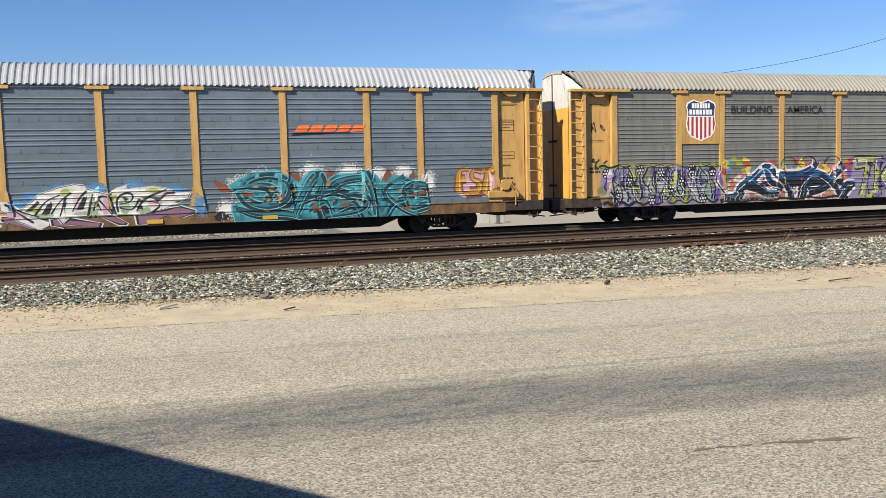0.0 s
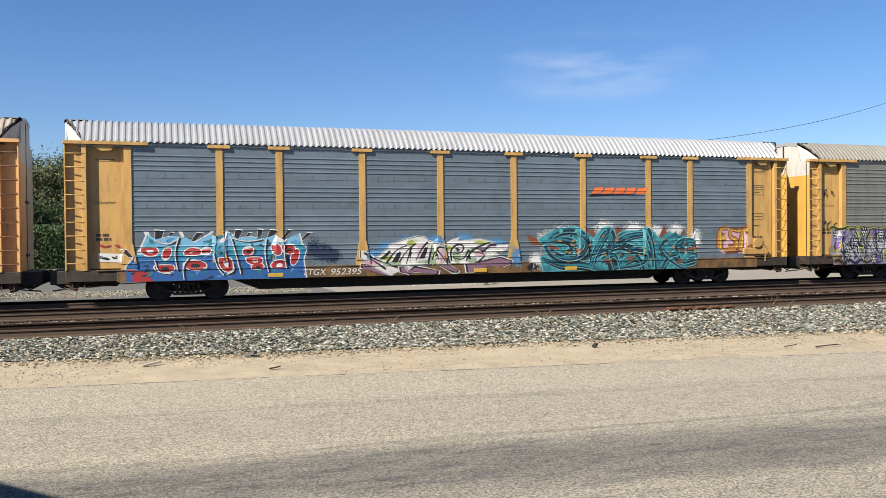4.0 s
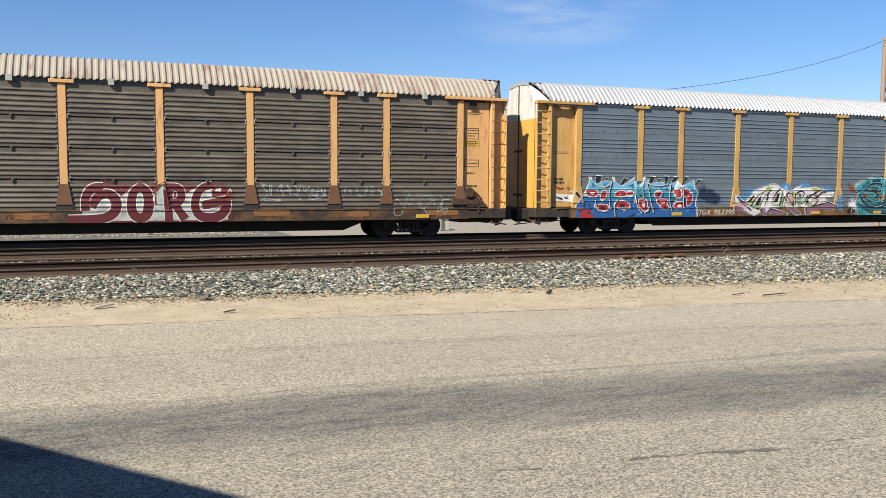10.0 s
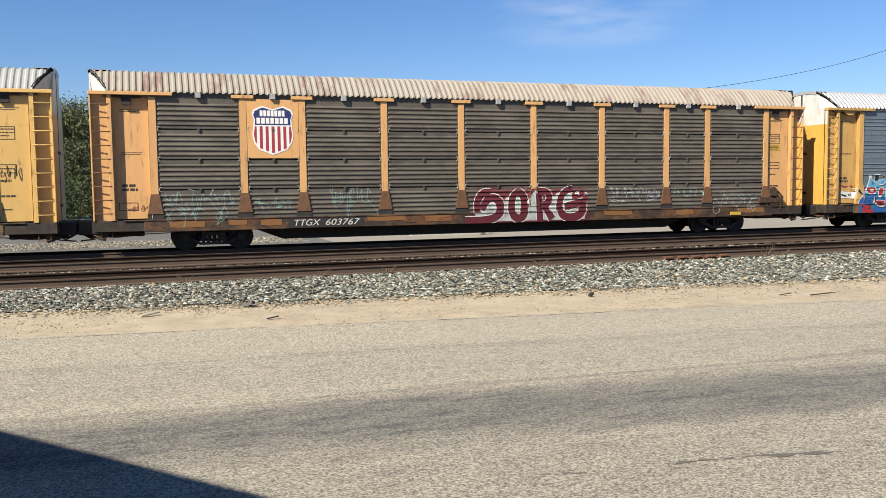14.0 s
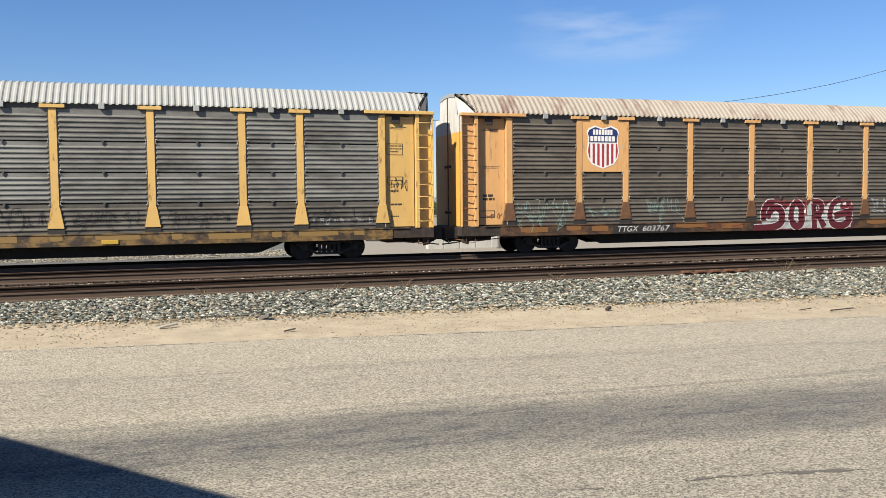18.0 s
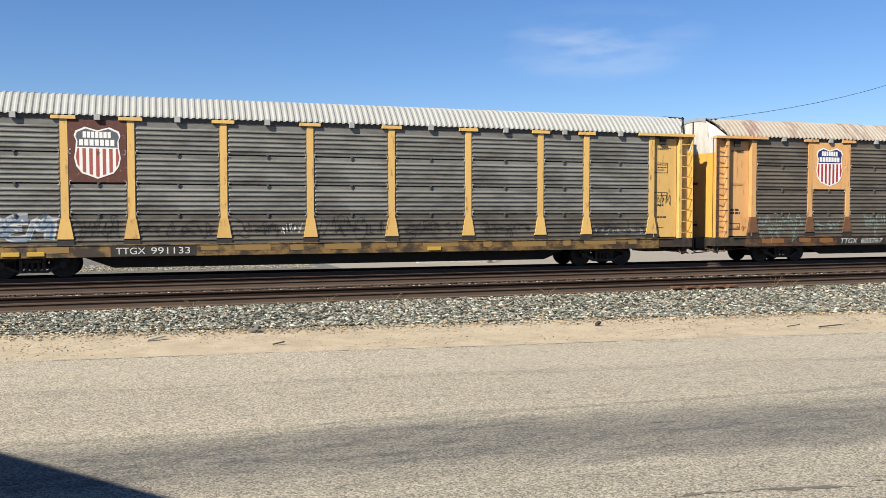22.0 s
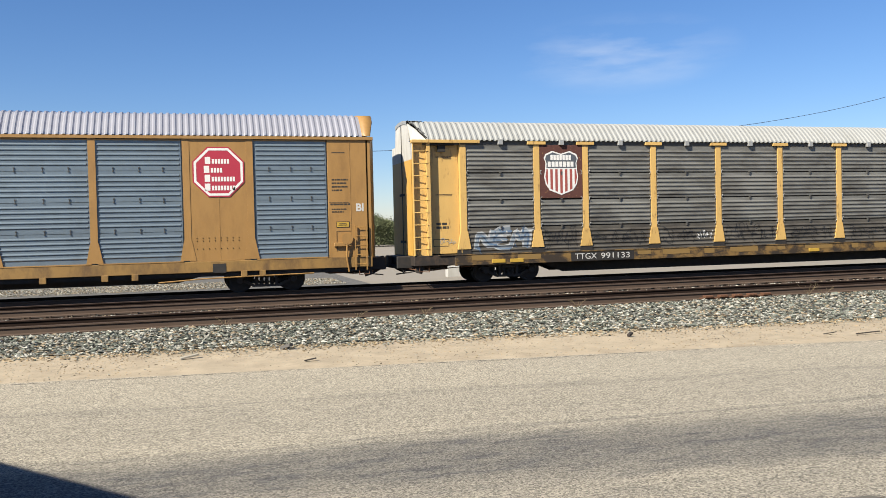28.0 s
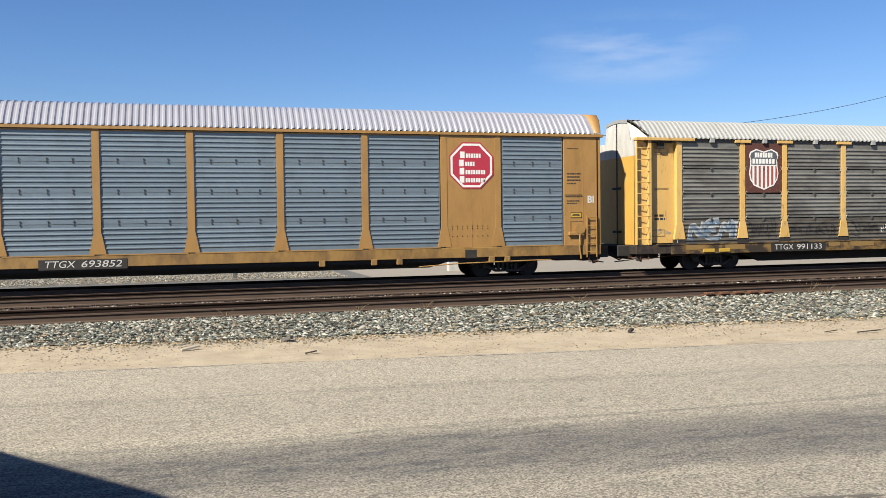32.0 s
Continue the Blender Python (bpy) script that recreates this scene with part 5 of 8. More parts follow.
def octagon(r, cut=0.415):
    return [(r * math.cos(math.pi / 8 + k * math.pi / 4) * 1.0824, r * math.sin(math.pi / 8 + k * math.pi / 4) * 1.0824) for k in range(8)]


def red_sign(car):
    white, red = plain("sign white", (0.83, 0.817, 0.781)), plain("sign red", (0.439, 0.0268, 0.0549))
    s = part("octagon_sign", slab(bmesh.new(), octagon(0.82), -0.006, 0.0), red, car, "red octagonal sign with white border and bars")
    s.location = (8.57, -1.512, 3.92)
    bm = bmesh.new()
    o, i = octagon(0.775), octagon(0.70)
    for k in range(8):
        flat(bm, [o[k], o[(k + 1) % 8], i[(k + 1) % 8], i[k]], -0.010)
    part("border", bm, white, s)
    bm = bmesh.new()
    for row, (x0, n, big) in enumerate(((-0.42, 6, 1), (-0.46, 4, 1), (-0.44, 8, 1), (-0.44, 8, 0))):
        z = 0.36 - 0.29 * row
        flat(bm, [(x0, z - 0.10), (x0 + 0.17, z - 0.10), (x0 + 0.17, z + 0.13), (x0, z + 0.13)], -0.010)
        for k in range(n):
            a = x0 + 0.22 + 0.095 * k
            flat(bm, [(a, z - 0.09), (a + 0.07, z - 0.09), (a + 0.07, z + 0.06), (a, z + 0.06)], -0.010)
    part("emblem_lettering", bm, white, s)


red_sign(car_e)


def logo_panel(car, style, emblem_w=1.36):
    base = {"a": M["yellow_b"], "c": M["yellow_c"], "d": M["old_rust"]}[style]
    bm = bmesh.new()
    box(bm, -8.93, -7.22, -1.50, -1.42, 2.92, 4.86, 0.006)
    part("emblem_panel", bm, base, car, "rust-eaten emblem panel" if style == "d" else "flat yellow emblem panel")
    shield(car, -8.08, 3.90, emblem_w, 1.74, -1.505, style == "d")


for c, st in ((car_a, "a"), (car_c, "c"), (car_d, "d")):
    logo_panel(c, st)
number_board(car_b, -5.35, "TTGX  952395", "b", 2.35, 0.25, False)
number_board(car_c, -6.35, "TTGX  603767", "c", 2.6, 0.25)
number_board(car_d, -6.45, "TTGX  991133", "d", 2.6)
number_board(car_e, -4.3, "TTGX  693852", "e", 2.6, 0.2)
lettering("TTGX 700827", 0.3, plain("slogan pale", (0.24, 0.225, 0.2)), "lettering", car_a, (-5.65, -1.56, 0.74), width=2.5, shear=0.2)
lettering("BUILDING", 0.42, plain("slogan grey", (0.0146, 0.0146, 0.0171)), "lettering", car_a, (-5.7, -1.496, 4.25), width=1.95, bold=0.004)
lettering("AMERICA", 0.42, plain("slogan grey", (0.0146, 0.0146, 0.0171)), "lettering", car_a, (-3.1, -1.496, 4.25), width=1.8, bold=0.004)


# ---- spray paint that follows posts, ribs and sill ----
def side_y(x, z, beads):
    for xp in (*POSTS, -ENDPOST, ENDPOST):
        d = abs(x - xp)
        if 1.14 <= z < 1.785 and d < 0.24 - 0.11 * (z - 1.14) / 0.64 + 0.004:
            return -1.524
        if z >= 1.14 and d < 0.115:
            return -1.511
        if 0.965 <= z < 1.14 and d < 0.255:
            return -1.504
    if abs(x) > ENDPOST + 0.1:
        return (-1.389 if x > 0 else -1.314) if z > 1.0 else -1.505
    if z < 0.925:
        return -1.524
    if z < 0.97:
        return -1.544
    return PANEL_Y - bead(z, beads)


def draped(name, polys, material, car, beads, lift, label=""):
    """Flat shapes (x, z) cut along ribs and posts and laid on the car's side."""
    bm = bmesh.new()
    level = bm.faces.layers.int.new("level")
    for i, p in enumerate(polys):
        try:
            bm.faces.new([bm.verts.new((x, 0, max(z, 0.566))) for x, z in p])[level] = i
        except ValueError:
            pass
    if not bm.verts:
        bm.free()
        return None
    xs, zs = [v.co.x for v in bm.verts], [v.co.z for v in bm.verts]
    x0, x1, z0, z1 = min(xs), max(xs), min(zs), max(zs)
    cuts = [((0, 0, z), (0, 0, 1)) for z in (0.918, 0.925, 0.97, 0.976, 1.134, 1.14, 1.78)]
    for tier in range(4):
        for b in BEADS[beads]:
            for d in RIB[beads][:4]:
                cuts.append(((0, 0, 0.965 + TIER * tier + b * TIER + d), (0, 0, 1)))
    for xp in (*POSTS, -ENDPOST, ENDPOST):
        for d in (-0.262, -0.256, -0.121, -0.115, 0.115, 0.121, 0.256, 0.262):
            cuts.append(((xp + d, 0, 0), (1, 0, 0)))
    for co, no in cuts:
        if (no[2] and z0 < co[2] < z1) or (no[0] and x0 < co[0] < x1):
            bmesh.ops.bisect_plane(bm, geom=bm.verts[:] + bm.edges[:] + bm.faces[:], plane_co=co, plane_no=no, dist=1e-5)
    for v in bm.verts:
        y = min(side_y(v.co.x + dx, v.co.z + dz, beads) for dx, dz in ((0, 0), (0.004, 0), (-0.004, 0), (0, 0.003), (0, -0.003)))
        v.co.y = y - lift - 0.00009 * ((v.link_faces[0][level] if v.link_faces else 0) % 13)
    return tagged(part(name, bm, material, car, label), kind="stuff")


def stroke(pts, w, taper=0.0):
    """A thick broken line as overlapping quads; points (x, z)."""
    out = []
    n = len(pts) - 1
    P = [Vector((x, z)) for x, z in pts]
    side = []
    for i in range(n + 1):
        d0 = (P[i] - P[i - 1]).normalized() if i else (P[1] - P[0]).normalized()
        d1 = (P[i + 1] - P[i]).normalized() if i < n else d0
        m = (d0 + d1)
        m = m.normalized() if m.length > 0.2 else d1
        k = min(1.6, 1 / max(0.4, m.dot(d1)))
        ww = w * k * (1 - taper * i / n)
        side.append(Vector((-m.y, m.x)) * ww / 2)
    for i in range(n):
        a, b = P[i], P[i + 1]
        out.append([tuple(a + side[i]), tuple(a - side[i]), tuple(b - side[i + 1]), tuple(b + side[i + 1])])
    return out


LETTERS = {
    "S": [[(1, .92), (.3, 1), (.02, .78), (.3, .56), (.8, .48), (.98, .25), (.7, .02), (0, .06)]],
    "O": [[(.5, 1), (.1, .8), (.0, .4), (.3, .02), (.75, .04), (1, .4), (.92, .8), (.5, 1)]],
    "R": [[(.05, 0), (.08, 1), (.7, .98), (.95, .75), (.7, .5), (.2, .46)], [(.4, .46), (1, 0)]],
    "E": [[(1, .98), (.3, .95), (.02, .6), (.08, .2), (.4, .02), (1, .05)], [(.1, .5), (.8, .52)]],
    "D": [[(.05, 0), (.0, .95), (.6, 1), (1, .6), (.8, .12), (.05, 0)]],
    "A": [[(0, 0), (.42, 1), (.6, 1), (1, 0)], [(.22, .38), (.82, .36)]],
    "K": [[(.08, 0), (.05, 1)], [(.95, 1), (.15, .45), (1, 0)]],
    "M": [[(0, 0), (.12, 1), (.5, .35), (.85, 1), (1, 0)]],
    "N": [[(0, 0), (.08, 1), (.88, .05), (1, 1)]],
    "V": [[(0, 1), (.5, 0), (1, 1)]],
    "I": [[(.5, 0), (.45, 1)], [(.1, .98), (.9, 1)]],
    "C": [[(1, .85), (.6, 1), (.1, .8), (.0, .35), (.35, .02), (1, .12)]],
    "F": [[(.1, 0), (.05, .95), (1, 1)], [(.1, .52), (.75, .55)]],
    "T": [[(0, .92), (1, 1)], [(.5, .95), (.45, 0)]],
    "G": [[(1, .88), (.5, 1), (.05, .7), (.08, .2), (.5, 0), (.95, .2), (.9, .5), (.55, .48)]],
}


def blob(cx, cz, rx, rz, rnd, n=18, rough=0.14):
    return [(cx + rx * (1 + rnd.uniform(-rough, rough)) * math.cos(2 * math.pi * k / n), cz + rz * (1 + rnd.uniform(-rough, rough)) * math.sin(2 * math.pi * k / n)) for k in range(n)]


def rounded(pts, times=2):
    """Cut the corners of a broken line."""
    for _ in range(times):
        out = [pts[0]]
        for (x0, z0), (x1, z1) in zip(pts, pts[1:]):
            out += [(x0 * .75 + x1 * .25, z0 * .75 + z1 * .25), (x0 * .25 + x1 * .75, z0 * .25 + z1 * .75)]
        pts = out + [pts[-1]]
    return pts


def brush(pts, w, rnd, swing=0.35):
    """A limb whose width swells and narrows along its way."""
    out, n = [], len(pts) - 1
    ph = rnd.uniform(0, 6.28)
    side = []
    for i, (x, z) in enumerate(pts):
        a, b = pts[max(i - 1, 0)], pts[min(i + 1, n)]
        dx, dz = b[0] - a[0], b[1] - a[1]
        L = math.hypot(dx, dz) or 1
        ww = w * (1 + swing * math.sin(ph + 5.0 * i / n)) / 2
        side.append((-dz / L * ww, dx / L * ww))
    for i in range(n):
        (x0, z0), (x1, z1), s0, s1 = pts[i], pts[i + 1], side[i], side[i + 1]
        out.append([(x0 + s0[0], z0 + s0[1]), (x0 - s0[0], z0 - s0[1]), (x1 - s1[0], z1 - s1[1]), (x1 + s1[0], z1 + s1[1])])
    return out


def mural(car, beads, word, x0, x1, z0, z1, width, colours, seed, spikes=6, cloud=None, slant=0.12, shine=True, dots=0, facets=0, halo=None, rim=0.11):
    """A sprayed piece: cloud, halo, outline, fill, facets and highlights, in that order."""
    rnd = random.Random(seed)
    n = len(word)
    step = (x1 - x0) / n
    lines = []
    for i, ch in enumerate(word):
        lw, lh = step * rnd.uniform(0.92, 1.08), (z1 - z0) * rnd.uniform(0.78, 0.95)
        ox, oz = x0 + step * i + rnd.uniform(-0.08, 0.04) * step, z0 + (z1 - z0) * rnd.uniform(0.03, 0.12)
        sl = slant * rnd.uniform(-0.4, 1.6)
        for ln in LETTERS[ch]:
            lines.append(rounded([(ox + lw * px + sl * pz * lh, oz + lh * pz) for px, pz in ln], 2))
    # connecting arms and arrow heads make the letters run into one another
    arms, heads = [], []
    for _ in range(spikes):
        ln = rnd.choice(lines)
        px, pz = rnd.choice((ln[0], ln[-1]))
        a = rnd.uniform(0.3, 2.8) if pz > (z0 + z1) / 2 else rnd.choice((rnd.uniform(-0.5, 0.2), rnd.uniform(2.9, 3.6)))
        L = rnd.uniform(0.3, 0.6)
        qx, qz = px + math.cos(a) * L, max(z0, min(z1 + 0.25, pz + math.sin(a) * L * 0.8))
        arms.append(rounded([(px, pz), ((px + qx) / 2 + rnd.uniform(-.1, .1), (pz + qz) / 2 + rnd.uniform(-.05, .1)), (qx, qz)], 1))
        dx, dz = math.cos(a), math.sin(a)
        heads.append([(qx - dz * 0.17, qz + dx * 0.17), (qx + dz * 0.17, qz - dx * 0.17), (qx + dx * 0.3, qz + dz * 0.3)])
    fill_c, line_c, second_c, light_c = colours
    state = rnd.random()

    def limbs(w, dx=0.0, dz=0.0, swing=0.35):
        r = random.Random(int(state * 1e6))
        out = [q for ln in lines for q in brush([(x + dx, z + dz) for x, z in ln], w, r, swing)]
        return out + [q for ln in arms for q in brush([(x + dx, z + dz) for x, z in ln], w * 0.6, r, swing)]

    if cloud:
        soft = [blob(x0 + (x1 - x0) * (k + 0.5) / 9 + rnd.uniform(-.1, .1), z0 + (z1 - z0) * rnd.uniform(0.5, 0.75), (x1 - x0) / 11, (z1 - z0) * rnd.uniform(0.36, 0.52), rnd, 26, 0.07) for k in range(9)]
        draped("mural_cloud", soft, cloud, car, beads, 0.0035, "sprayed background cloud")
    if halo:
        draped("mural_halo", limbs(width + rim + 0.13) + [[(x, z) for x, z in t] for t in heads], halo, car, beads, 0.0048)
    draped("mural_outline", limbs(width + rim) + heads, line_c, car, beads, 0.0062, "sprayed letter outline")
    draped("mural_fill", limbs(width), fill_c, car, beads, 0.0085, "sprayed letter fill")
    draped("mural_shade", limbs(width * 0.22, width * 0.24, -width * 0.2, 0.7), second_c, car, beads, 0.0105)
    if facets:
        tri = []
        for _ in range(facets):
            x, z = rnd.choice(rnd.choice(lines))
            a = rnd.uniform(0, 6.28)
            x, z = x + rnd.uniform(-.12, .12), z + rnd.uniform(-.1, .1)
            L, w = rnd.uniform(0.12, 0.34), rnd.uniform(0.03, 0.08)
            tri.append([(x - math.sin(a) * w, z + math.cos(a) * w), (x + math.sin(a) * w, z - math.cos(a) * w), (x + math.cos(a) * L, z + math.sin(a) * L)])
        draped("mural_facet", tri[::2], line_c, car, beads, 0.0122)
        draped("mural_facet", tri[1::2], second_c, car, beads, 0.0136)
    if shine:
        draped("mural_highlight", limbs(width * 0.10, -width * 0.28, width * 0.22, 0.8), light_c, car, beads, 0.0150)
    if dots:
        draped("mural_dot", [blob(rnd.uniform(x0, x1), rnd.uniform(z0 + 0.1, z1 - 0.2), 0.05, 0.06, rnd, 8) for _ in range(dots)], light_c, car, beads, 0.0165)
    return lines


def blend(name, one, two, three):
    """Spray paint that fades between three colours in soft patches."""
    m = paint(name, one, 0.55, 0, 0.08, 3.0, rnd=0.0)
    n, l = m.node_tree.nodes, m.node_tree.links
    tc, ns, rp = n.new("ShaderNodeTexCoord"), n.new("ShaderNodeTexNoise"), n.new("ShaderNodeValToRGB")
    ns.inputs["Scale"].default_value, ns.inputs["Detail"].default_value = 2.6, 3.0
    l.new(tc.outputs["Object"], ns.inputs["Vector"])
    l.new(ns.outputs["Fac"], rp.inputs["Fac"])
    cr = rp.color_ramp
    cr.elements[0].position, cr.elements[1].position = 0.38, 0.66
    cr.elements[0].color, cr.elements[1].color = (*[k * 0.82 for k in one], 1), (*[k * 0.82 for k in three], 1)
    e = cr.elements.new(0.52)
    e.color = (*[k * 0.82 for k in two], 1)
    l.new(rp.outputs["Color"], n["Principled BSDF"].inputs["Base Color"])
    return m


def graded(name, low, mid, high, z0, z1):
    """Spray paint that fades from colour to colour with height on the car."""
    m = blend(name, low, mid, high)
    n, l = m.node_tree.nodes, m.node_tree.links
    ns = next(k for k in n if k.type == "TEX_NOISE" and k.inputs["Scale"].default_value < 2.65 and k.inputs["Scale"].default_value > 2.55)
    rp = next(k for k in n if k.type == "VALTORGB")
    tc, xyz, mr, ad = n.new("ShaderNodeTexCoord"), n.new("ShaderNodeSeparateXYZ"), n.new("ShaderNodeMapRange"), n.new("ShaderNodeMath")
    mr.inputs["From Min"].default_value, mr.inputs["From Max"].default_value = z0, z1
    mr.inputs["To Min"].default_value, mr.inputs["To Max"].default_value = -0.1, 0.6
    ad.operation = "MULTIPLY_ADD"
    ad.inputs[1].default_value = 0.5
    l.new(tc.outputs["Object"], xyz.inputs["Vector"])
    l.new(xyz.outputs["Z"], mr.inputs["Value"])
    l.new(ns.outputs["Fac"], ad.inputs[0])
    l.new(mr.outputs["Result"], ad.inputs[2])
    l.new(ad.outputs["Value"], rp.inputs["Fac"])
    return m


def grown(poly, k):
    """The outline pushed outwards by k."""
    cx, cz = sum(p[0] for p in poly) / len(poly), sum(p[1] for p in poly) / len(poly)
    out = []
    for x, z in poly:
        L = math.hypot(x - cx, z - cz) or 1
        out.append((x + (x - cx) / L * k, z + (z - cz) / L * k))
    return out


def limbs_of(lines, w, seed=1, swing=0.12):
    r = random.Random(seed)
    return [q for ln in lines for q in brush(rounded(ln, 2), w, r, swing)]


def mist(name, car, beads, clouds, material, lift, seed, label=""):
    """Sprayed paint with a dusty rim: a core and a scatter of specks round it."""
    rnd = random.Random(seed)
    polys = []
    for x, z, rx, rz in clouds:
        polys.append(blob(x, z, rx * 0.5, rz * 0.5, rnd, 34, 0.12))
        for _ in range(420):
            t, k, r = rnd.uniform(0, 6.28), 0.42 + abs(rnd.gauss(0, 0.30)), rnd.uniform(0.008, 0.022)
            polys.append(blob(x + rx * k * math.cos(t), z + rz * k * math.sin(t), r, r, rnd, 5, 0.3))
    return draped(name, polys, material, car, beads, lift, label)


def red_piece(car):
    """Fat maroon letters edged in white over a pale fill, in a red haze."""
    beads, rnd = "five", random.Random(2)
    haze = plain("spray red haze", (0.159, 0.0171, 0.0195))
    mist("mural_haze", car, beads, [(-0.6 + 0.5 * k, 1.45 + 0.06 * (k % 2), 0.42, 0.40) for k in range(9)], haze, 0.0035, 3, "dull red sprayed haze")
    maroon = plain("spray dark maroon", (0.104, 0.0122, 0.0171))
    draped("mural_base", [[(-1.35, 0.57), (3.65, 0.57), (3.75, 0.93), (-1.0, 0.93)]], maroon, car, beads, 0.0045)
    pale = blend("spray chalk with mint", (0.268, 0.268, 0.256), (0.403, 0.415, 0.39), (0.207, 0.317, 0.268))
    draped("mural_base", [[(-0.95, 0.62), (3.55, 0.62), (3.5, 1.30), (3.05, 1.35), (3.0, 1.75), (2.4, 1.62), (1.9, 1.2), (1.5, 1.75), (1.1, 1.3), (0.6, 1.7), (0.2, 1.35), (-0.2, 1.6), (-0.8, 1.6)]], pale, car, beads, 0.0055, "chalky letter ground")
    letters = [[(-0.28, 1.66), (-0.62, 1.66), (-0.82, 1.35), (-0.80, 0.95)], [(-0.62, 1.05), (-0.45, 1.42), (-0.08, 1.50), (0.13, 1.22), (0.05, 0.85), (-0.35, 0.67), (-1.3, 0.68)],
               [(0.82, 1.70), (0.60, 1.55), (0.53, 1.15), (0.58, 0.82), (0.80, 0.68), (1.02, 0.80), (1.08, 1.2), (1.03, 1.55), (0.82, 1.70)],
               [(1.66, 1.62), (1.66, 1.1), (1.68, 0.62)], [(1.62, 1.68), (2.02, 1.70), (2.10, 1.40), (1.98, 1.2), (1.72, 1.16)], [(1.86, 1.14), (2.18, 0.66)],
               [(3.05, 1.76), (2.72, 1.70), (2.50, 1.35), (2.50, 0.92), (2.72, 0.70), (3.22, 0.70), (3.48, 0.95), (3.50, 1.28)], [(2.72, 1.10), (3.02, 1.16)], [(3.02, 1.16), (3.52, 1.30)]]
    draped("mural_outline", limbs_of(letters, 0.335), SP["white"], car, beads, 0.0075, "white sprayed letter edge")
    draped("mural_fill", limbs_of(letters, 0.28), maroon, car, beads, 0.0095, "fat maroon letters")
    scribble(car, beads, 3.15, 3.75, 1.45, 1.72, SP["white"], 43, 0.025, 12)


def blue_piece(car):
    """One blue mass of joined letters with red, white-rimmed eyes and black spikes."""
    beads, rnd = "four", random.Random(4)
    body = [(-11.95, 0.57), (-11.95, 1.05), (-11.5, 1.62), (-11.3, 2.08), (-11.05, 1.92), (-10.55, 2.02), (-10.1, 1.96), (-9.85, 1.80), (-9.35, 2.08), (-9.0, 1.85), (-8.85, 2.16), (-8.5, 1.92), (-8.1, 1.98), (-7.65, 1.90), (-7.3, 2.02), (-7.0, 1.84), (-6.45, 2.08), (-6.38, 1.72), (-6.2, 1.58), (-6.32, 1.2), (-6.25, 0.57)]
    for x, dx, h, w in ((-11.25, -.1, .3, .07), (-11.0, .05, .36, .13), (-10.75, .2, .26, .05), (-10.15, -.15, .3, .06), (-9.9, .2, .24, .1), (-9.6, .3, .28, .05), (-8.8, -.1, .26, .06), (-8.55, .1, .36, .11), (-8.3, .22, .22, .05), (-7.8, .05, .38, .08), (-7.5, .2, .34, .12), (-7.05, .28, .34, .06), (-6.35, .25, .2, .08), (-11.8, -.25, .2, .1)):
        z = 1.95 if x > -11.7 else 1.45
        h *= 0.66
        q = [(x - w * .6, z - .1), (x + w * .6, z - .1), (x + dx + w * 1.2, z + h), (x + dx - w * 0.9, z + h * 1.1)]
        draped("mural_spike", [grown(q, 0.03)], SP["white"], car, beads, 0.0040)
        draped("mural_spike", [q], SP["black"], car, beads, 0.0048)
    draped("mural_outline", [[(x, max(z, 0.568)) for x, z in grown(body, 0.05)]], SP["white"], car, beads, 0.0056, "white sprayed edge")
    sea = graded("spray blue to sky", (0.018, 0.085, 0.26), (0.022, 0.20, 0.27), (0.15, 0.34, 0.50), 0.7, 2.25)
    draped("mural_fill", [body], sea, car, beads, 0.0068, "blue and teal sprayed letters")
    draped("mural_base", [[(-11.98, 0.57), (-11.15, 0.57), (-11.3, 0.86), (-11.9, 0.98)]], SP["red"], car, beads, 0.0082)
    eyes = ((-11.25, 1.55, .26, .17), (-10.72, 1.46, .13, .2), (-10.8, 1.0, .31, .15), (-9.92, 1.48, .27, .15), (-9.85, 1.06, .36, .16), (-9.5, 1.5, .15, .14), (-8.88, 1.12, .22, .3), (-8.15, 1.5, .17, .14), (-7.95, 1.2, .27, .16), (-7.85, .97, .2, .12), (-7.22, 1.55, .16, .2), (-7.15, 1.02, .25, .17), (-6.82, 1.58, .22, .2), (-6.6, 1.28, .13, .27))
    rims, reds, cores = [], [], []
    for i, (x, z, rx, rz) in enumerate(eyes):
        sl = 0.25 * (1 if i % 2 else -1)
        q = [(x + rx * math.cos(t * math.pi / 6) + sl * rz * math.sin(t * math.pi / 6), z + rz * math.sin(t * math.pi / 6) * (1 if math.sin(t) > -2 else 1)) for t in range(12)]
        if i % 3 != 1:
            q = [(px, max(pz, z - rz * 0.55) if i % 2 else min(pz, z + rz * 0.55)) for px, pz in q]
        rims.append(grown(q, 0.035))
        reds.append(q)
        if rx > 0.16:
            cores.append([(x + (px - x) * 0.42 + 0.02, z + (pz - z) * 0.45 - 0.02) for px, pz in q])
    shards(car, beads, body, 90, [SP["sky"], SP["deep"], SP["teal"]], 21, (0.12, 0.4))
    draped("mural_rim", rims, SP["white"], car, beads, 0.0128)
    draped("mural_eye", reds, SP["red"], car, beads, 0.0140, "red sprayed letter hollow")
    draped("mural_core", cores[::2], SP["white"], car, beads, 0.0152)
    draped("mural_core", cores[1::2], SP["black"], car, beads, 0.0152)
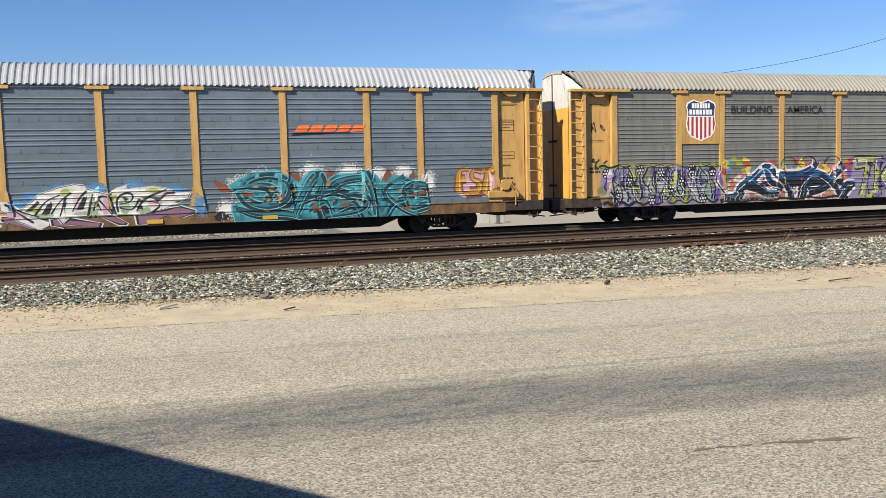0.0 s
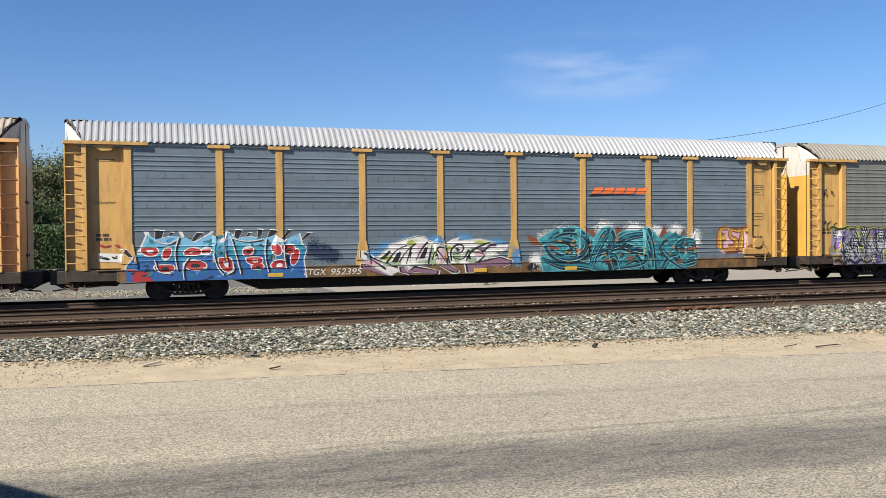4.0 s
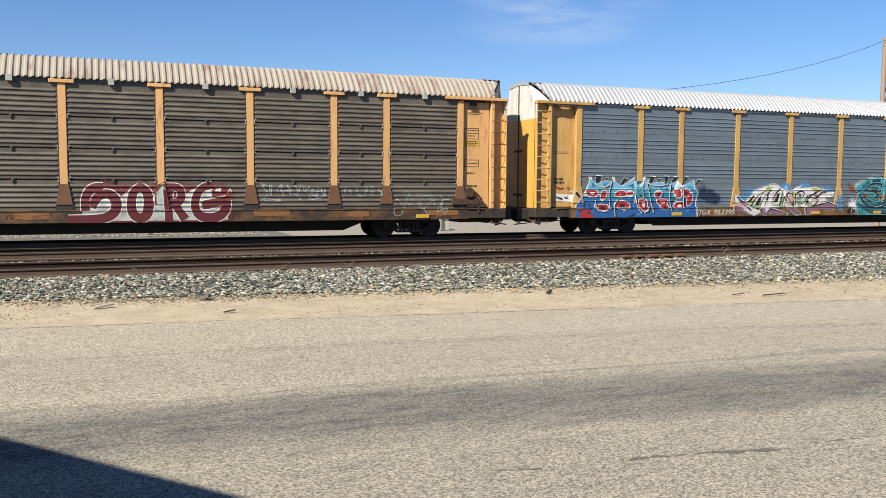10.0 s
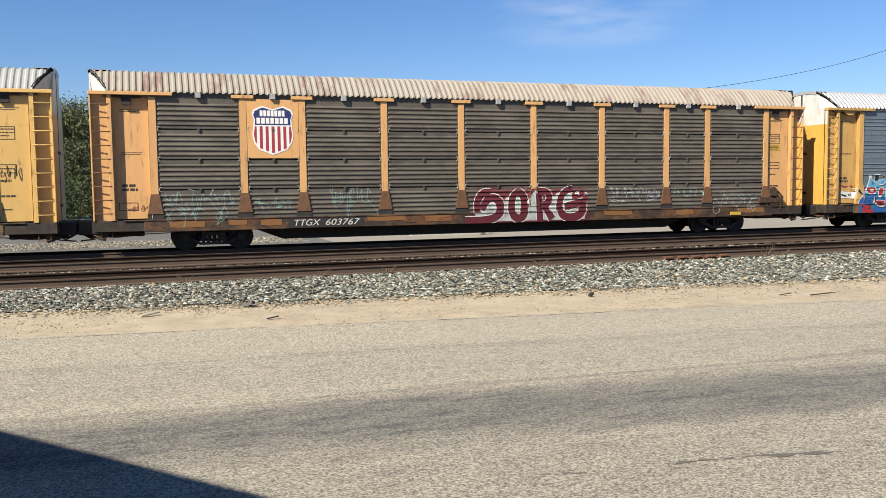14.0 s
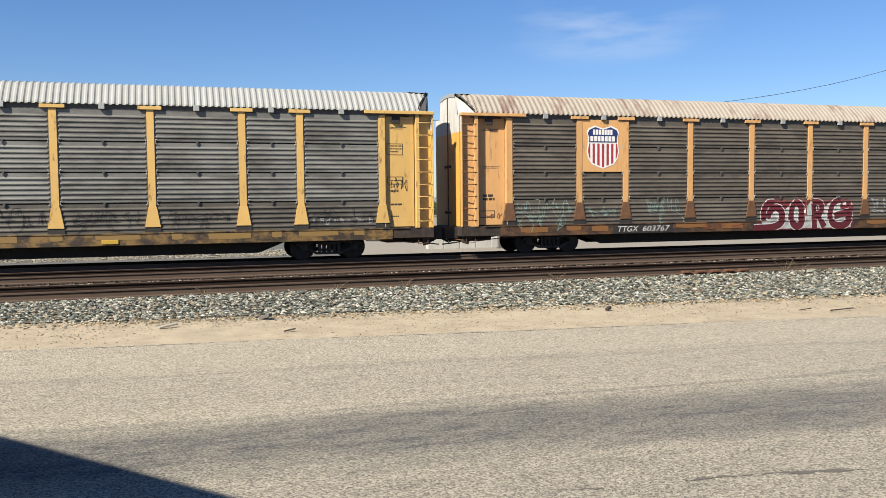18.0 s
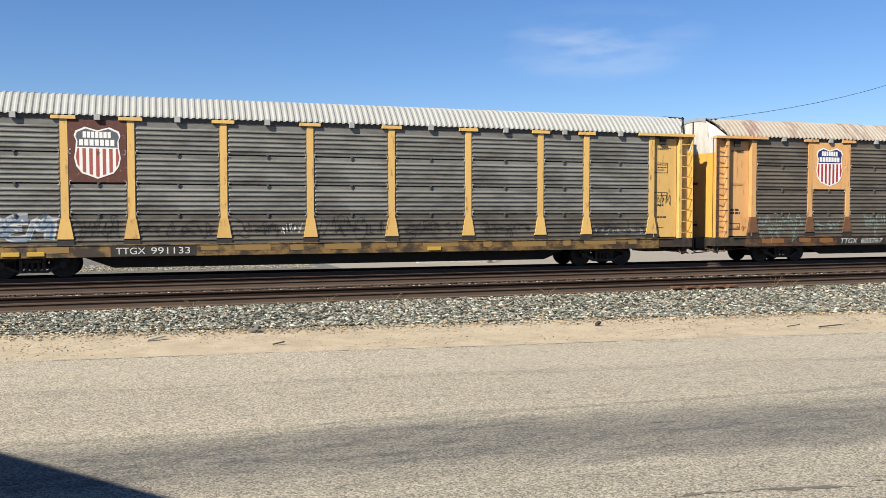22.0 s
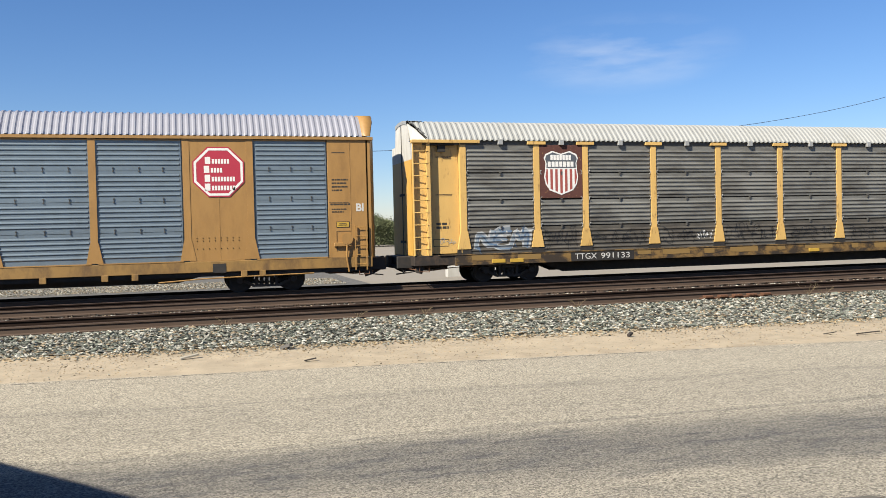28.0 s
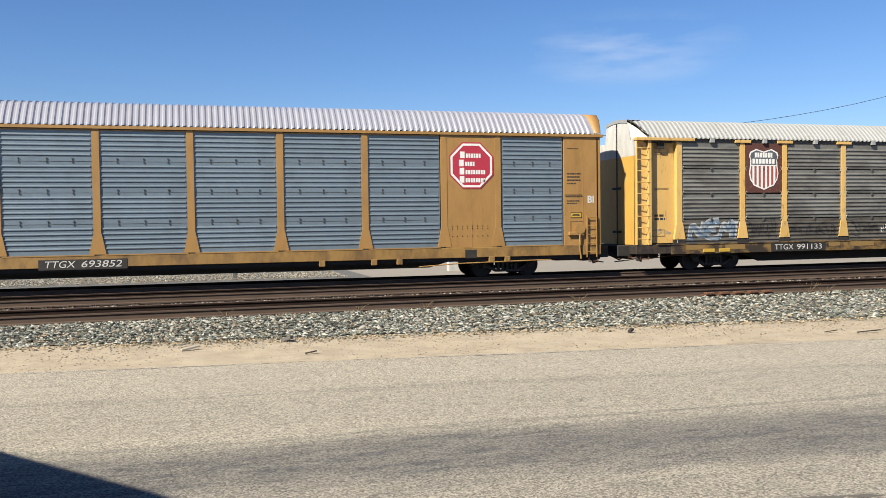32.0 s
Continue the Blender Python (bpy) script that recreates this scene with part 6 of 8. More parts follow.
    edges = [[(-10.35, 1.98), (-10.5, 1.5), (-10.4, 0.9)], [(-10.2, 0.6), (-10.25, 1.0), (-10.05, 1.3)], [(-9.2, 2.0), (-9.3, 1.5), (-9.15, 0.95), (-8.95, 0.72)], [(-8.7, 1.95), (-8.55, 1.4), (-8.4, 0.75)], [(-8.65, 1.1), (-8.6, 0.85), (-8.85, 0.74)], [(-7.55, 1.9), (-7.62, 1.4), (-7.5, 0.8)], [(-6.95, 1.85), (-6.98, 1.4), (-6.9, 0.9)], [(-11.1, 1.9), (-10.7, 1.72), (-10.4, 1.9)], [(-8.75, 1.95), (-8.2, 1.8), (-7.7, 1.88)], [(-11.1, 1.25), (-11.0, 0.85), (-10.6, 0.8)]]
    draped("mural_line", limbs_of([[(x + 0.05, z - 0.02) for x, z in ln] for ln in edges], 0.05, 3), SP["black"], car, beads, 0.0164)
    draped("mural_line", limbs_of(edges, 0.032, 3), SP["white"], car, beads, 0.0178)


def shards(car, beads, body, n, mats, seed, size=(0.14, 0.5), turn=(0.9, 2.1, 0.35, 2.6)):
    """Overlapping pointed slivers inside an outline."""
    rnd = random.Random(seed)
    x0, x1 = min(p[0] for p in body), max(p[0] for p in body)
    z0, z1 = min(p[1] for p in body), max(p[1] for p in body)

    def inside(x, z):
        hit = False
        for (xa, za), (xb, zb) in zip(body, body[1:] + body[:1]):
            if (za > z) != (zb > z) and x < xa + (z - za) / (zb - za) * (xb - xa):
                hit = not hit
        return hit

    sets = [[] for _ in mats]
    k = 0
    while k < n:
        x, z = rnd.uniform(x0, x1), rnd.uniform(z0, z1)
        if not inside(x, z):
            continue
        a, L, w = rnd.choice(turn) + rnd.uniform(-.3, .3), rnd.uniform(*size), rnd.uniform(0.03, 0.10)
        tip = (x + math.cos(a) * L, z + math.sin(a) * L)
        if not inside(*tip):
            tip = (x - math.cos(a) * L, z - math.sin(a) * L)
            if not inside(*tip):
                continue
        bend = rnd.uniform(-0.08, 0.08)
        mx, mz = (x + tip[0]) / 2 - math.sin(a) * bend, (z + tip[1]) / 2 + math.cos(a) * bend
        sets[k % len(mats)].append([(x, z), (mx + math.sin(a) * w, mz - math.cos(a) * w), tip, (mx - math.sin(a) * w * 0.3, mz + math.cos(a) * w * 0.3)])
        k += 1
    for i, (m, s) in enumerate(zip(mats, sets)):
        draped("mural_shard", s, m, car, beads, 0.0085 + 0.0014 * i)


def pale_piece(car):
    """Pale arrow-ended letters with black lines over plum drop shades."""
    beads, rnd = "four", random.Random(12)
    mist("mural_cloud", car, beads, ((-3.35, 1.55, .42, .28), (-2.6, 1.78, .4, .22), (-1.6, 1.78, .4, .22), (-0.5, 1.85, .4, .2), (0.75, 1.65, .42, .24), (1.55, 1.15, .3, .4), (-3.9, 1.3, .3, .2)), SP["sky"], 0.0035, 6, "blue sprayed cloud")
    drops = [[(-4.33, 1.01), (-3.99, 0.99), (-3.22, 0.57), (-3.49, 0.57), (-4.33, 0.86)], [(-2.97, 0.87), (-2.72, 0.90), (-2.61, 0.73), (-2.41, 0.90), (-1.47, 0.70), (-1.52, 0.57), (-1.88, 0.62), (-2.49, 0.68), (-2.56, 0.57), (-2.66, 0.62), (-2.94, 0.68)], [(-1.55, 0.92), (-1.16, 0.95), (-0.72, 0.67), (-0.77, 0.61), (-0.99, 0.62)], [(-0.49, 0.91), (0.39, 1.08), (0.92, 1.16), (1.37, 1.01), (1.34, 0.90), (0.95, 0.79), (0.39, 0.88), (-0.11, 0.61), (-0.44, 0.61)], [(0.37, 1.09), (1.23, 1.59), (1.14, 1.43), (0.84, 1.27)]]
    body = [(-4.33, 1.46), (-4.08, 1.45), (-3.77, 1.18), (-3.41, 1.46), (-3.24, 1.65), (-2.66, 1.84), (-2.22, 1.92), (-1.94, 1.88), (-1.86, 1.76), (-1.30, 1.59), (-1.05, 1.78), (-0.66, 1.90), (-0.77, 1.75), (0.06, 1.83), (0.51, 1.74), (0.76, 1.60), (1.23, 1.61), (1.14, 1.43), (0.84, 1.32), (0.39, 1.08), (-0.44, 0.94), (-0.88, 0.97), (-1.16, 0.95), (-1.61, 0.95), (-1.72, 1.09), (-1.88, 0.95), (-2.49, 0.93), (-2.61, 0.73), (-2.72, 0.90), (-3.44, 0.96), (-2.99, 0.79), (-3.02, 0.68), (-3.27, 0.57), (-3.83, 0.85), (-4.33, 1.21)]
    draped("mural_outline", [grown(p, 0.045) for p in drops], SP["white"], car, beads, 0.0042)
    draped("mural_drop", drops, SP["black"], car, beads, 0.0050)
    plum = [grown(p, -0.075) for p in drops]
    draped("mural_drop", plum, SP["plum"], car, beads, 0.0058, "plum sprayed drop shade")
    draped("mural_halo", [[(x, max(z, 0.568)) for x, z in grown(body, 0.055)]], SP["white"], car, beads, 0.0066)
    draped("mural_outline", [[(x, max(z, 0.568)) for x, z in grown(body, 0.03)]], SP["black"], car, beads, 0.0074)
    draped("mural_fill", [body], MIX_ICE, car, beads, 0.0084, "pale sprayed letters with green and pink fades")
    draped("mural_patch", [blob(x, z, rx, rz, rnd, 16, 0.2) for x, z, rx, rz in ((-1.72, 1.22, .16, .3), (-0.78, 1.25, .16, .3), (-3.2, 0.99, .38, .07), (-2.0, 1.02, .3, .06), (-0.2, 1.05, .2, .1))], plain("spray sage", (0.27, 0.34, 0.23)), car, beads, 0.0094)
    draped("mural_patch", [blob(x, z, rx, rz, rnd, 16, 0.2) for x, z, rx, rz in ((-2.5, 1.68, .14, .13), (0.1, 1.66, .24, .1), (-3.4, 1.2, .2, .1), (-1.15, 1.5, .15, .12))], SP["lime"], car, beads, 0.0094)
    draped("mural_patch", [blob(x, z, rx, rz, rnd, 16, 0.2) for x, z, rx, rz in ((-2.2, 1.4, .1, .25), (-1.35, 1.2, .1, .28), (0.15, 1.3, .22, .14), (-3.9, 1.05, .3, .1), (0.5, 1.55, .2, .08))], SP["pink"], car, beads, 0.0100)
    draped("mural_shade", [[(-3.22, 1.03), (-3.01, 1.37), (-2.87, 1.33), (-2.99, 1.04)], [(-2.21, 1.15), (-1.98, 1.56), (-1.88, 1.51), (-2.01, 1.15)], [(-1.56, 1.37), (-1.47, 1.09), (-1.67, 1.17)], [(-0.84, 1.53), (-0.66, 1.44), (-0.77, 1.36)], [(0.09, 1.44), (0.35, 1.44), (0.20, 1.30)], [(-3.66, 1.14), (-3.30, 1.46), (-3.24, 1.40), (-3.49, 1.15)], [(-1.30, 1.22), (-1.13, 1.17), (-1.15, 0.97)], [(-0.44, 1.16), (-0.30, 1.30), (-0.24, 1.08)], [(-2.55, 1.40), (-2.47, 1.40), (-2.56, 1.09)]], SP["black"], car, beads, 0.0112)
    lines = [[(-3.41, 1.00), (-3.08, 1.46), (-2.66, 1.62)], [(-3.08, 1.01), (-2.91, 1.40)], [(-2.94, 1.04), (-2.66, 1.45), (-2.33, 1.68)], [(-2.69, 0.96), (-2.49, 1.57)], [(-2.33, 1.09), (-2.11, 1.51), (-1.88, 1.73)], [(-2.11, 1.17), (-1.88, 1.56)], [(-1.88, 0.95), (-1.72, 1.62)], [(-1.72, 1.09), (-1.55, 1.56), (-1.30, 1.53)]]
    lines += [[(-1.55, 1.45), (-1.16, 0.95)], [(-1.22, 1.56), (-1.05, 0.97)], [(-0.99, 1.03), (-1.05, 1.45), (-0.72, 1.67), (-0.49, 1.55), (-0.61, 1.33), (-0.94, 1.28)], [(-0.94, 1.17), (-0.55, 1.05), (-0.33, 1.44)], [(-0.44, 1.03), (-0.22, 1.44), (0.51, 1.71)], [(-0.33, 1.39), (0.39, 1.27), (0.01, 0.97)], [(0.06, 1.44), (0.28, 1.35), (0.45, 1.60), (0.76, 1.60)], [(-4.22, 1.38), (-3.72, 1.10), (-3.27, 0.96)], [(-3.99, 1.19), (-3.44, 0.79)]]
    draped("mural_line", limbs_of(lines, 0.052, 3, 0.4), SP["black"], car, beads, 0.0124, "black letter lines")


def teal_piece(car):
    """Teal letters of dark limbs edged in aqua, brown thorns and a white mist behind."""
    beads, rnd = "four", random.Random(6)
    body = [(2.61, 0.59), (2.52, 1.09), (2.84, 1.30), (2.45, 1.78), (2.77, 1.96), (3.22, 2.18), (4.06, 2.26), (4.44, 2.02), (4.79, 1.80), (5.15, 2.18), (5.47, 2.25), (5.66, 1.86), (6.04, 2.05), (6.68, 2.08), (7.01, 2.21), (7.15, 1.86), (7.36, 2.12), (7.58, 1.77), (8.09, 2.00), (8.48, 1.93), (8.80, 1.78), (9.28, 1.60), (9.31, 0.97), (9.06, 0.72), (8.48, 0.57), (6.04, 0.57), (4.38, 0.57)]
    mist("mural_mist", car, beads, ((2.75, 1.75, .5, .4), (3.5, 2.02, .6, .34), (5.2, 2.2, .5, .34), (6.5, 2.15, .55, .34), (7.5, 2.05, .5, .3), (2.35, 1.0, .35, .35), (9.3, 1.75, .35, .5), (8.4, 2.1, .4, .3)), SP["white"], 0.0035, 5, "white sprayed mist")
    draped("mural_spike", [[(1.93, 1.97), (2.17, 1.59), (3.32, 1.38), (2.58, 1.74)], [(4.28, 2.29), (4.76, 1.80), (4.79, 2.13), (4.57, 2.11)], [(5.76, 2.26), (5.61, 1.75), (5.99, 2.12)], [(7.87, 2.30), (7.58, 1.76), (7.98, 1.94)], [(8.79, 2.19), (8.47, 1.65), (8.81, 1.90)], [(9.54, 1.43), (8.54, 1.25), (9.22, 1.29)], [(7.01, 2.23), (6.97, 1.80), (7.17, 1.79)]], SP["brown"], car, beads, 0.0048, "rust-brown sprayed thorns")
    draped("mural_outline", [[(x, max(z, 0.568)) for x, z in grown(body, 0.045)]], SP["aqua"], car, beads, 0.0058)
    draped("mural_fill", [body], MIX_TEAL, car, beads, 0.0070, "teal sprayed letters")
    shards(car, beads, body, 150, [SP["deep"], SP["teal"], SP["aqua"], SP["deep"]], 8, (0.12, 0.4))
    lines = [[(2.77, 1.57), (3.03, 1.98), (3.67, 2.14), (4.31, 1.99), (4.54, 1.58), (4.31, 1.13), (3.67, 0.97), (3.03, 1.16), (2.77, 1.57)], [(2.58, 1.64), (3.48, 1.76), (3.99, 1.58), (3.67, 1.26)], [(2.68, 1.01), (3.35, 0.75), (4.25, 0.77), (4.76, 0.62)], [(4.57, 0.69), (4.89, 1.37), (5.40, 2.14), (5.61, 1.76), (5.34, 1.22), (5.53, 0.65)], [(4.63, 1.15), (5.40, 1.38), (6.17, 1.61)], [(7.07, 1.93), (6.30, 1.86), (5.76, 1.59), (6.43, 1.33), (7.20, 1.23), (6.94, 0.75), (5.66, 0.64)]]
    lines += [[(7.02, 2.13), (7.29, 1.59), (7.36, 0.66)], [(8.45, 1.90), (7.55, 1.51), (8.29, 0.82), (8.93, 0.59)], [(9.22, 1.57), (8.74, 1.65), (8.32, 1.34), (9.18, 1.27)], [(8.38, 1.27), (8.51, 0.74), (9.25, 0.91)], [(6.04, 0.86), (6.62, 1.09), (6.81, 0.62)], [(5.15, 0.90), (5.66, 1.20), (5.79, 0.67)], [(7.71, 0.58), (7.97, 1.03), (8.48, 1.14)]]
    draped("mural_outline", limbs_of(lines, 0.30, 5, 0.35), SP["aqua"], car, beads, 0.0142)
    draped("mural_line", limbs_of(lines, 0.245, 5, 0.35), SP["deep"], car, beads, 0.0154, "dark teal letter limbs")
    draped("mural_shade", limbs_of([[(x + 0.08, z - 0.1) for x, z in ln] for ln in lines[::2]] + [[(x - 0.1, z - 0.06) for x, z in ln] for ln in lines[1::2]], 0.085, 6, 0.6), SP["black"], car, beads, 0.0163, "black letter shades")
    draped("mural_facet", [[(2.93, 1.89), (3.48, 2.06), (3.35, 1.77)], [(4.09, 1.93), (4.38, 1.66), (4.12, 1.37)], [(3.16, 1.09), (3.67, 1.18), (3.80, 1.03)], [(4.76, 1.51), (5.05, 1.82), (5.15, 1.56)], [(5.40, 2.04), (5.54, 1.80), (5.34, 1.55)], [(5.98, 1.85), (6.43, 1.96), (6.17, 1.71)], [(6.68, 1.39), (7.20, 1.49), (7.01, 1.21)], [(7.36, 1.45), (7.65, 1.67), (7.58, 1.18)], [(7.97, 1.75), (8.42, 1.88), (8.16, 1.55)], [(8.61, 1.53), (9.12, 1.54), (8.80, 1.35)], [(8.61, 1.00), (9.06, 1.11), (8.80, 0.79)], [(6.04, 1.25), (6.56, 1.13), (6.17, 0.92)]], SP["teal"], car, beads, 0.0166)
    draped("mural_facet", limbs_of([[(x - 0.03, z + 0.05) for x, z in ln] for ln in lines], 0.055, 7, 0.7), SP["teal"], car, beads, 0.0172)
    draped("mural_highlight", limbs_of([[(x + 0.03, z - 0.06) for x, z in ln] for ln in lines], 0.022, 6, 0.4), SP["aqua"], car, beads, 0.0180)
    draped("mural_patch", [[(2.84, 1.60), (3.24, 1.48), (3.29, 1.38), (2.90, 1.43)], [(3.99, 1.38), (4.22, 1.50), (4.24, 1.33), (4.02, 1.18)], [(5.15, 1.00), (5.40, 1.02), (5.38, 0.89), (5.18, 0.86)], [(6.17, 1.05), (6.49, 1.11), (6.43, 0.97), (6.20, 0.93)], [(8.67, 1.36), (9.34, 1.46), (9.31, 1.36), (8.70, 1.23)], [(8.35, 0.85), (8.67, 0.93), (8.61, 0.80), (8.38, 0.75)]], SP["brown"], car, beads, 0.0188)
    draped("mural_dot", [blob(rnd.uniform(2.9, 9.1), rnd.uniform(0.8, 1.95), rnd.uniform(0.04, 0.09), rnd.uniform(0.04, 0.08), rnd, 9, 0.4) for _ in range(26)], plain("spray dull ochre", (0.26, 0.16, 0.06)), car, beads, 0.0196)


def purple_piece(car):
    """A crowded patchwork of violet, grey and lime under curling black lines and spotted bubbles."""
    beads, rnd = "six", random.Random(21)
    x0, x1, z0, z1 = -12.45, -7.25, 0.57, 2.12
    names = ["lilac", "violet", "olive", "violet", "ghost", "violet", "lime", "lilac", "mint", "violet"]
    sets = {k: [] for k in names}
    for k in range(46):
        x = x0 + 0.15 + (x1 - x0 - 0.3) * k / 45
        z = rnd.uniform(z0 + 0.35, z1 - 0.35)
        sets[names[(k * 3 + rnd.randrange(3)) % 10]].append(blob(x, z, rnd.uniform(0.14, 0.32), rnd.uniform(0.28, 0.6), rnd, 14, 0.28))
    draped("mural_base", [[(x0, z0), (x1 + 0.3, z0), (x1 + 0.1, z1 - 0.2)] + [(x1 - 0.3 - (x1 - x0 - 0.4) * k / 9, z1 + (0.06 if k % 2 else -0.06)) for k in range(10)]], SP["lilac"], car, beads, 0.0042, "lilac sprayed base")
    for i, (k, v) in enumerate(sets.items()):
        draped("mural_patch", [[(x, max(z0, min(z1, z))) for x, z in p] for p in v], SP[k], car, beads, 0.0052 + 0.0009 * i)
    edge = [(x0 + (x1 - x0) * k / 26, z1 + 0.07 * math.sin(k * 2.1)) for k in range(27)]
    curls = []
    for k in range(16):
        x = x0 + 0.2 + (x1 - x0 - 0.3) * k / 15
        w = rnd.uniform(0.08, 0.2)
        ph = rnd.uniform(0, 6)
        curls.append([(x + w * math.sin(ph + 1.3 * j) + 0.05 * j, z1 - 0.04 - (z1 - z0 - 0.1) * j / 6 * rnd.uniform(0.85, 1.0)) for j in range(7)])
    for k in range(26):
        cx, cz, r = rnd.uniform(x0 + 0.3, x1 - 0.3), rnd.uniform(z0 + 0.3, z1 - 0.25), rnd.uniform(0.10, 0.24)
        curls.append([(cx + r * math.cos(0.9 * j), cz + 1.2 * r * math.sin(0.9 * j)) for j in range(rnd.choice((5, 7, 8)))])
    draped("mural_outline", limbs_of([edge], 0.11, 4, 0.4), SP["lime"], car, beads, 0.0150)
    draped("mural_highlight", limbs_of([[(x + 0.07, z + 0.02) for x, z in ln] for ln in curls[::2]], 0.06, 5, 0.5), SP["violet"], car, beads, 0.0158)
    draped("mural_highlight", limbs_of([[(x - 0.06, z) for x, z in ln] for ln in curls[1::2]], 0.045, 6, 0.5), SP["ghost"], car, beads, 0.0163)
    foot = [(x0 + 0.05 + (x1 - x0 - 0.1) * k / 30, z0 + 0.13 + 0.09 * math.sin(k * 1.7)) for k in range(31)]
    bars = [[(x0 + 0.5 + 0.62 * k + 0.1 * math.sin(k * 2.3), z1 - 0.15), (x0 + 0.42 + 0.62 * k, 1.5 + 0.15 * math.cos(k * 1.9)), (x0 + 0.56 + 0.62 * k, 1.05), (x0 + 0.4 + 0.62 * k + 0.14 * math.cos(k), z0 + 0.2)] for k in range(8)]
    draped("mural_highlight", limbs_of(bars, 0.13, 5, 0.4), SP["ghost"], car, beads, 0.0165, "white rims")
    draped("mural_line", limbs_of(curls, 0.042, 5, 0.5) + limbs_of([edge], 0.055, 4, 0.5) + limbs_of(bars, 0.07, 5, 0.4) + limbs_of([foot], 0.08, 4, 0.5), SP["black"], car, beads, 0.0168, "curling black lines")
    loops = [[(x + 0.05, z + 0.03) for x, z in ln] for ln in curls[3::4]]
    draped("mural_highlight", limbs_of(loops, 0.022, 5, 0.5), SP["white"], car, beads, 0.0174)
    spots, rings = [], []
    for cx, cz in [(x0 + 0.3 + 0.46 * k, (1.85, 1.15, 1.5, 1.95, 0.8)[k % 5]) for k in range(11)]:
        rings.append(blob(cx, cz, 0.17, 0.2, rnd, 14, 0.12))
        spots += [blob(cx + 0.11 * math.cos(j * 1.05), cz + 0.13 * math.sin(j * 1.05), 0.036, 0.04, rnd, 7, 0.2) for j in range(6)] + [blob(cx, cz, 0.045, 0.05, rnd, 7, 0.2)]
    draped("mural_bubble", rings, SP["black"], car, beads, 0.0180)
    draped("mural_dot", spots, SP["white"], car, beads, 0.0190, "white spots")


def navy_piece(car):
    """Navy peaks edged in white on orange and white, over colour splashes."""
    beads, rnd = "six", random.Random(9)
    for col, n in (("yellow", 16), ("cherry", 16), ("sky", 10), ("lime", 12)):
        draped("mural_splash", [blob(rnd.uniform(-7.1, -0.6), rnd.uniform(1.75, 2.3), 0.16, 0.11, rnd, 9, 0.5) for _ in range(n)], SP[col], car, beads, 0.0034 + 0.0004 * len(col))
    body = [(-7.2, 0.57), (-7.15, 1.2), (-6.2, 1.75), (-5.3, 1.85), (-4.95, 2.3), (-4.5, 1.8), (-3.5, 1.75), (-2.9, 1.7), (-2.5, 2.28), (-2.1, 1.9), (-1.2, 2.15), (-0.9, 1.6), (-0.9, 0.57)]
    draped("mural_base", [body], blend("spray orange on chalk", (0.403, 0.378, 0.366), (0.329, 0.0732, 0.0305), (0.415, 0.403, 0.378)), car, beads, 0.0058, "orange and chalk sprayed ground")
    arcs = [[(-7.0, 0.62), (-6.3, 0.8), (-6.2, 1.2), (-5.5, 1.55), (-4.95, 2.1), (-4.4, 1.55), (-3.9, 1.1), (-3.8, 0.65)], [(-6.0, 1.5), (-5.3, 1.1), (-4.9, 0.85), (-4.4, 0.9)], [(-5.0, 1.95), (-4.8, 1.3), (-4.2, 1.15)], [(-4.4, 1.55), (-3.3, 1.55), (-2.6, 1.9), (-2.5, 2.15)], [(-3.3, 0.65), (-3.1, 1.3), (-2.5, 1.7), (-1.7, 1.3), (-1.3, 0.7)], [(-2.9, 0.9), (-2.1, 1.0), (-1.6, 1.6), (-1.1, 2.0)], [(-1.3, 0.62), (-0.95, 1.1), (-0.5, 1.2)]]
    draped("mural_outline", limbs_of(arcs, 0.52, 4, 0.25), SP["white"], car, beads, 0.0075, "white sprayed edge")
    draped("mural_fill", limbs_of(arcs, 0.36, 4, 0.25), MIX_NAVY, car, beads, 0.0092, "navy sprayed letters")
    lower = [[(x, min(z, 1.32) - 0.04) for x, z in ln] for ln in arcs]
    draped("mural_fill", limbs_of([ln for ln in lower if len(ln) > 2], 0.25, 4, 0.35), SP["black"], car, beads, 0.0100, "black foot of the letters")
    draped("mural_line", limbs_of([[(x + .1, z + .08) for x, z in ln] for ln in arcs], 0.03, 4), SP["sky"], car, beads, 0.0108)
    draped("mural_line", limbs_of([[(x - .12, z - .07) for x, z in ln] for ln in arcs[::2]], 0.03, 4), SP["white"], car, beads, 0.0113)
    draped("mural_line", limbs_of([[(-7.2 + 0.42 * k, 0.66 + 0.05 * math.sin(k * 2.0)) for k in range(16)]], 0.12, 4, 0.4), SP["black"], car, beads, 0.0118)
    loops = [[(cx + 0.42 * math.cos(0.45 * j + 0.2), 1.95 + 0.42 * math.sin(0.45 * j + 0.2)) for j in range(7)] for cx in (-3.9, -2.9, -1.7)]
    draped("mural_line", limbs_of(loops, 0.035, 4, 0.4), SP["black"], car, beads, 0.0123)
    shards(car, beads, body, 40, [SP["white"], SP["cherry"], SP["black"]], 12, (0.15, 0.4))


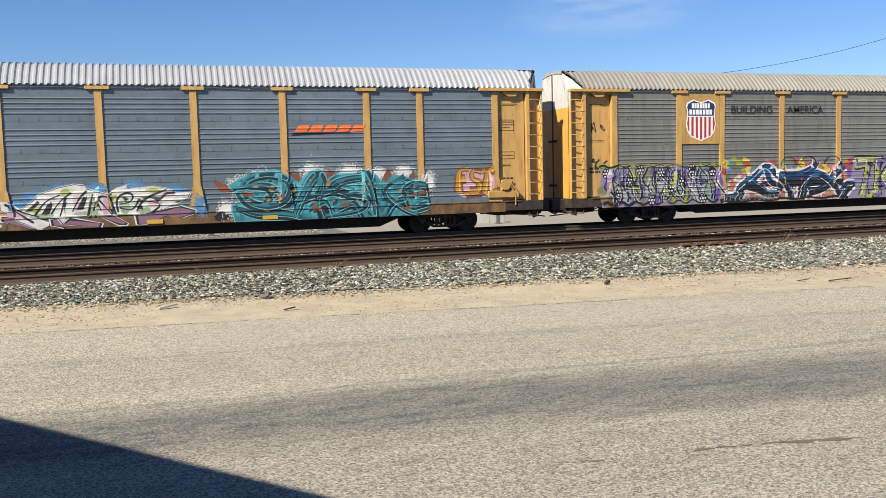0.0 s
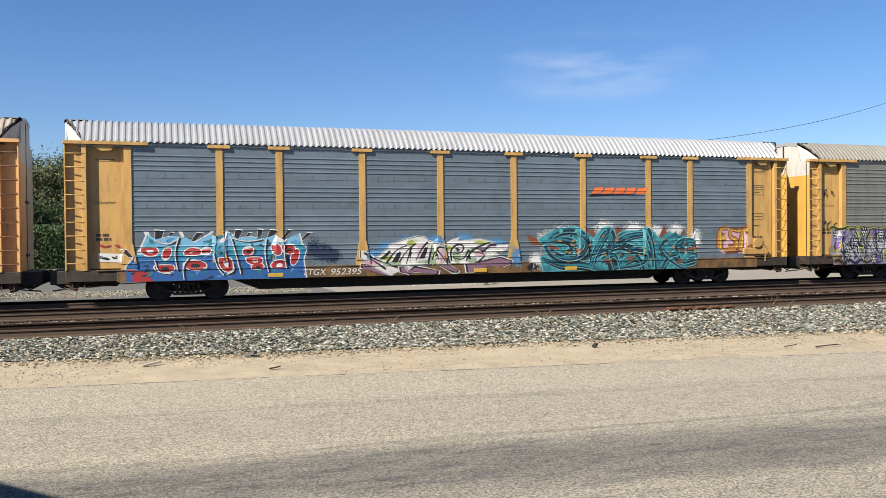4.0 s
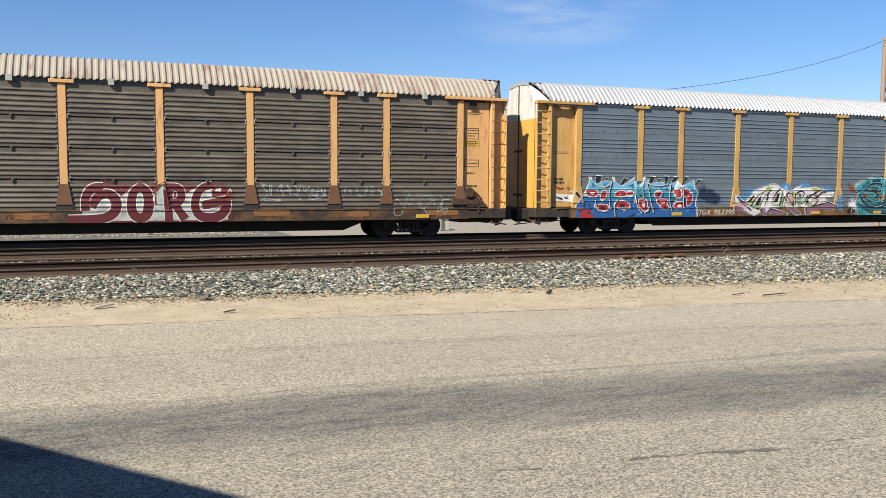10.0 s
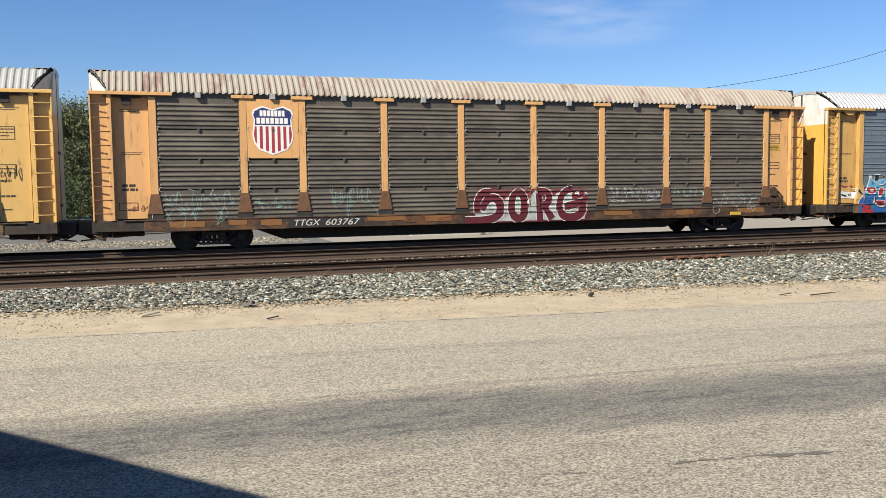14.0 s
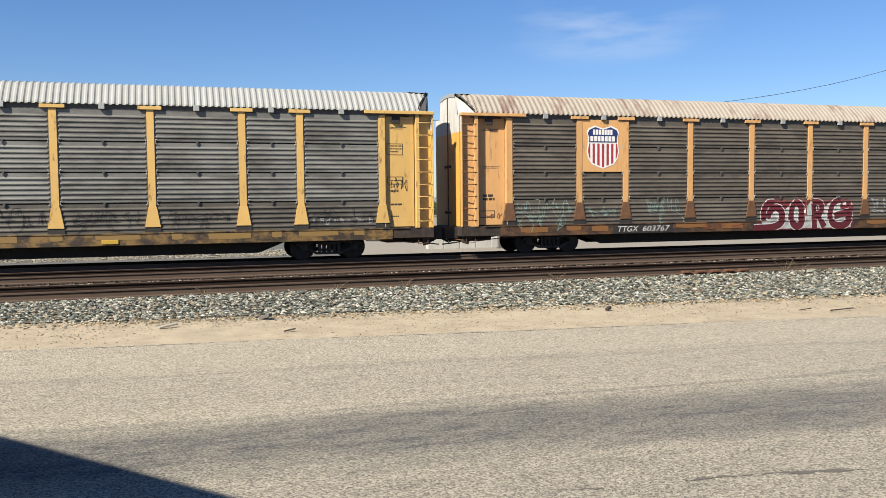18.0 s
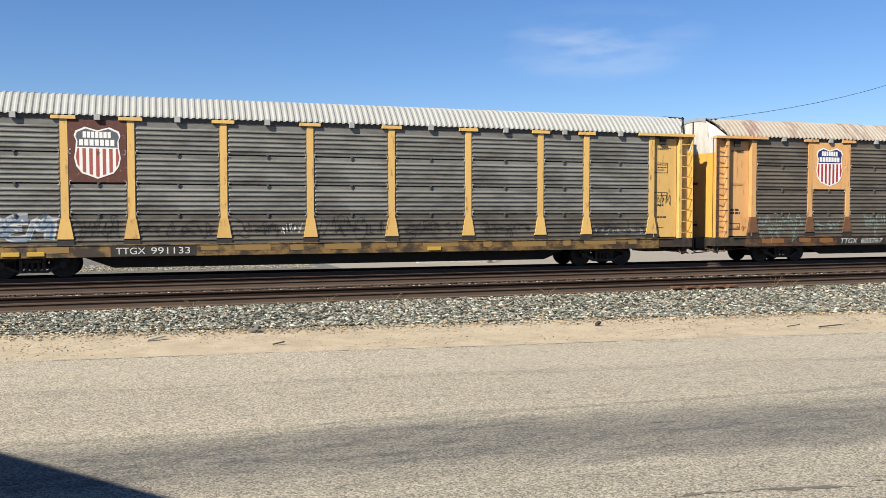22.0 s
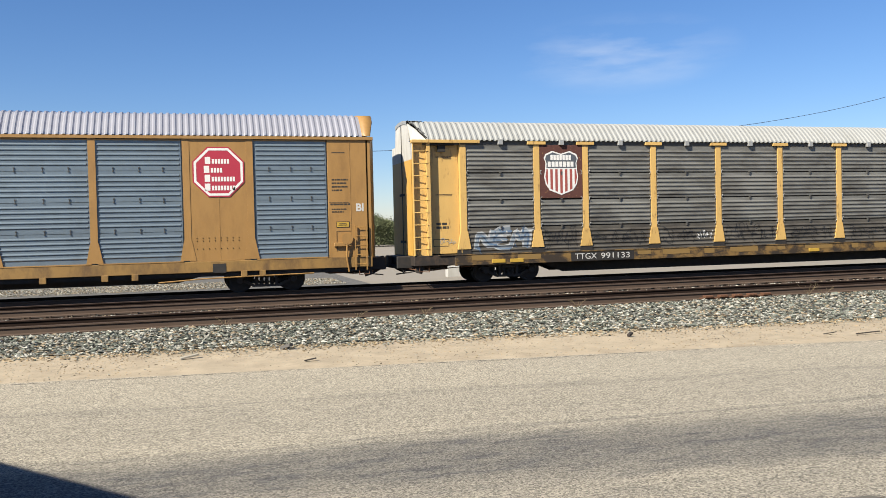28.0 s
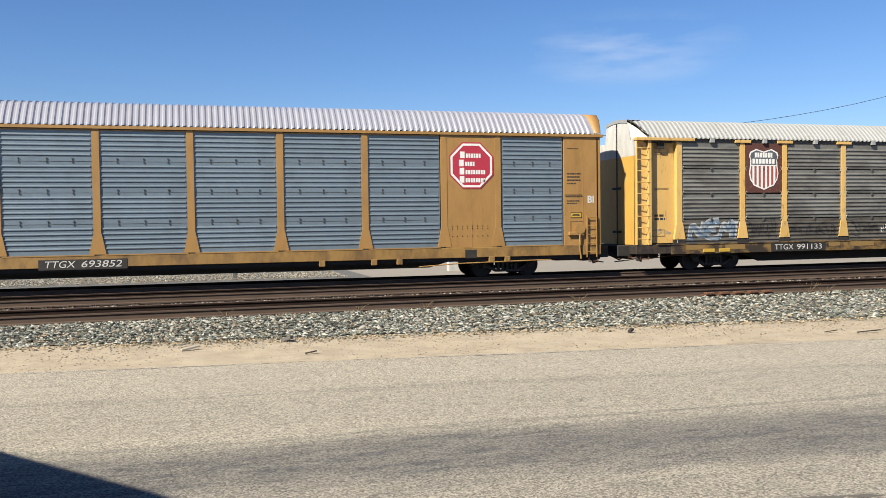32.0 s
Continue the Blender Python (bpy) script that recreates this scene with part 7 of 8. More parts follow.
def scribble(car, beads, x0, x1, z0, z1, material, seed, w=0.025, n=16, lift=0.005):
    """A quick tag: one wandering line of the can."""
    rnd = random.Random(seed)
    polys = []
    for g in range(max(1, n // 5)):
        cx = x0 + (x1 - x0) * (g + 0.5) / max(1, n // 5)
        half = (x1 - x0) / max(1, n // 5) * 0.62
        pts = []
        for k in range(6 if g % 2 else 9):
            pts.append((cx + half * rnd.uniform(-1, 1), z0 + (z1 - z0) * ((0.9 if k % 2 else 0.1) + rnd.uniform(-.2, .2) if g % 2 else rnd.uniform(0, 1))))
        smooth = []
        for a, b, c in zip(pts, pts[1:], pts[2:]):
            m0, m1 = ((a[0] + b[0]) / 2, (a[1] + b[1]) / 2), ((b[0] + c[0]) / 2, (b[1] + c[1]) / 2)
            for k in range(5):
                u = k / 5
                smooth.append(((1 - u) ** 2 * m0[0] + 2 * u * (1 - u) * b[0] + u * u * m1[0], (1 - u) ** 2 * m0[1] + 2 * u * (1 - u) * b[1] + u * u * m1[1]))
        polys += stroke(smooth, w)
    return draped("spray_tag", polys, material, car, beads, lift + 0.0014 * (seed % 5), "sprayed tag line")


SP = {
    "teal": plain("spray teal", (0.022, 0.17, 0.21)), "deep": plain("spray deep teal", (0.008, 0.034, 0.058)), "aqua": plain("spray aqua", (0.12, 0.40, 0.44)),
    "white": plain("spray white", (0.631, 0.631, 0.614)), "black": plain("spray black", (0.0122, 0.0122, 0.0146)), "sky": plain("spray sky blue", (0.083, 0.24, 0.456)),
    "blue": plain("spray blue", (0.0244, 0.083, 0.249)), "red": plain("spray red", (0.349, 0.0244, 0.0293)), "maroon": plain("spray maroon", (0.157, 0.0146, 0.0232)),
    "pink": plain("spray pink", (0.52, 0.33, 0.38)), "green": plain("spray moss green", (0.183, 0.273, 0.149)), "orange": plain("spray ochre", (0.432, 0.207, 0.0415)),
    "violet": plain("spray violet", (0.13, 0.085, 0.30)), "lilac": plain("spray lilac grey", (0.23, 0.21, 0.30)), "lime": plain("spray lime", (0.293, 0.317, 0.0488)),
    "mint": plain("spray pale mint", (0.207, 0.287, 0.256)), "brown": plain("spray brown", (0.20, 0.062, 0.03)), "yellow": plain("spray yellow", (0.581, 0.456, 0.05)),
    "olive": plain("spray olive grey", (0.19, 0.18, 0.10)), "plum": plain("spray plum", (0.22, 0.115, 0.165)), "ghost": plain("spray ghost grey", (0.349, 0.373, 0.382)), "cherry": plain("spray cherry", (0.456, 0.05, 0.0415)),
}


MIX_TEAL = blend("spray teal blend", (0.016, 0.085, 0.11), (0.03, 0.20, 0.24), (0.07, 0.29, 0.32))
MIX_ICE = blend("spray ice blend", (0.47, 0.44, 0.45), (0.56, 0.545, 0.53), (0.33, 0.39, 0.28))
MIX_NAVY = blend("spray navy blend", (0.007, 0.015, 0.045), (0.010, 0.030, 0.085), (0.022, 0.085, 0.19))
MIX_LIME = blend("spray lime blend", (0.261, 0.29, 0.0354), (0.337, 0.349, 0.0695), (0.104, 0.0805, 0.232))


def sprays():
    rnd = random.Random(5)
    # car b: three large murals, a small one, tags on the end panel
    blue_piece(car_b)
    mist("mural_haze", car_b, "four", [(-5.95, 1.5, 0.36, 0.42), (-5.6, 1.4, 0.38, 0.36), (-5.3, 1.3, 0.3, 0.26)], plain("spray dark navy", (0.0146, 0.0293, 0.0671)), 0.0065, 4, "dark navy sprayed haze")
    pale_piece(car_b)
    teal_piece(car_b)
    for k in range(5):
        scribble(car_b, "four", 1.95, 2.5, 0.62, 0.95, SP["black"], 80 + k, 0.02, 10)
    draped("mural_cloud", [blob(10.7 + 0.35 * k, 1.65, 0.42, 0.5, rnd, 26, 0.08) for k in range(3)], SP["pink"], car_b, "four", 0.0035)
    mural(car_b, "four", "FST", 10.4, 11.7, 1.25, 2.15, 0.16, (SP["orange"], SP["brown"], SP["yellow"], SP["yellow"]), 14, 3, None, 0.1, False)
    scribble(car_b, "four", -12.75, -12.1, 1.62, 1.85, SP["red"], 3, 0.03, 12)
    draped("spray_tag", [[(-12.78, 1.22), (-12.02, 1.18), (-12.02, 1.46), (-12.78, 1.50)]], SP["white"], car_b, "four", 0.006)
    scribble(car_b, "four", -12.72, -12.1, 1.25, 1.43, SP["black"], 9, 0.03, 12)
    scribble(car_b, "four", 12.2, 12.85, 1.35, 1.75, SP["black"], 8, 0.022, 12)
    # swoosh emblem of car b: slanted orange blocks over a black wedge
    draped("emblem_block", [[(4.66 + 0.475 * k, 3.50), (5.09 + 0.475 * k, 3.52), (5.20 + 0.475 * k, 3.74), (4.82 + 0.475 * k, 3.73)] for k in range(5)], plain("emblem orange", (0.85, 0.159, 0.0366)), car_b, "four", 0.006, "orange slanted emblem blocks")
    draped("emblem_wedge", [[(4.55, 3.38), (6.2, 3.46), (7.0, 3.515), (4.66, 3.49)]], SP["black"], car_b, "four", 0.006, "black emblem wedge")
    # car a
    purple_piece(car_a)
    navy_piece(car_a)
    draped("mural_base", [[(-0.9, 0.52), (6.5, 0.52), (6.5, 2.2), (-0.6, 2.1)]], SP["lilac"], car_a, "six", 0.004)
    mural(car_a, "six", "TKSAN", -0.8, 6.2, 0.6, 2.2, 0.36, (MIX_LIME, SP["black"], SP["violet"], SP["white"]), 23, 10, SP["violet"], 0.2, True, 0, 60)
    scribble(car_a, "six", -12.8, -12.1, 3.3, 3.9, SP["black"], 31, 0.03, 14)
    scribble(car_a, "six", -12.8, -12.1, 2.1, 2.5, SP["black"], 32, 0.03, 14)
    # car c: the red mural and pale tags
    red_piece(car_c)
    for x0, x1, z0, z1, c, s, w, n in ((-11.6, -9.4, 1.1, 1.9, "mint", 51, 0.03, 22), (-8.6, -7.4, 1.2, 1.55, "mint", 52, 0.025, 14), (-6.3, -4.6, 1.2, 1.95, "mint", 53, 0.03, 16),
                                       (4.6, 6.9, 1.35, 1.75, "ghost", 54, 0.028, 26), (7.4, 8.9, 1.3, 1.7, "mint", 55, 0.03, 20), (9.6, 11.5, 1.15, 1.5, "mint", 56, 0.028, 14), (-12.75, -12.1, 1.2, 1.35, "brown", 57, 0.02, 10)):
        scribble(car_c, "five", x0, x1, z0, z1 + 0.12, SP[c], s, w * 0.8, int(n * 1.7))
    for x0, x1, z0, z1, c, s, w in ((-11.7, -9.3, 0.62, 1.75, "mint", 150, 0.022), (-11.4, -9.6, 0.65, 1.5, "mint", 151, 0.02), (-8.8, -7.4, 1.05, 1.6, "mint", 152, 0.02), (-6.4, -4.5, 0.62, 1.9, "mint", 153, 0.022), (-3.8, -1.8, 0.62, 0.95, "brown", 154, 0.03), (9.3, 11.7, 0.62, 1.5, "ghost", 155, 0.02), (4.6, 7.0, 1.15, 1.7, "ghost", 156, 0.02)):
        scribble(car_c, "five", x0, x1, z0, z1, SP[c], s, w, 16)
    for x, w, z in ((-10.9, .55, .8), (-9.3, .3, .84), (-8.2, .35, .8), (-4.2, .7, .86), (-2.3, .5, .8), (5.0, .6, .85), (8.0, .4, .8), (11.2, .6, .82)):
        draped("sill_patch", [[(x - w, z - .09), (x - w * .3, z - .12), (x + w, z - .1), (x + w * .97, z + .08), (x, z + .1), (x - w * 1.03, z + .07)]], plain("bright orange patch", (0.232, 0.104, 0.0305)), car_c, "five", 0.0042, "patch of brighter orange paint")
    # car d: block letters and dark scribbles
    mural(car_d, "five", "NEM", -11.45, -9.5, 1.08, 1.85, 0.17, (plain("spray faded slate", (0.207, 0.244, 0.281)), plain("spray faded white", (0.366, 0.378, 0.378)), plain("spray faded blue", (0.0854, 0.134, 0.207)), SP["ghost"]), 61, 0, None, 0.3, False, 0, 14)
    for x0, x1, z0, z1, c, s, w, n in ((-8.8, -7.3, 1.2, 1.85, "black", 62, 0.022, 20), (-6.8, -4.5, 1.15, 1.6, "black", 63, 0.022, 22), (-3.9, -2.6, 1.2, 1.75, "black", 64, 0.025, 14), (-2.4, -1.7, 1.2, 1.6, "white", 65, 0.03, 16),
                                       (-1.1, 1.2, 1.1, 1.9, "black", 66, 0.025, 26), (1.9, 4.0, 1.2, 1.7, "black", 67, 0.022, 20), (4.7, 6.8, 1.2, 1.6, "black", 68, 0.02, 18), (9.4, 11.5, 1.1, 1.35, "ghost", 69, 0.022, 30),
                                       (12.2, 12.8, 2.1, 2.8, "black", 70, 0.022, 14), (-12.7, -12.1, 1.3, 1.5, "ghost", 71, 0.02, 10)):
        scribble(car_d, "five", x0, x1, z0, z1 + 0.05, SP[c], s, w * 0.65, int(n * 1.6))
    for k, (x0, x1) in enumerate(((-8.7, -7.4), (-6.8, -4.6), (-3.9, -1.9), (-1.1, 1.2), (1.8, 4.0), (4.7, 6.8), (9.4, 11.5))):
        scribble(car_d, "five", x0, x1, 0.95, 1.8, SP["black"], 160 + k, 0.014, 20)
    for x, w, z in [(-11.2 + 1.6 * k + 0.3 * math.sin(7.0 * k), 0.42 + 0.26 * math.sin(3.0 * k), 0.84 + 0.02 * math.sin(5.0 * k)) for k in range(15)]:
        if not -8.0 < x < -4.9:
            draped("sill_patch", [[(x - w, z - .10), (x - w * .3, z - .12), (x + w, z - .105), (x + w * .97, z + .078), (x, z + .082), (x - w * 1.03, z + .07)]], plain("worn yellow patch", (0.268, 0.165, 0.0512)), car_d, "five", 0.0042, "patch of surviving yellow paint")


sprays()


# ---- loose ground cover ----
def stones(name, label, count, place, size, materials, seed):
    """Many small broken stones in one mesh; place(rng, n) gives x, y, z."""
    rng = np.random.default_rng(seed)
    base = np.array([(1, 0, 0), (-1, 0, 0), (0, 1, 0), (0, -1, 0), (0, 0, 1), (0, 0, -1)], float)
    tri = np.array([(0, 2, 4), (2, 1, 4), (1, 3, 4), (3, 0, 4), (2, 0, 5), (1, 2, 5), (3, 1, 5), (0, 3, 5)])
    pos = place(rng, count)
    r = rng.uniform(size[0], size[1], (count, 1, 1)) * rng.uniform(0.6, 1.25, (count, 1, 3)) * np.array([1.25, 1.0, 0.55])
    v = base[None] * r * rng.uniform(0.75, 1.2, (count, 6, 1)) + rng.normal(0, 0.18, (count, 6, 3)) * r
    a = rng.uniform(0, 2 * math.pi, count)
    c, s = np.cos(a)[:, None], np.sin(a)[:, None]
    v = np.stack([v[..., 0] * c - v[..., 1] * s, v[..., 0] * s + v[..., 1] * c, v[..., 2]], -1) + pos[:, None, :]
    me = bpy.data.meshes.new(name)
    faces = (tri[None] + 6 * np.arange(count)[:, None, None]).reshape(-1, 3)
    me.from_pydata(v.reshape(-1, 3).tolist(), [], faces.tolist())
    for m in materials:
        me.materials.append(m)
    me.polygons.foreach_set("material_index", np.repeat(rng.integers(0, len(materials), count), 8).astype(np.int32))
    return tagged(new(name, me), label, "ballast", kind="stuff")


def island(name, color, spread, rough=0.85):
    """Stone whose tone changes from piece to piece."""
    m = paint(name, color, rough, 0, 0.2, 8.0)
    n, l = m.node_tree.nodes, m.node_tree.links
    geo, mr, hs = n.new("ShaderNodeNewGeometry"), n.new("ShaderNodeMapRange"), n.new("ShaderNodeHueSaturation")
    mr.inputs["To Min"].default_value, mr.inputs["To Max"].default_value = 1 - spread, 1 + spread
    l.new(geo.outputs["Random Per Island"], mr.inputs["Value"])
    l.new(mr.outputs["Result"], hs.inputs["Value"])
    b = n["Principled BSDF"]
    b.inputs["Specular IOR Level"].default_value = 0.12
    src = b.inputs["Base Color"].links[0].from_socket
    l.new(src, hs.inputs["Color"])
    l.new(hs.outputs["Color"], b.inputs["Base Color"])
    return m


ROCKS = [island("ballast stone, grey", (0.14, 0.14, 0.122), 0.8), island("ballast stone, green-grey", (0.134, 0.146, 0.12), 0.75), island("ballast stone, pale", (0.348, 0.339, 0.292), 0.55), island("ballast stone, warm", (0.236, 0.187, 0.126), 0.7), island("ballast stone, dark", (0.0609, 0.0662, 0.0566), 0.6)]
SAND = island("sandy pebble", (0.41, 0.314, 0.192), 0.5)


def bank_z(x, y):
    t = np.minimum(18.1 - 0.108 * np.clip(x, -16, 70), 19.6)
    k = np.clip((y - t) / (19.75 - t), 0, 1)
    return np.where(y < 19.75, 0.05 + 0.215 * k, 0.265)


def bank(rng, n):
    x = np.concatenate([rng.uniform(-9, 24, int(n * 0.72)), rng.uniform(24, 60, n - int(n * 0.72))])
    t = np.minimum(18.1 - 0.108 * x, 19.6)
    y = t + (20.02 - t) * rng.uniform(-0.06, 1.0, n) + rng.normal(0, 0.08, n)
    return np.stack([x, y, bank_z(x, y) + 0.012 + rng.uniform(-0.012, 0.022, n)], -1)


def beds(rng, n):
    x = np.concatenate([rng.uniform(-18, 30, n // 2), rng.uniform(30, 70, n - n // 2)])
    y = np.where(rng.uniform(0, 1, n) < 0.3, rng.uniform(22.0, 24.4, n), np.where(rng.uniform(0, 1, n) < 0.3, rng.uniform(26.4, 29.3, n), rng.uniform(40, 45, n)))
    z = np.where(y < 27.0, 0.25, np.where(y < 31.9, 0.2, -0.125))
    x = np.where(y > 38, -18 + (x + 18) * 0.285, x)
    return np.stack([x, y, z + 0.01], -1)


def verge(rng, n):
    x = rng.uniform(-9, 50, n)
    e, t = 15.1 - 0.118 * x, np.minimum(18.1 - 0.108 * x, 19.6)
    k = rng.beta(1.3, 1.0, n)
    y = e + 0.1 + (t - e) * k
    return np.stack([x, y, -0.01 + 0.055 * (y - e) / (t - e)], -1)


def toe_gravel(rng, n):
    x = rng.uniform(-9, 55, n)
    t = np.minimum(18.1 - 0.108 * x, 19.6)
    y = t + rng.normal(-0.12, 0.30, n)
    return np.stack([x, y, np.where(y < t, 0.045, bank_z(x, y) + 0.012)], -1)


stones("ballast_bank", "grey-green broken ballast stones banked below the near track", 48000, bank, (0.024, 0.058), [ROCKS[0], ROCKS[1], ROCKS[1], ROCKS[4], ROCKS[2], ROCKS[2], ROCKS[3]], 3)
stones("ballast_bed", "ballast stones between and behind the tracks", 26000, beds, (0.025, 0.05), [ROCKS[0], ROCKS[2], ROCKS[3]], 4)
stones("toe_gravel", "tan and grey gravel spilled along the foot of the ballast", 16000, toe_gravel, (0.014, 0.036), [ROCKS[3], SAND, ROCKS[2], SAND, ROCKS[1]], 6)
stones("verge_pebbles", "scattered pebbles on the sandy verge", 16000, verge, (0.006, 0.020), [ROCKS[2], SAND, ROCKS[3], SAND], 5)


# ---- small things on the verge ----
def board(x, y, length, w, h, turn, material, label, name="board_scrap"):
    bm = bmesh.new()
    box(bm, -length / 2, length / 2, -w / 2, w / 2, 0, h, 0.004)
    for v in bm.verts:
        v.co.z += 0.35 * h * math.sin(v.co.x * 9) + 0.02 * (v.co.x > 0)
        v.co.y += 0.12 * w * math.sin(v.co.x * 5)
    ob = new(name, mesh_of(name, bm, material))
    ob.location, ob.rotation_euler.z = (x, y, 0.012 + 0.035 * max(0.0, min(1.0, (y - road_edge(x)) / 2.2)) if name != "stone" else 0.04), turn
    return tagged(ob, label, "debris")


def weed(x, y, z, h, seed):
    rnd = random.Random(seed)
    t = thing("dry_weed", "dry straw-coloured weed at the foot of the rail", "weed", "dry weeds")
    t.location = (x, y, z)
    for k in range(7):
        a = rnd.uniform(0, 6.28)
        q = [(0.02 * math.cos(a), 0.02 * math.sin(a), 0)]
        for j in range(1, 5):
            q.append((q[0][0] + math.cos(a) * h * 0.28 * j * rnd.uniform(0.7, 1.2), q[0][1] + math.sin(a) * h * 0.15 * j, h * (j / 4) ** 0.8 * rnd.uniform(0.8, 1.05)))
        part("stem", tube(bmesh.new(), q, 0.004, 4), M["twig"], t)
    return t


def on_verge(az, el, z=0.0):
    """Where a sight line meets the height z."""
    d = (EYE - z) / math.tan(radians(-el))
    return d * math.sin(radians(az)), d * math.cos(radians(az))


px, py = on_verge(-0.3, -8.1)
board(px, py, 0.34, 0.09, 0.035, 0.3, M["debris_pale"], "pale splintered board scrap on the sandy verge")
px, py = on_verge(7.45, -8.65)
board(px, py, 0.22, 0.05, 0.02, 0.1, M["tie"], "dark stick lying on the sandy verge", "stick")
px, py = on_verge(43.0, -7.0)
board(px, py, 0.55, 0.04, 0.02, -0.1, M["tie"], "dark bent strip at the road's edge", "stick")
px, py = on_verge(40.9, -7.1)
board(px, py, 0.3, 0.03, 0.015, -0.1, M["tie"], "dark bent strip at the road's edge", "stick")
px, py = on_verge(28.8, -7.5)
board(px, py, 0.12, 0.08, 0.05, 0.4, M["tie"], "dark lump on the sandy verge", "clod")
px, py = on_verge(5.9, -7.75, 0.03)
board(px, py, 0.22, 0.12, 0.07, -0.7, M["post_steel"], "crumpled grey rag at the foot of the ballast", "rag")
px, py = on_verge(10.7, -7.25, 0.05)
board(px, py, 0.22, 0.14, 0.08, 0.2, M["debris_pale"], "pale stone at the foot of the ballast", "stone")
px, py = on_verge(0.0, -6.2, 0.25)
board(px, py, 0.26, 0.14, 0.07, 0.1, M["debris_pale"], "pale flat stone on the ballast", "stone")
for i, (az, el) in enumerate(((40.6, -4.7), (36.8, -4.3), (24.5, -5.2), (2.0, -5.9), (10.4, -5.7), (14.5, -5.5))):
    px, py = on_verge(az, el, 0.3)
    weed(px, min(py, 20.15), 0.27, 0.32 if i < 2 else 0.2, i)


def rail_joint():
    t = thing("rail_joint_gear", "rust-red joint bars and bolts beside the near rail", "rail joint")
    x0 = 13.2
    bm = bmesh.new()
    box(bm, x0, x0 + 2.3, 20.06, 20.17, 0.30, 0.345, 0.008)
    part("base_strip", bm, M["rust"], t)
    for k in range(5):
        bm = bmesh.new()
        box(bm, x0 + 0.1 + 0.46 * k, x0 + 0.36 + 0.46 * k, 20.02, 20.17, 0.335, 0.40, 0.012)
        cyl(bm, (x0 + 0.23 + 0.46 * k, 20.0, 0.37), (x0 + 0.23 + 0.46 * k, 20.06, 0.37), 0.03, None, 6)
        part("joint_bar", bm, M["rust"], t)
    return t


rail_joint()


# ---- beyond the train ----
def tree(x, y, h, spread, seed, leaf, group="trees behind the yard"):
    rnd = random.Random(seed)
    rng = np.random.default_rng(seed)
    t = thing("tree", "leafy green tree with an open uneven crown", "tree", group)
    t.location = (x, y, 0)
    bm = bmesh.new()
    tips = []

    def limb(p, d, length, r, depth):
        q = [p]
        for k in range(3):
            d = (d + Vector((rnd.uniform(-.25, .25), rnd.uniform(-.25, .25), rnd.uniform(-.05, .2)))).normalized()
            q.append(q[-1] + d * length / 3)
        for a, b, ra, rb in ((q[0], q[1], r, r * .85), (q[1], q[2], r * .85, r * .7), (q[2], q[3], r * .7, r * .55)):
            cyl(bm, a, b, ra, rb, 6)
        tips.append(q[3])
        if depth < 3:
            tips.append(q[2])
            for _ in range(3 if depth < 2 else 2):
                a = rnd.uniform(0, 6.28)
                limb(q[rnd.choice((2, 3))], (d * 0.6 + Vector((math.cos(a) * spread / h * 1.5, math.sin(a) * spread / h * 1.5, 0.35))).normalized(), length * rnd.uniform(.6, .85), r * .5, depth + 1)

    limb(Vector((0, 0, 0)), Vector((0, 0, 1)), h * 0.36, h * 0.022, 0)
    part("trunk", bm, M["bark"], t)
    tips = np.array([tuple(p) for p in tips])
    n = int(6500 * h)
    at = tips[rng.integers(0, len(tips), n)] + rng.normal(0, 1, (n, 3)) * np.array([h * .075, h * .075, h * .06])
    low = rng.uniform(0, 1, n) < 0.48
    at[low] = np.stack([rng.normal(0, spread * 0.38, low.sum()), rng.normal(0, spread * 0.3, low.sum()), rng.uniform(0.2, h * 0.6, low.sum())], -1)
    size = rng.uniform(0.055, 0.13, (n, 1)) * (h / 10) ** 0.3
    u = rng.normal(0, 1, (n, 3))
    u /= np.linalg.norm(u, axis=1, keepdims=True)
    w = np.cross(u, rng.normal(0, 1, (n, 3)))
    w /= np.linalg.norm(w, axis=1, keepdims=True)
    v = np.stack([at - u * size, at + w * size * 0.55, at + u * size, at - w * size * 0.55], 1).reshape(-1, 3)
    me = bpy.data.meshes.new("crown")
    me.from_pydata(v.tolist(), [], np.arange(4 * n).reshape(-1, 4).tolist())
    me.materials.append(leaf)
    ob = new("crown", me)
    ob.parent = t
    tagged(ob, "loose crown of small leaves")
    return t


LEAF = island("leaf, olive green", (0.125, 0.14, 0.07), 0.55, 0.85)
LEAF_D = island("leaf, deep green", (0.075, 0.11, 0.048), 0.55, 0.85)
for x, y, h, sp, sd, lf in ((-17.5, 92, 7.0, 6, 1, LEAF), (-11.0, 84, 10.4, 6, 2, LEAF), (-6.5, 82, 11.2, 6.5, 3, LEAF), (-1.0, 96, 9.0, 6, 4, LEAF_D), (2.2, 74, 7.6, 4.6, 5, LEAF_D), (6.3, 120, 5.5, 5, 7, LEAF), (-8.6, 72, 6.0, 4.0, 8, LEAF_D), (25.5, 118, 5.6, 5, 9, LEAF), (30.0, 126, 4.6, 5, 10, LEAF), (16.5, 122, 4.9, 5, 12, LEAF), (36.5, 122, 3.4, 4, 17, LEAF_D), (8.4, 119, 5.0, 5, 15, LEAF), (10.2, 124, 5.4, 5, 16, LEAF), (20.5, 127, 4.6, 5, 13, LEAF), (12.0, 126, 4.6, 5, 14, LEAF)):
    tree(x, y, h, sp, sd, lf)


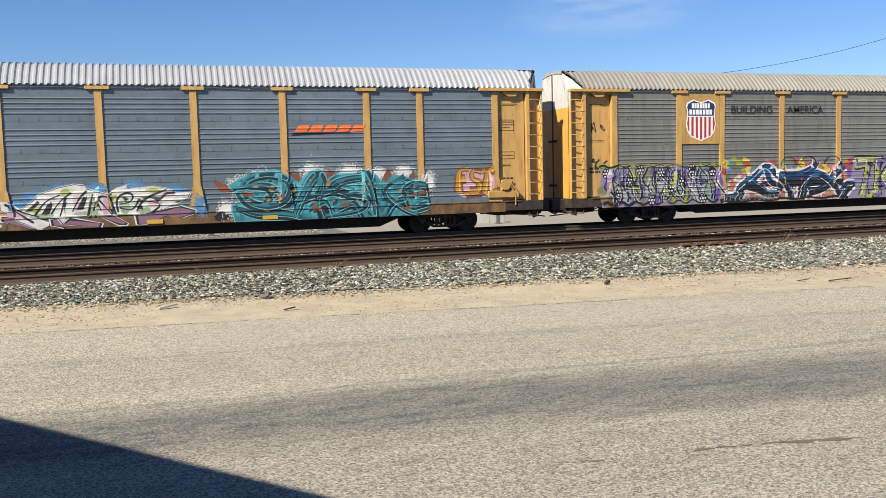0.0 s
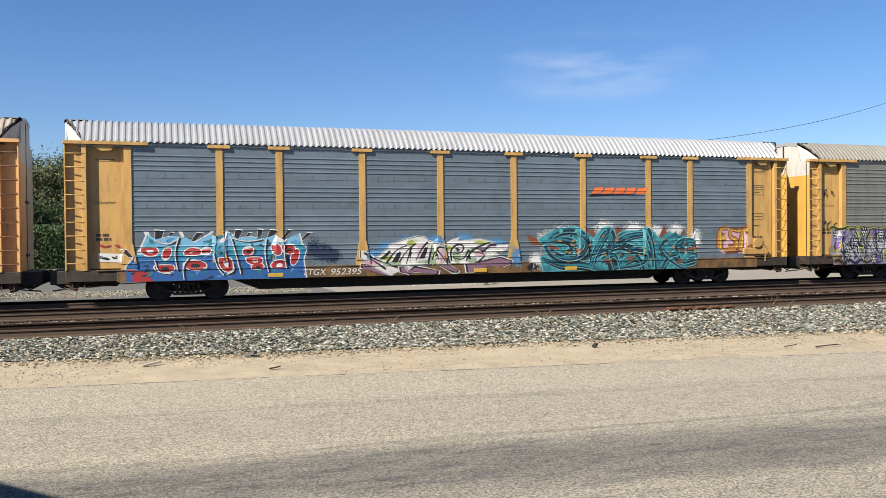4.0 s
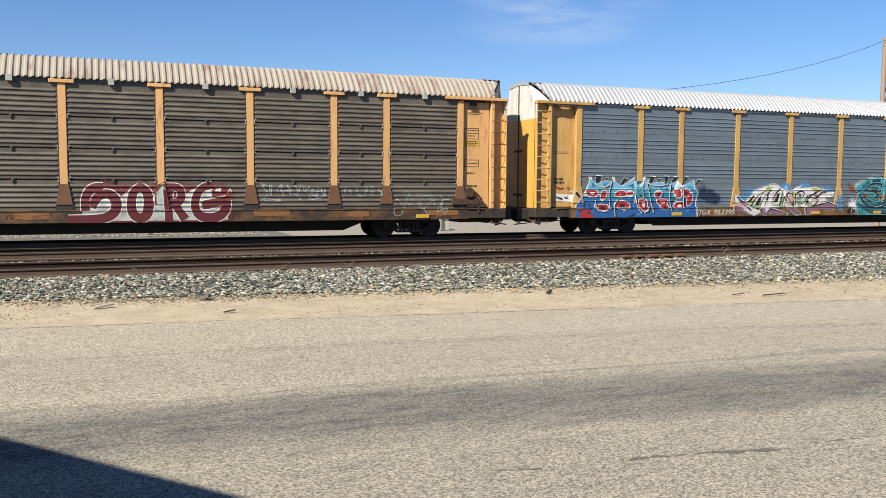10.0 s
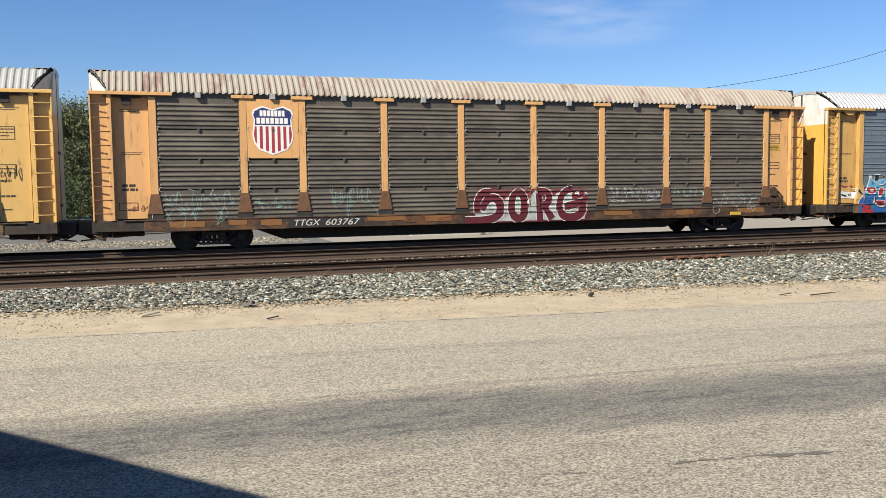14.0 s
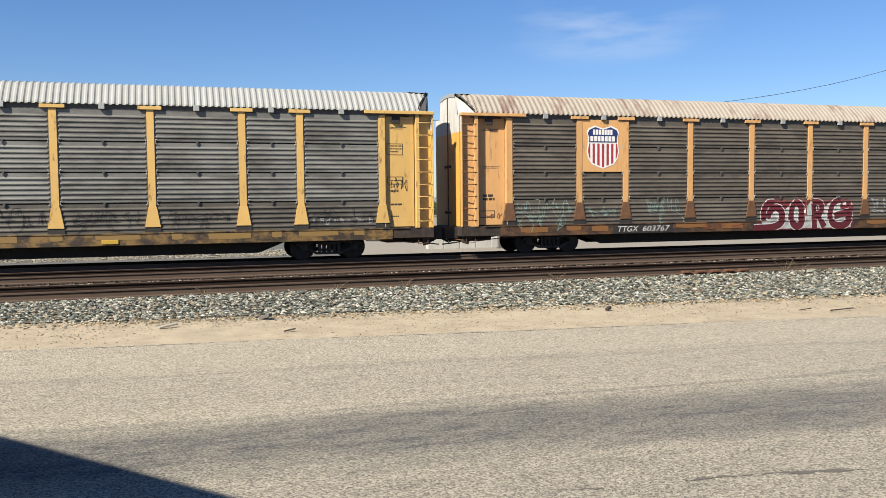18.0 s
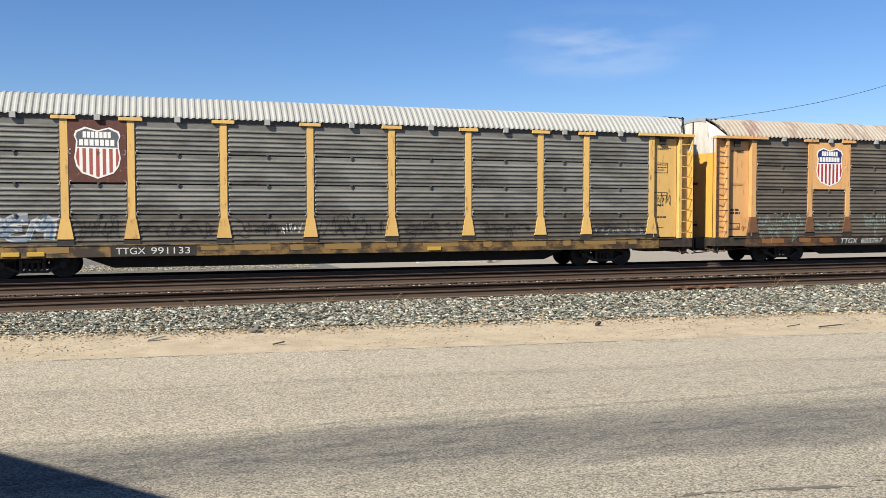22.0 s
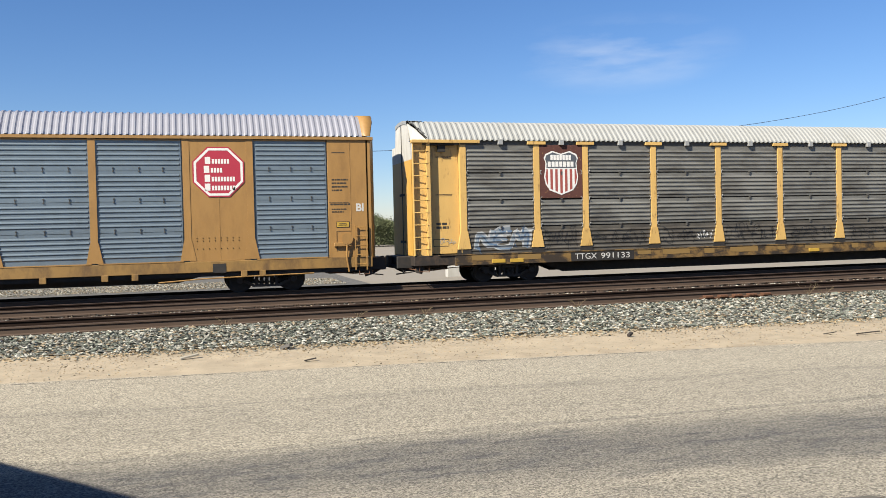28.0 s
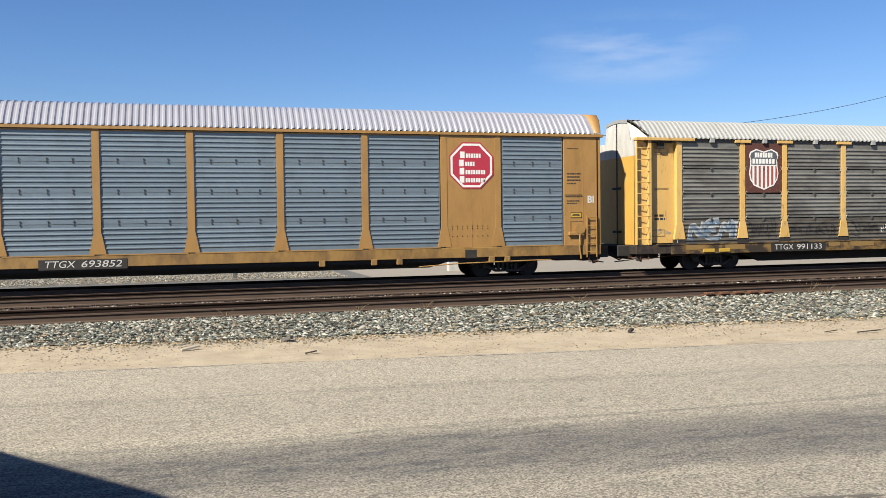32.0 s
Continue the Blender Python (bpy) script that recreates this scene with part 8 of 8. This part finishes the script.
def far_wall():
    """Low tan wall and scrub on the left, pale barrier and posts in the middle."""
    bm = bmesh.new()
    box(bm, -60, 20, 100, 100.3, -0.2, 1.3)
    ob = new("wall_far", mesh_of("wall_far", bm, M["tan_wall"]))
    tagged(ob, "low tan plaster wall behind the yard", "wall", kind="structure")
    t = thing("barrier", "whitewashed concrete barrier blocks on the pale ground", "barrier")
    t.location = (0, 42.0, -0.14)
    for k in range(5):
        bm = bmesh.new()
        box(bm, 12.6 + 0.87 * k, 13.45 + 0.87 * k, -0.2, 0.2, 0, 0.54, 0.015)
        part("barrier_block", bm, M["concrete"], t)
    for az, h in ((21.6, 0.78), (2.6, 0.62)):
        t = thing("bollard", "short grey steel post beside the track", "post", "track posts")
        x, y = 41.0 * math.tan(radians(az)), 41.0
        bm = bmesh.new()
        box(bm, -0.09, 0.09, -0.09, 0.09, 0, h, 0.01)
        box(bm, -0.13, 0.13, -0.13, 0.13, 0, 0.05)
        ob = part("shaft", bm, M["post_steel"], t)
        t.location = (x, y, -0.12)


far_wall()


def far_ridge():
    """Low hazy hills along the horizon."""
    bm = bmesh.new()
    top, low = [], []
    for k in range(121):
        x = -900 + 18 * k
        h = 7 + 5 * noise.noise((x * 0.006, 1.0, 0)) + 2.5 * noise.noise((x * 0.03, 5.0, 0))
        top.append(bm.verts.new((x, 860, h)))
        low.append(bm.verts.new((x, 800, -1)))
    for i in range(120):
        bm.faces.new((low[i], low[i + 1], top[i + 1], top[i]))
    ob = new("backdrop_hills", mesh_of("backdrop_hills", bm, paint("hazy scrub hills", (0.24, 0.27, 0.27), 0.95, 0, 0.15, 0.02, fine=0.2), True))
    return tagged(ob, "low hazy scrub hills on the horizon", "hills", kind="structure")


far_ridge()


def utility_pole(x, y, h):
    t = thing("utility_pole", "weathered timber utility pole with a bracket", "utility pole", "utility poles")
    t.location = (x, y, -0.1)
    bm = bmesh.new()
    cyl(bm, (0, 0, 0), (0, 0, h), 0.17, 0.12, 12)
    part("shaft", bm, M["pole_wood"], t)
    bm = bmesh.new()
    box(bm, 0.1, 0.2, -0.06, 0.06, h * 0.62, h * 0.62 + 0.4)
    tube(bm, [(0.14, 0, h * 0.62), (0.3, 0, h * 0.7), (0.2, 0, h * 0.74)], 0.03)
    part("bracket", bm, M["post_steel"], t, "dark bracket and drip loop")
    bm = bmesh.new()
    box(bm, -0.06, 0.06, -0.2, -0.1, h - 0.5, h - 0.35)
    part("insulator", bm, M["concrete"], t)
    return t


utility_pole(42.0, 37.0, 11.0)
utility_pole(-62.0, 37.0, 11.0)
utility_pole(140.0, 37.0, 11.0)


def wire(xa, xb, shape, y):
    bm = bmesh.new()
    tube(bm, [(xa + (xb - xa) * k / 60, y, shape(xa + (xb - xa) * k / 60)) for k in range(61)], 0.012, 5)
    ob = new("overhead_wire", mesh_of("overhead_wire", bm, M["wire"]))
    return tagged(ob, "single slack dark overhead wire between poles", "wire", "overhead wires")


wire(-62, 42, lambda x: 5.3 + 5.4 * math.exp((x - 41.9) / 14.4) + 5.0 * math.exp((-62 - x) / 14.4), 36.85)
wire(42, 140, lambda x: 6.0 + 4.6 * math.exp((42 - x) / 14.4) + 4.6 * math.exp((x - 140) / 14.4), 36.85)


# ---- box truck out of view, added to cast the shade on the road; the eye stands beside it ----
def shade_truck():
    t = thing("shade_truck", "unseen white box truck added to cast the shade on the road", "truck")
    a = math.atan2(0.78, -0.63)
    d = Vector((math.cos(a), math.sin(a), 0))
    edge = Vector((-4.60, 5.79, 0))          # under the roof edge that casts the shade
    side = Vector((-d.y, d.x, 0))            # away from the eye
    mid = edge + d * 0.4 + side * 1.25
    t.matrix_world = Matrix.Translation(mid) @ Matrix.Rotation(a, 4, "Z")
    bm = bmesh.new()
    box(bm, -4.6, 3.6, -1.25, 1.25, 0.75, 4.0, 0.03)
    part("cargo_box", bm, M["truck_white"], t)
    bm = bmesh.new()
    slab(bm, [(3.7, 0.6), (5.6, 0.6), (5.6, 1.5), (5.1, 2.4), (4.8, 2.7), (3.7, 2.75)], -1.1, 1.1)
    part("cab", bm, M["truck_white"], t)
    bm = bmesh.new()
    box(bm, -5.4, 5.2, -0.5, 0.5, 0.5, 0.74)
    part("chassis", bm, M["black"], t)
    for x in (-4.2, 4.5):
        for y in (-1.0, 1.0):
            bm = bmesh.new()
            cyl(bm, (x, y - 0.14, 0.48), (x, y + 0.14, 0.48), 0.48, None, 20)
            part("wheel", bm, M["rubber"], t)


shade_truck()


# ---- all that moves ----
def motions():
    for car, x in ((car_a, 66.4), (car_b, 37.81), (car_c, 9.1), (car_d, -19.4), (car_e, -48.25)):
        walk(car, [(t, pose(x + s, TRACKS[2], RAIL_Z)) for t, s in TRAIN])
    ts = [0.2 * i for i in range(161)]
    way = np.interp(ts, [t for t, _ in TRAIN], [s for _, s in TRAIN])
    for wheel, sx in SPINNERS:
        walk(wheel, [(t, pose(sx, 0, WHEEL_R, 0, math.degrees(s / WHEEL_R), 0)) for t, s in zip(ts, way)])


motions()
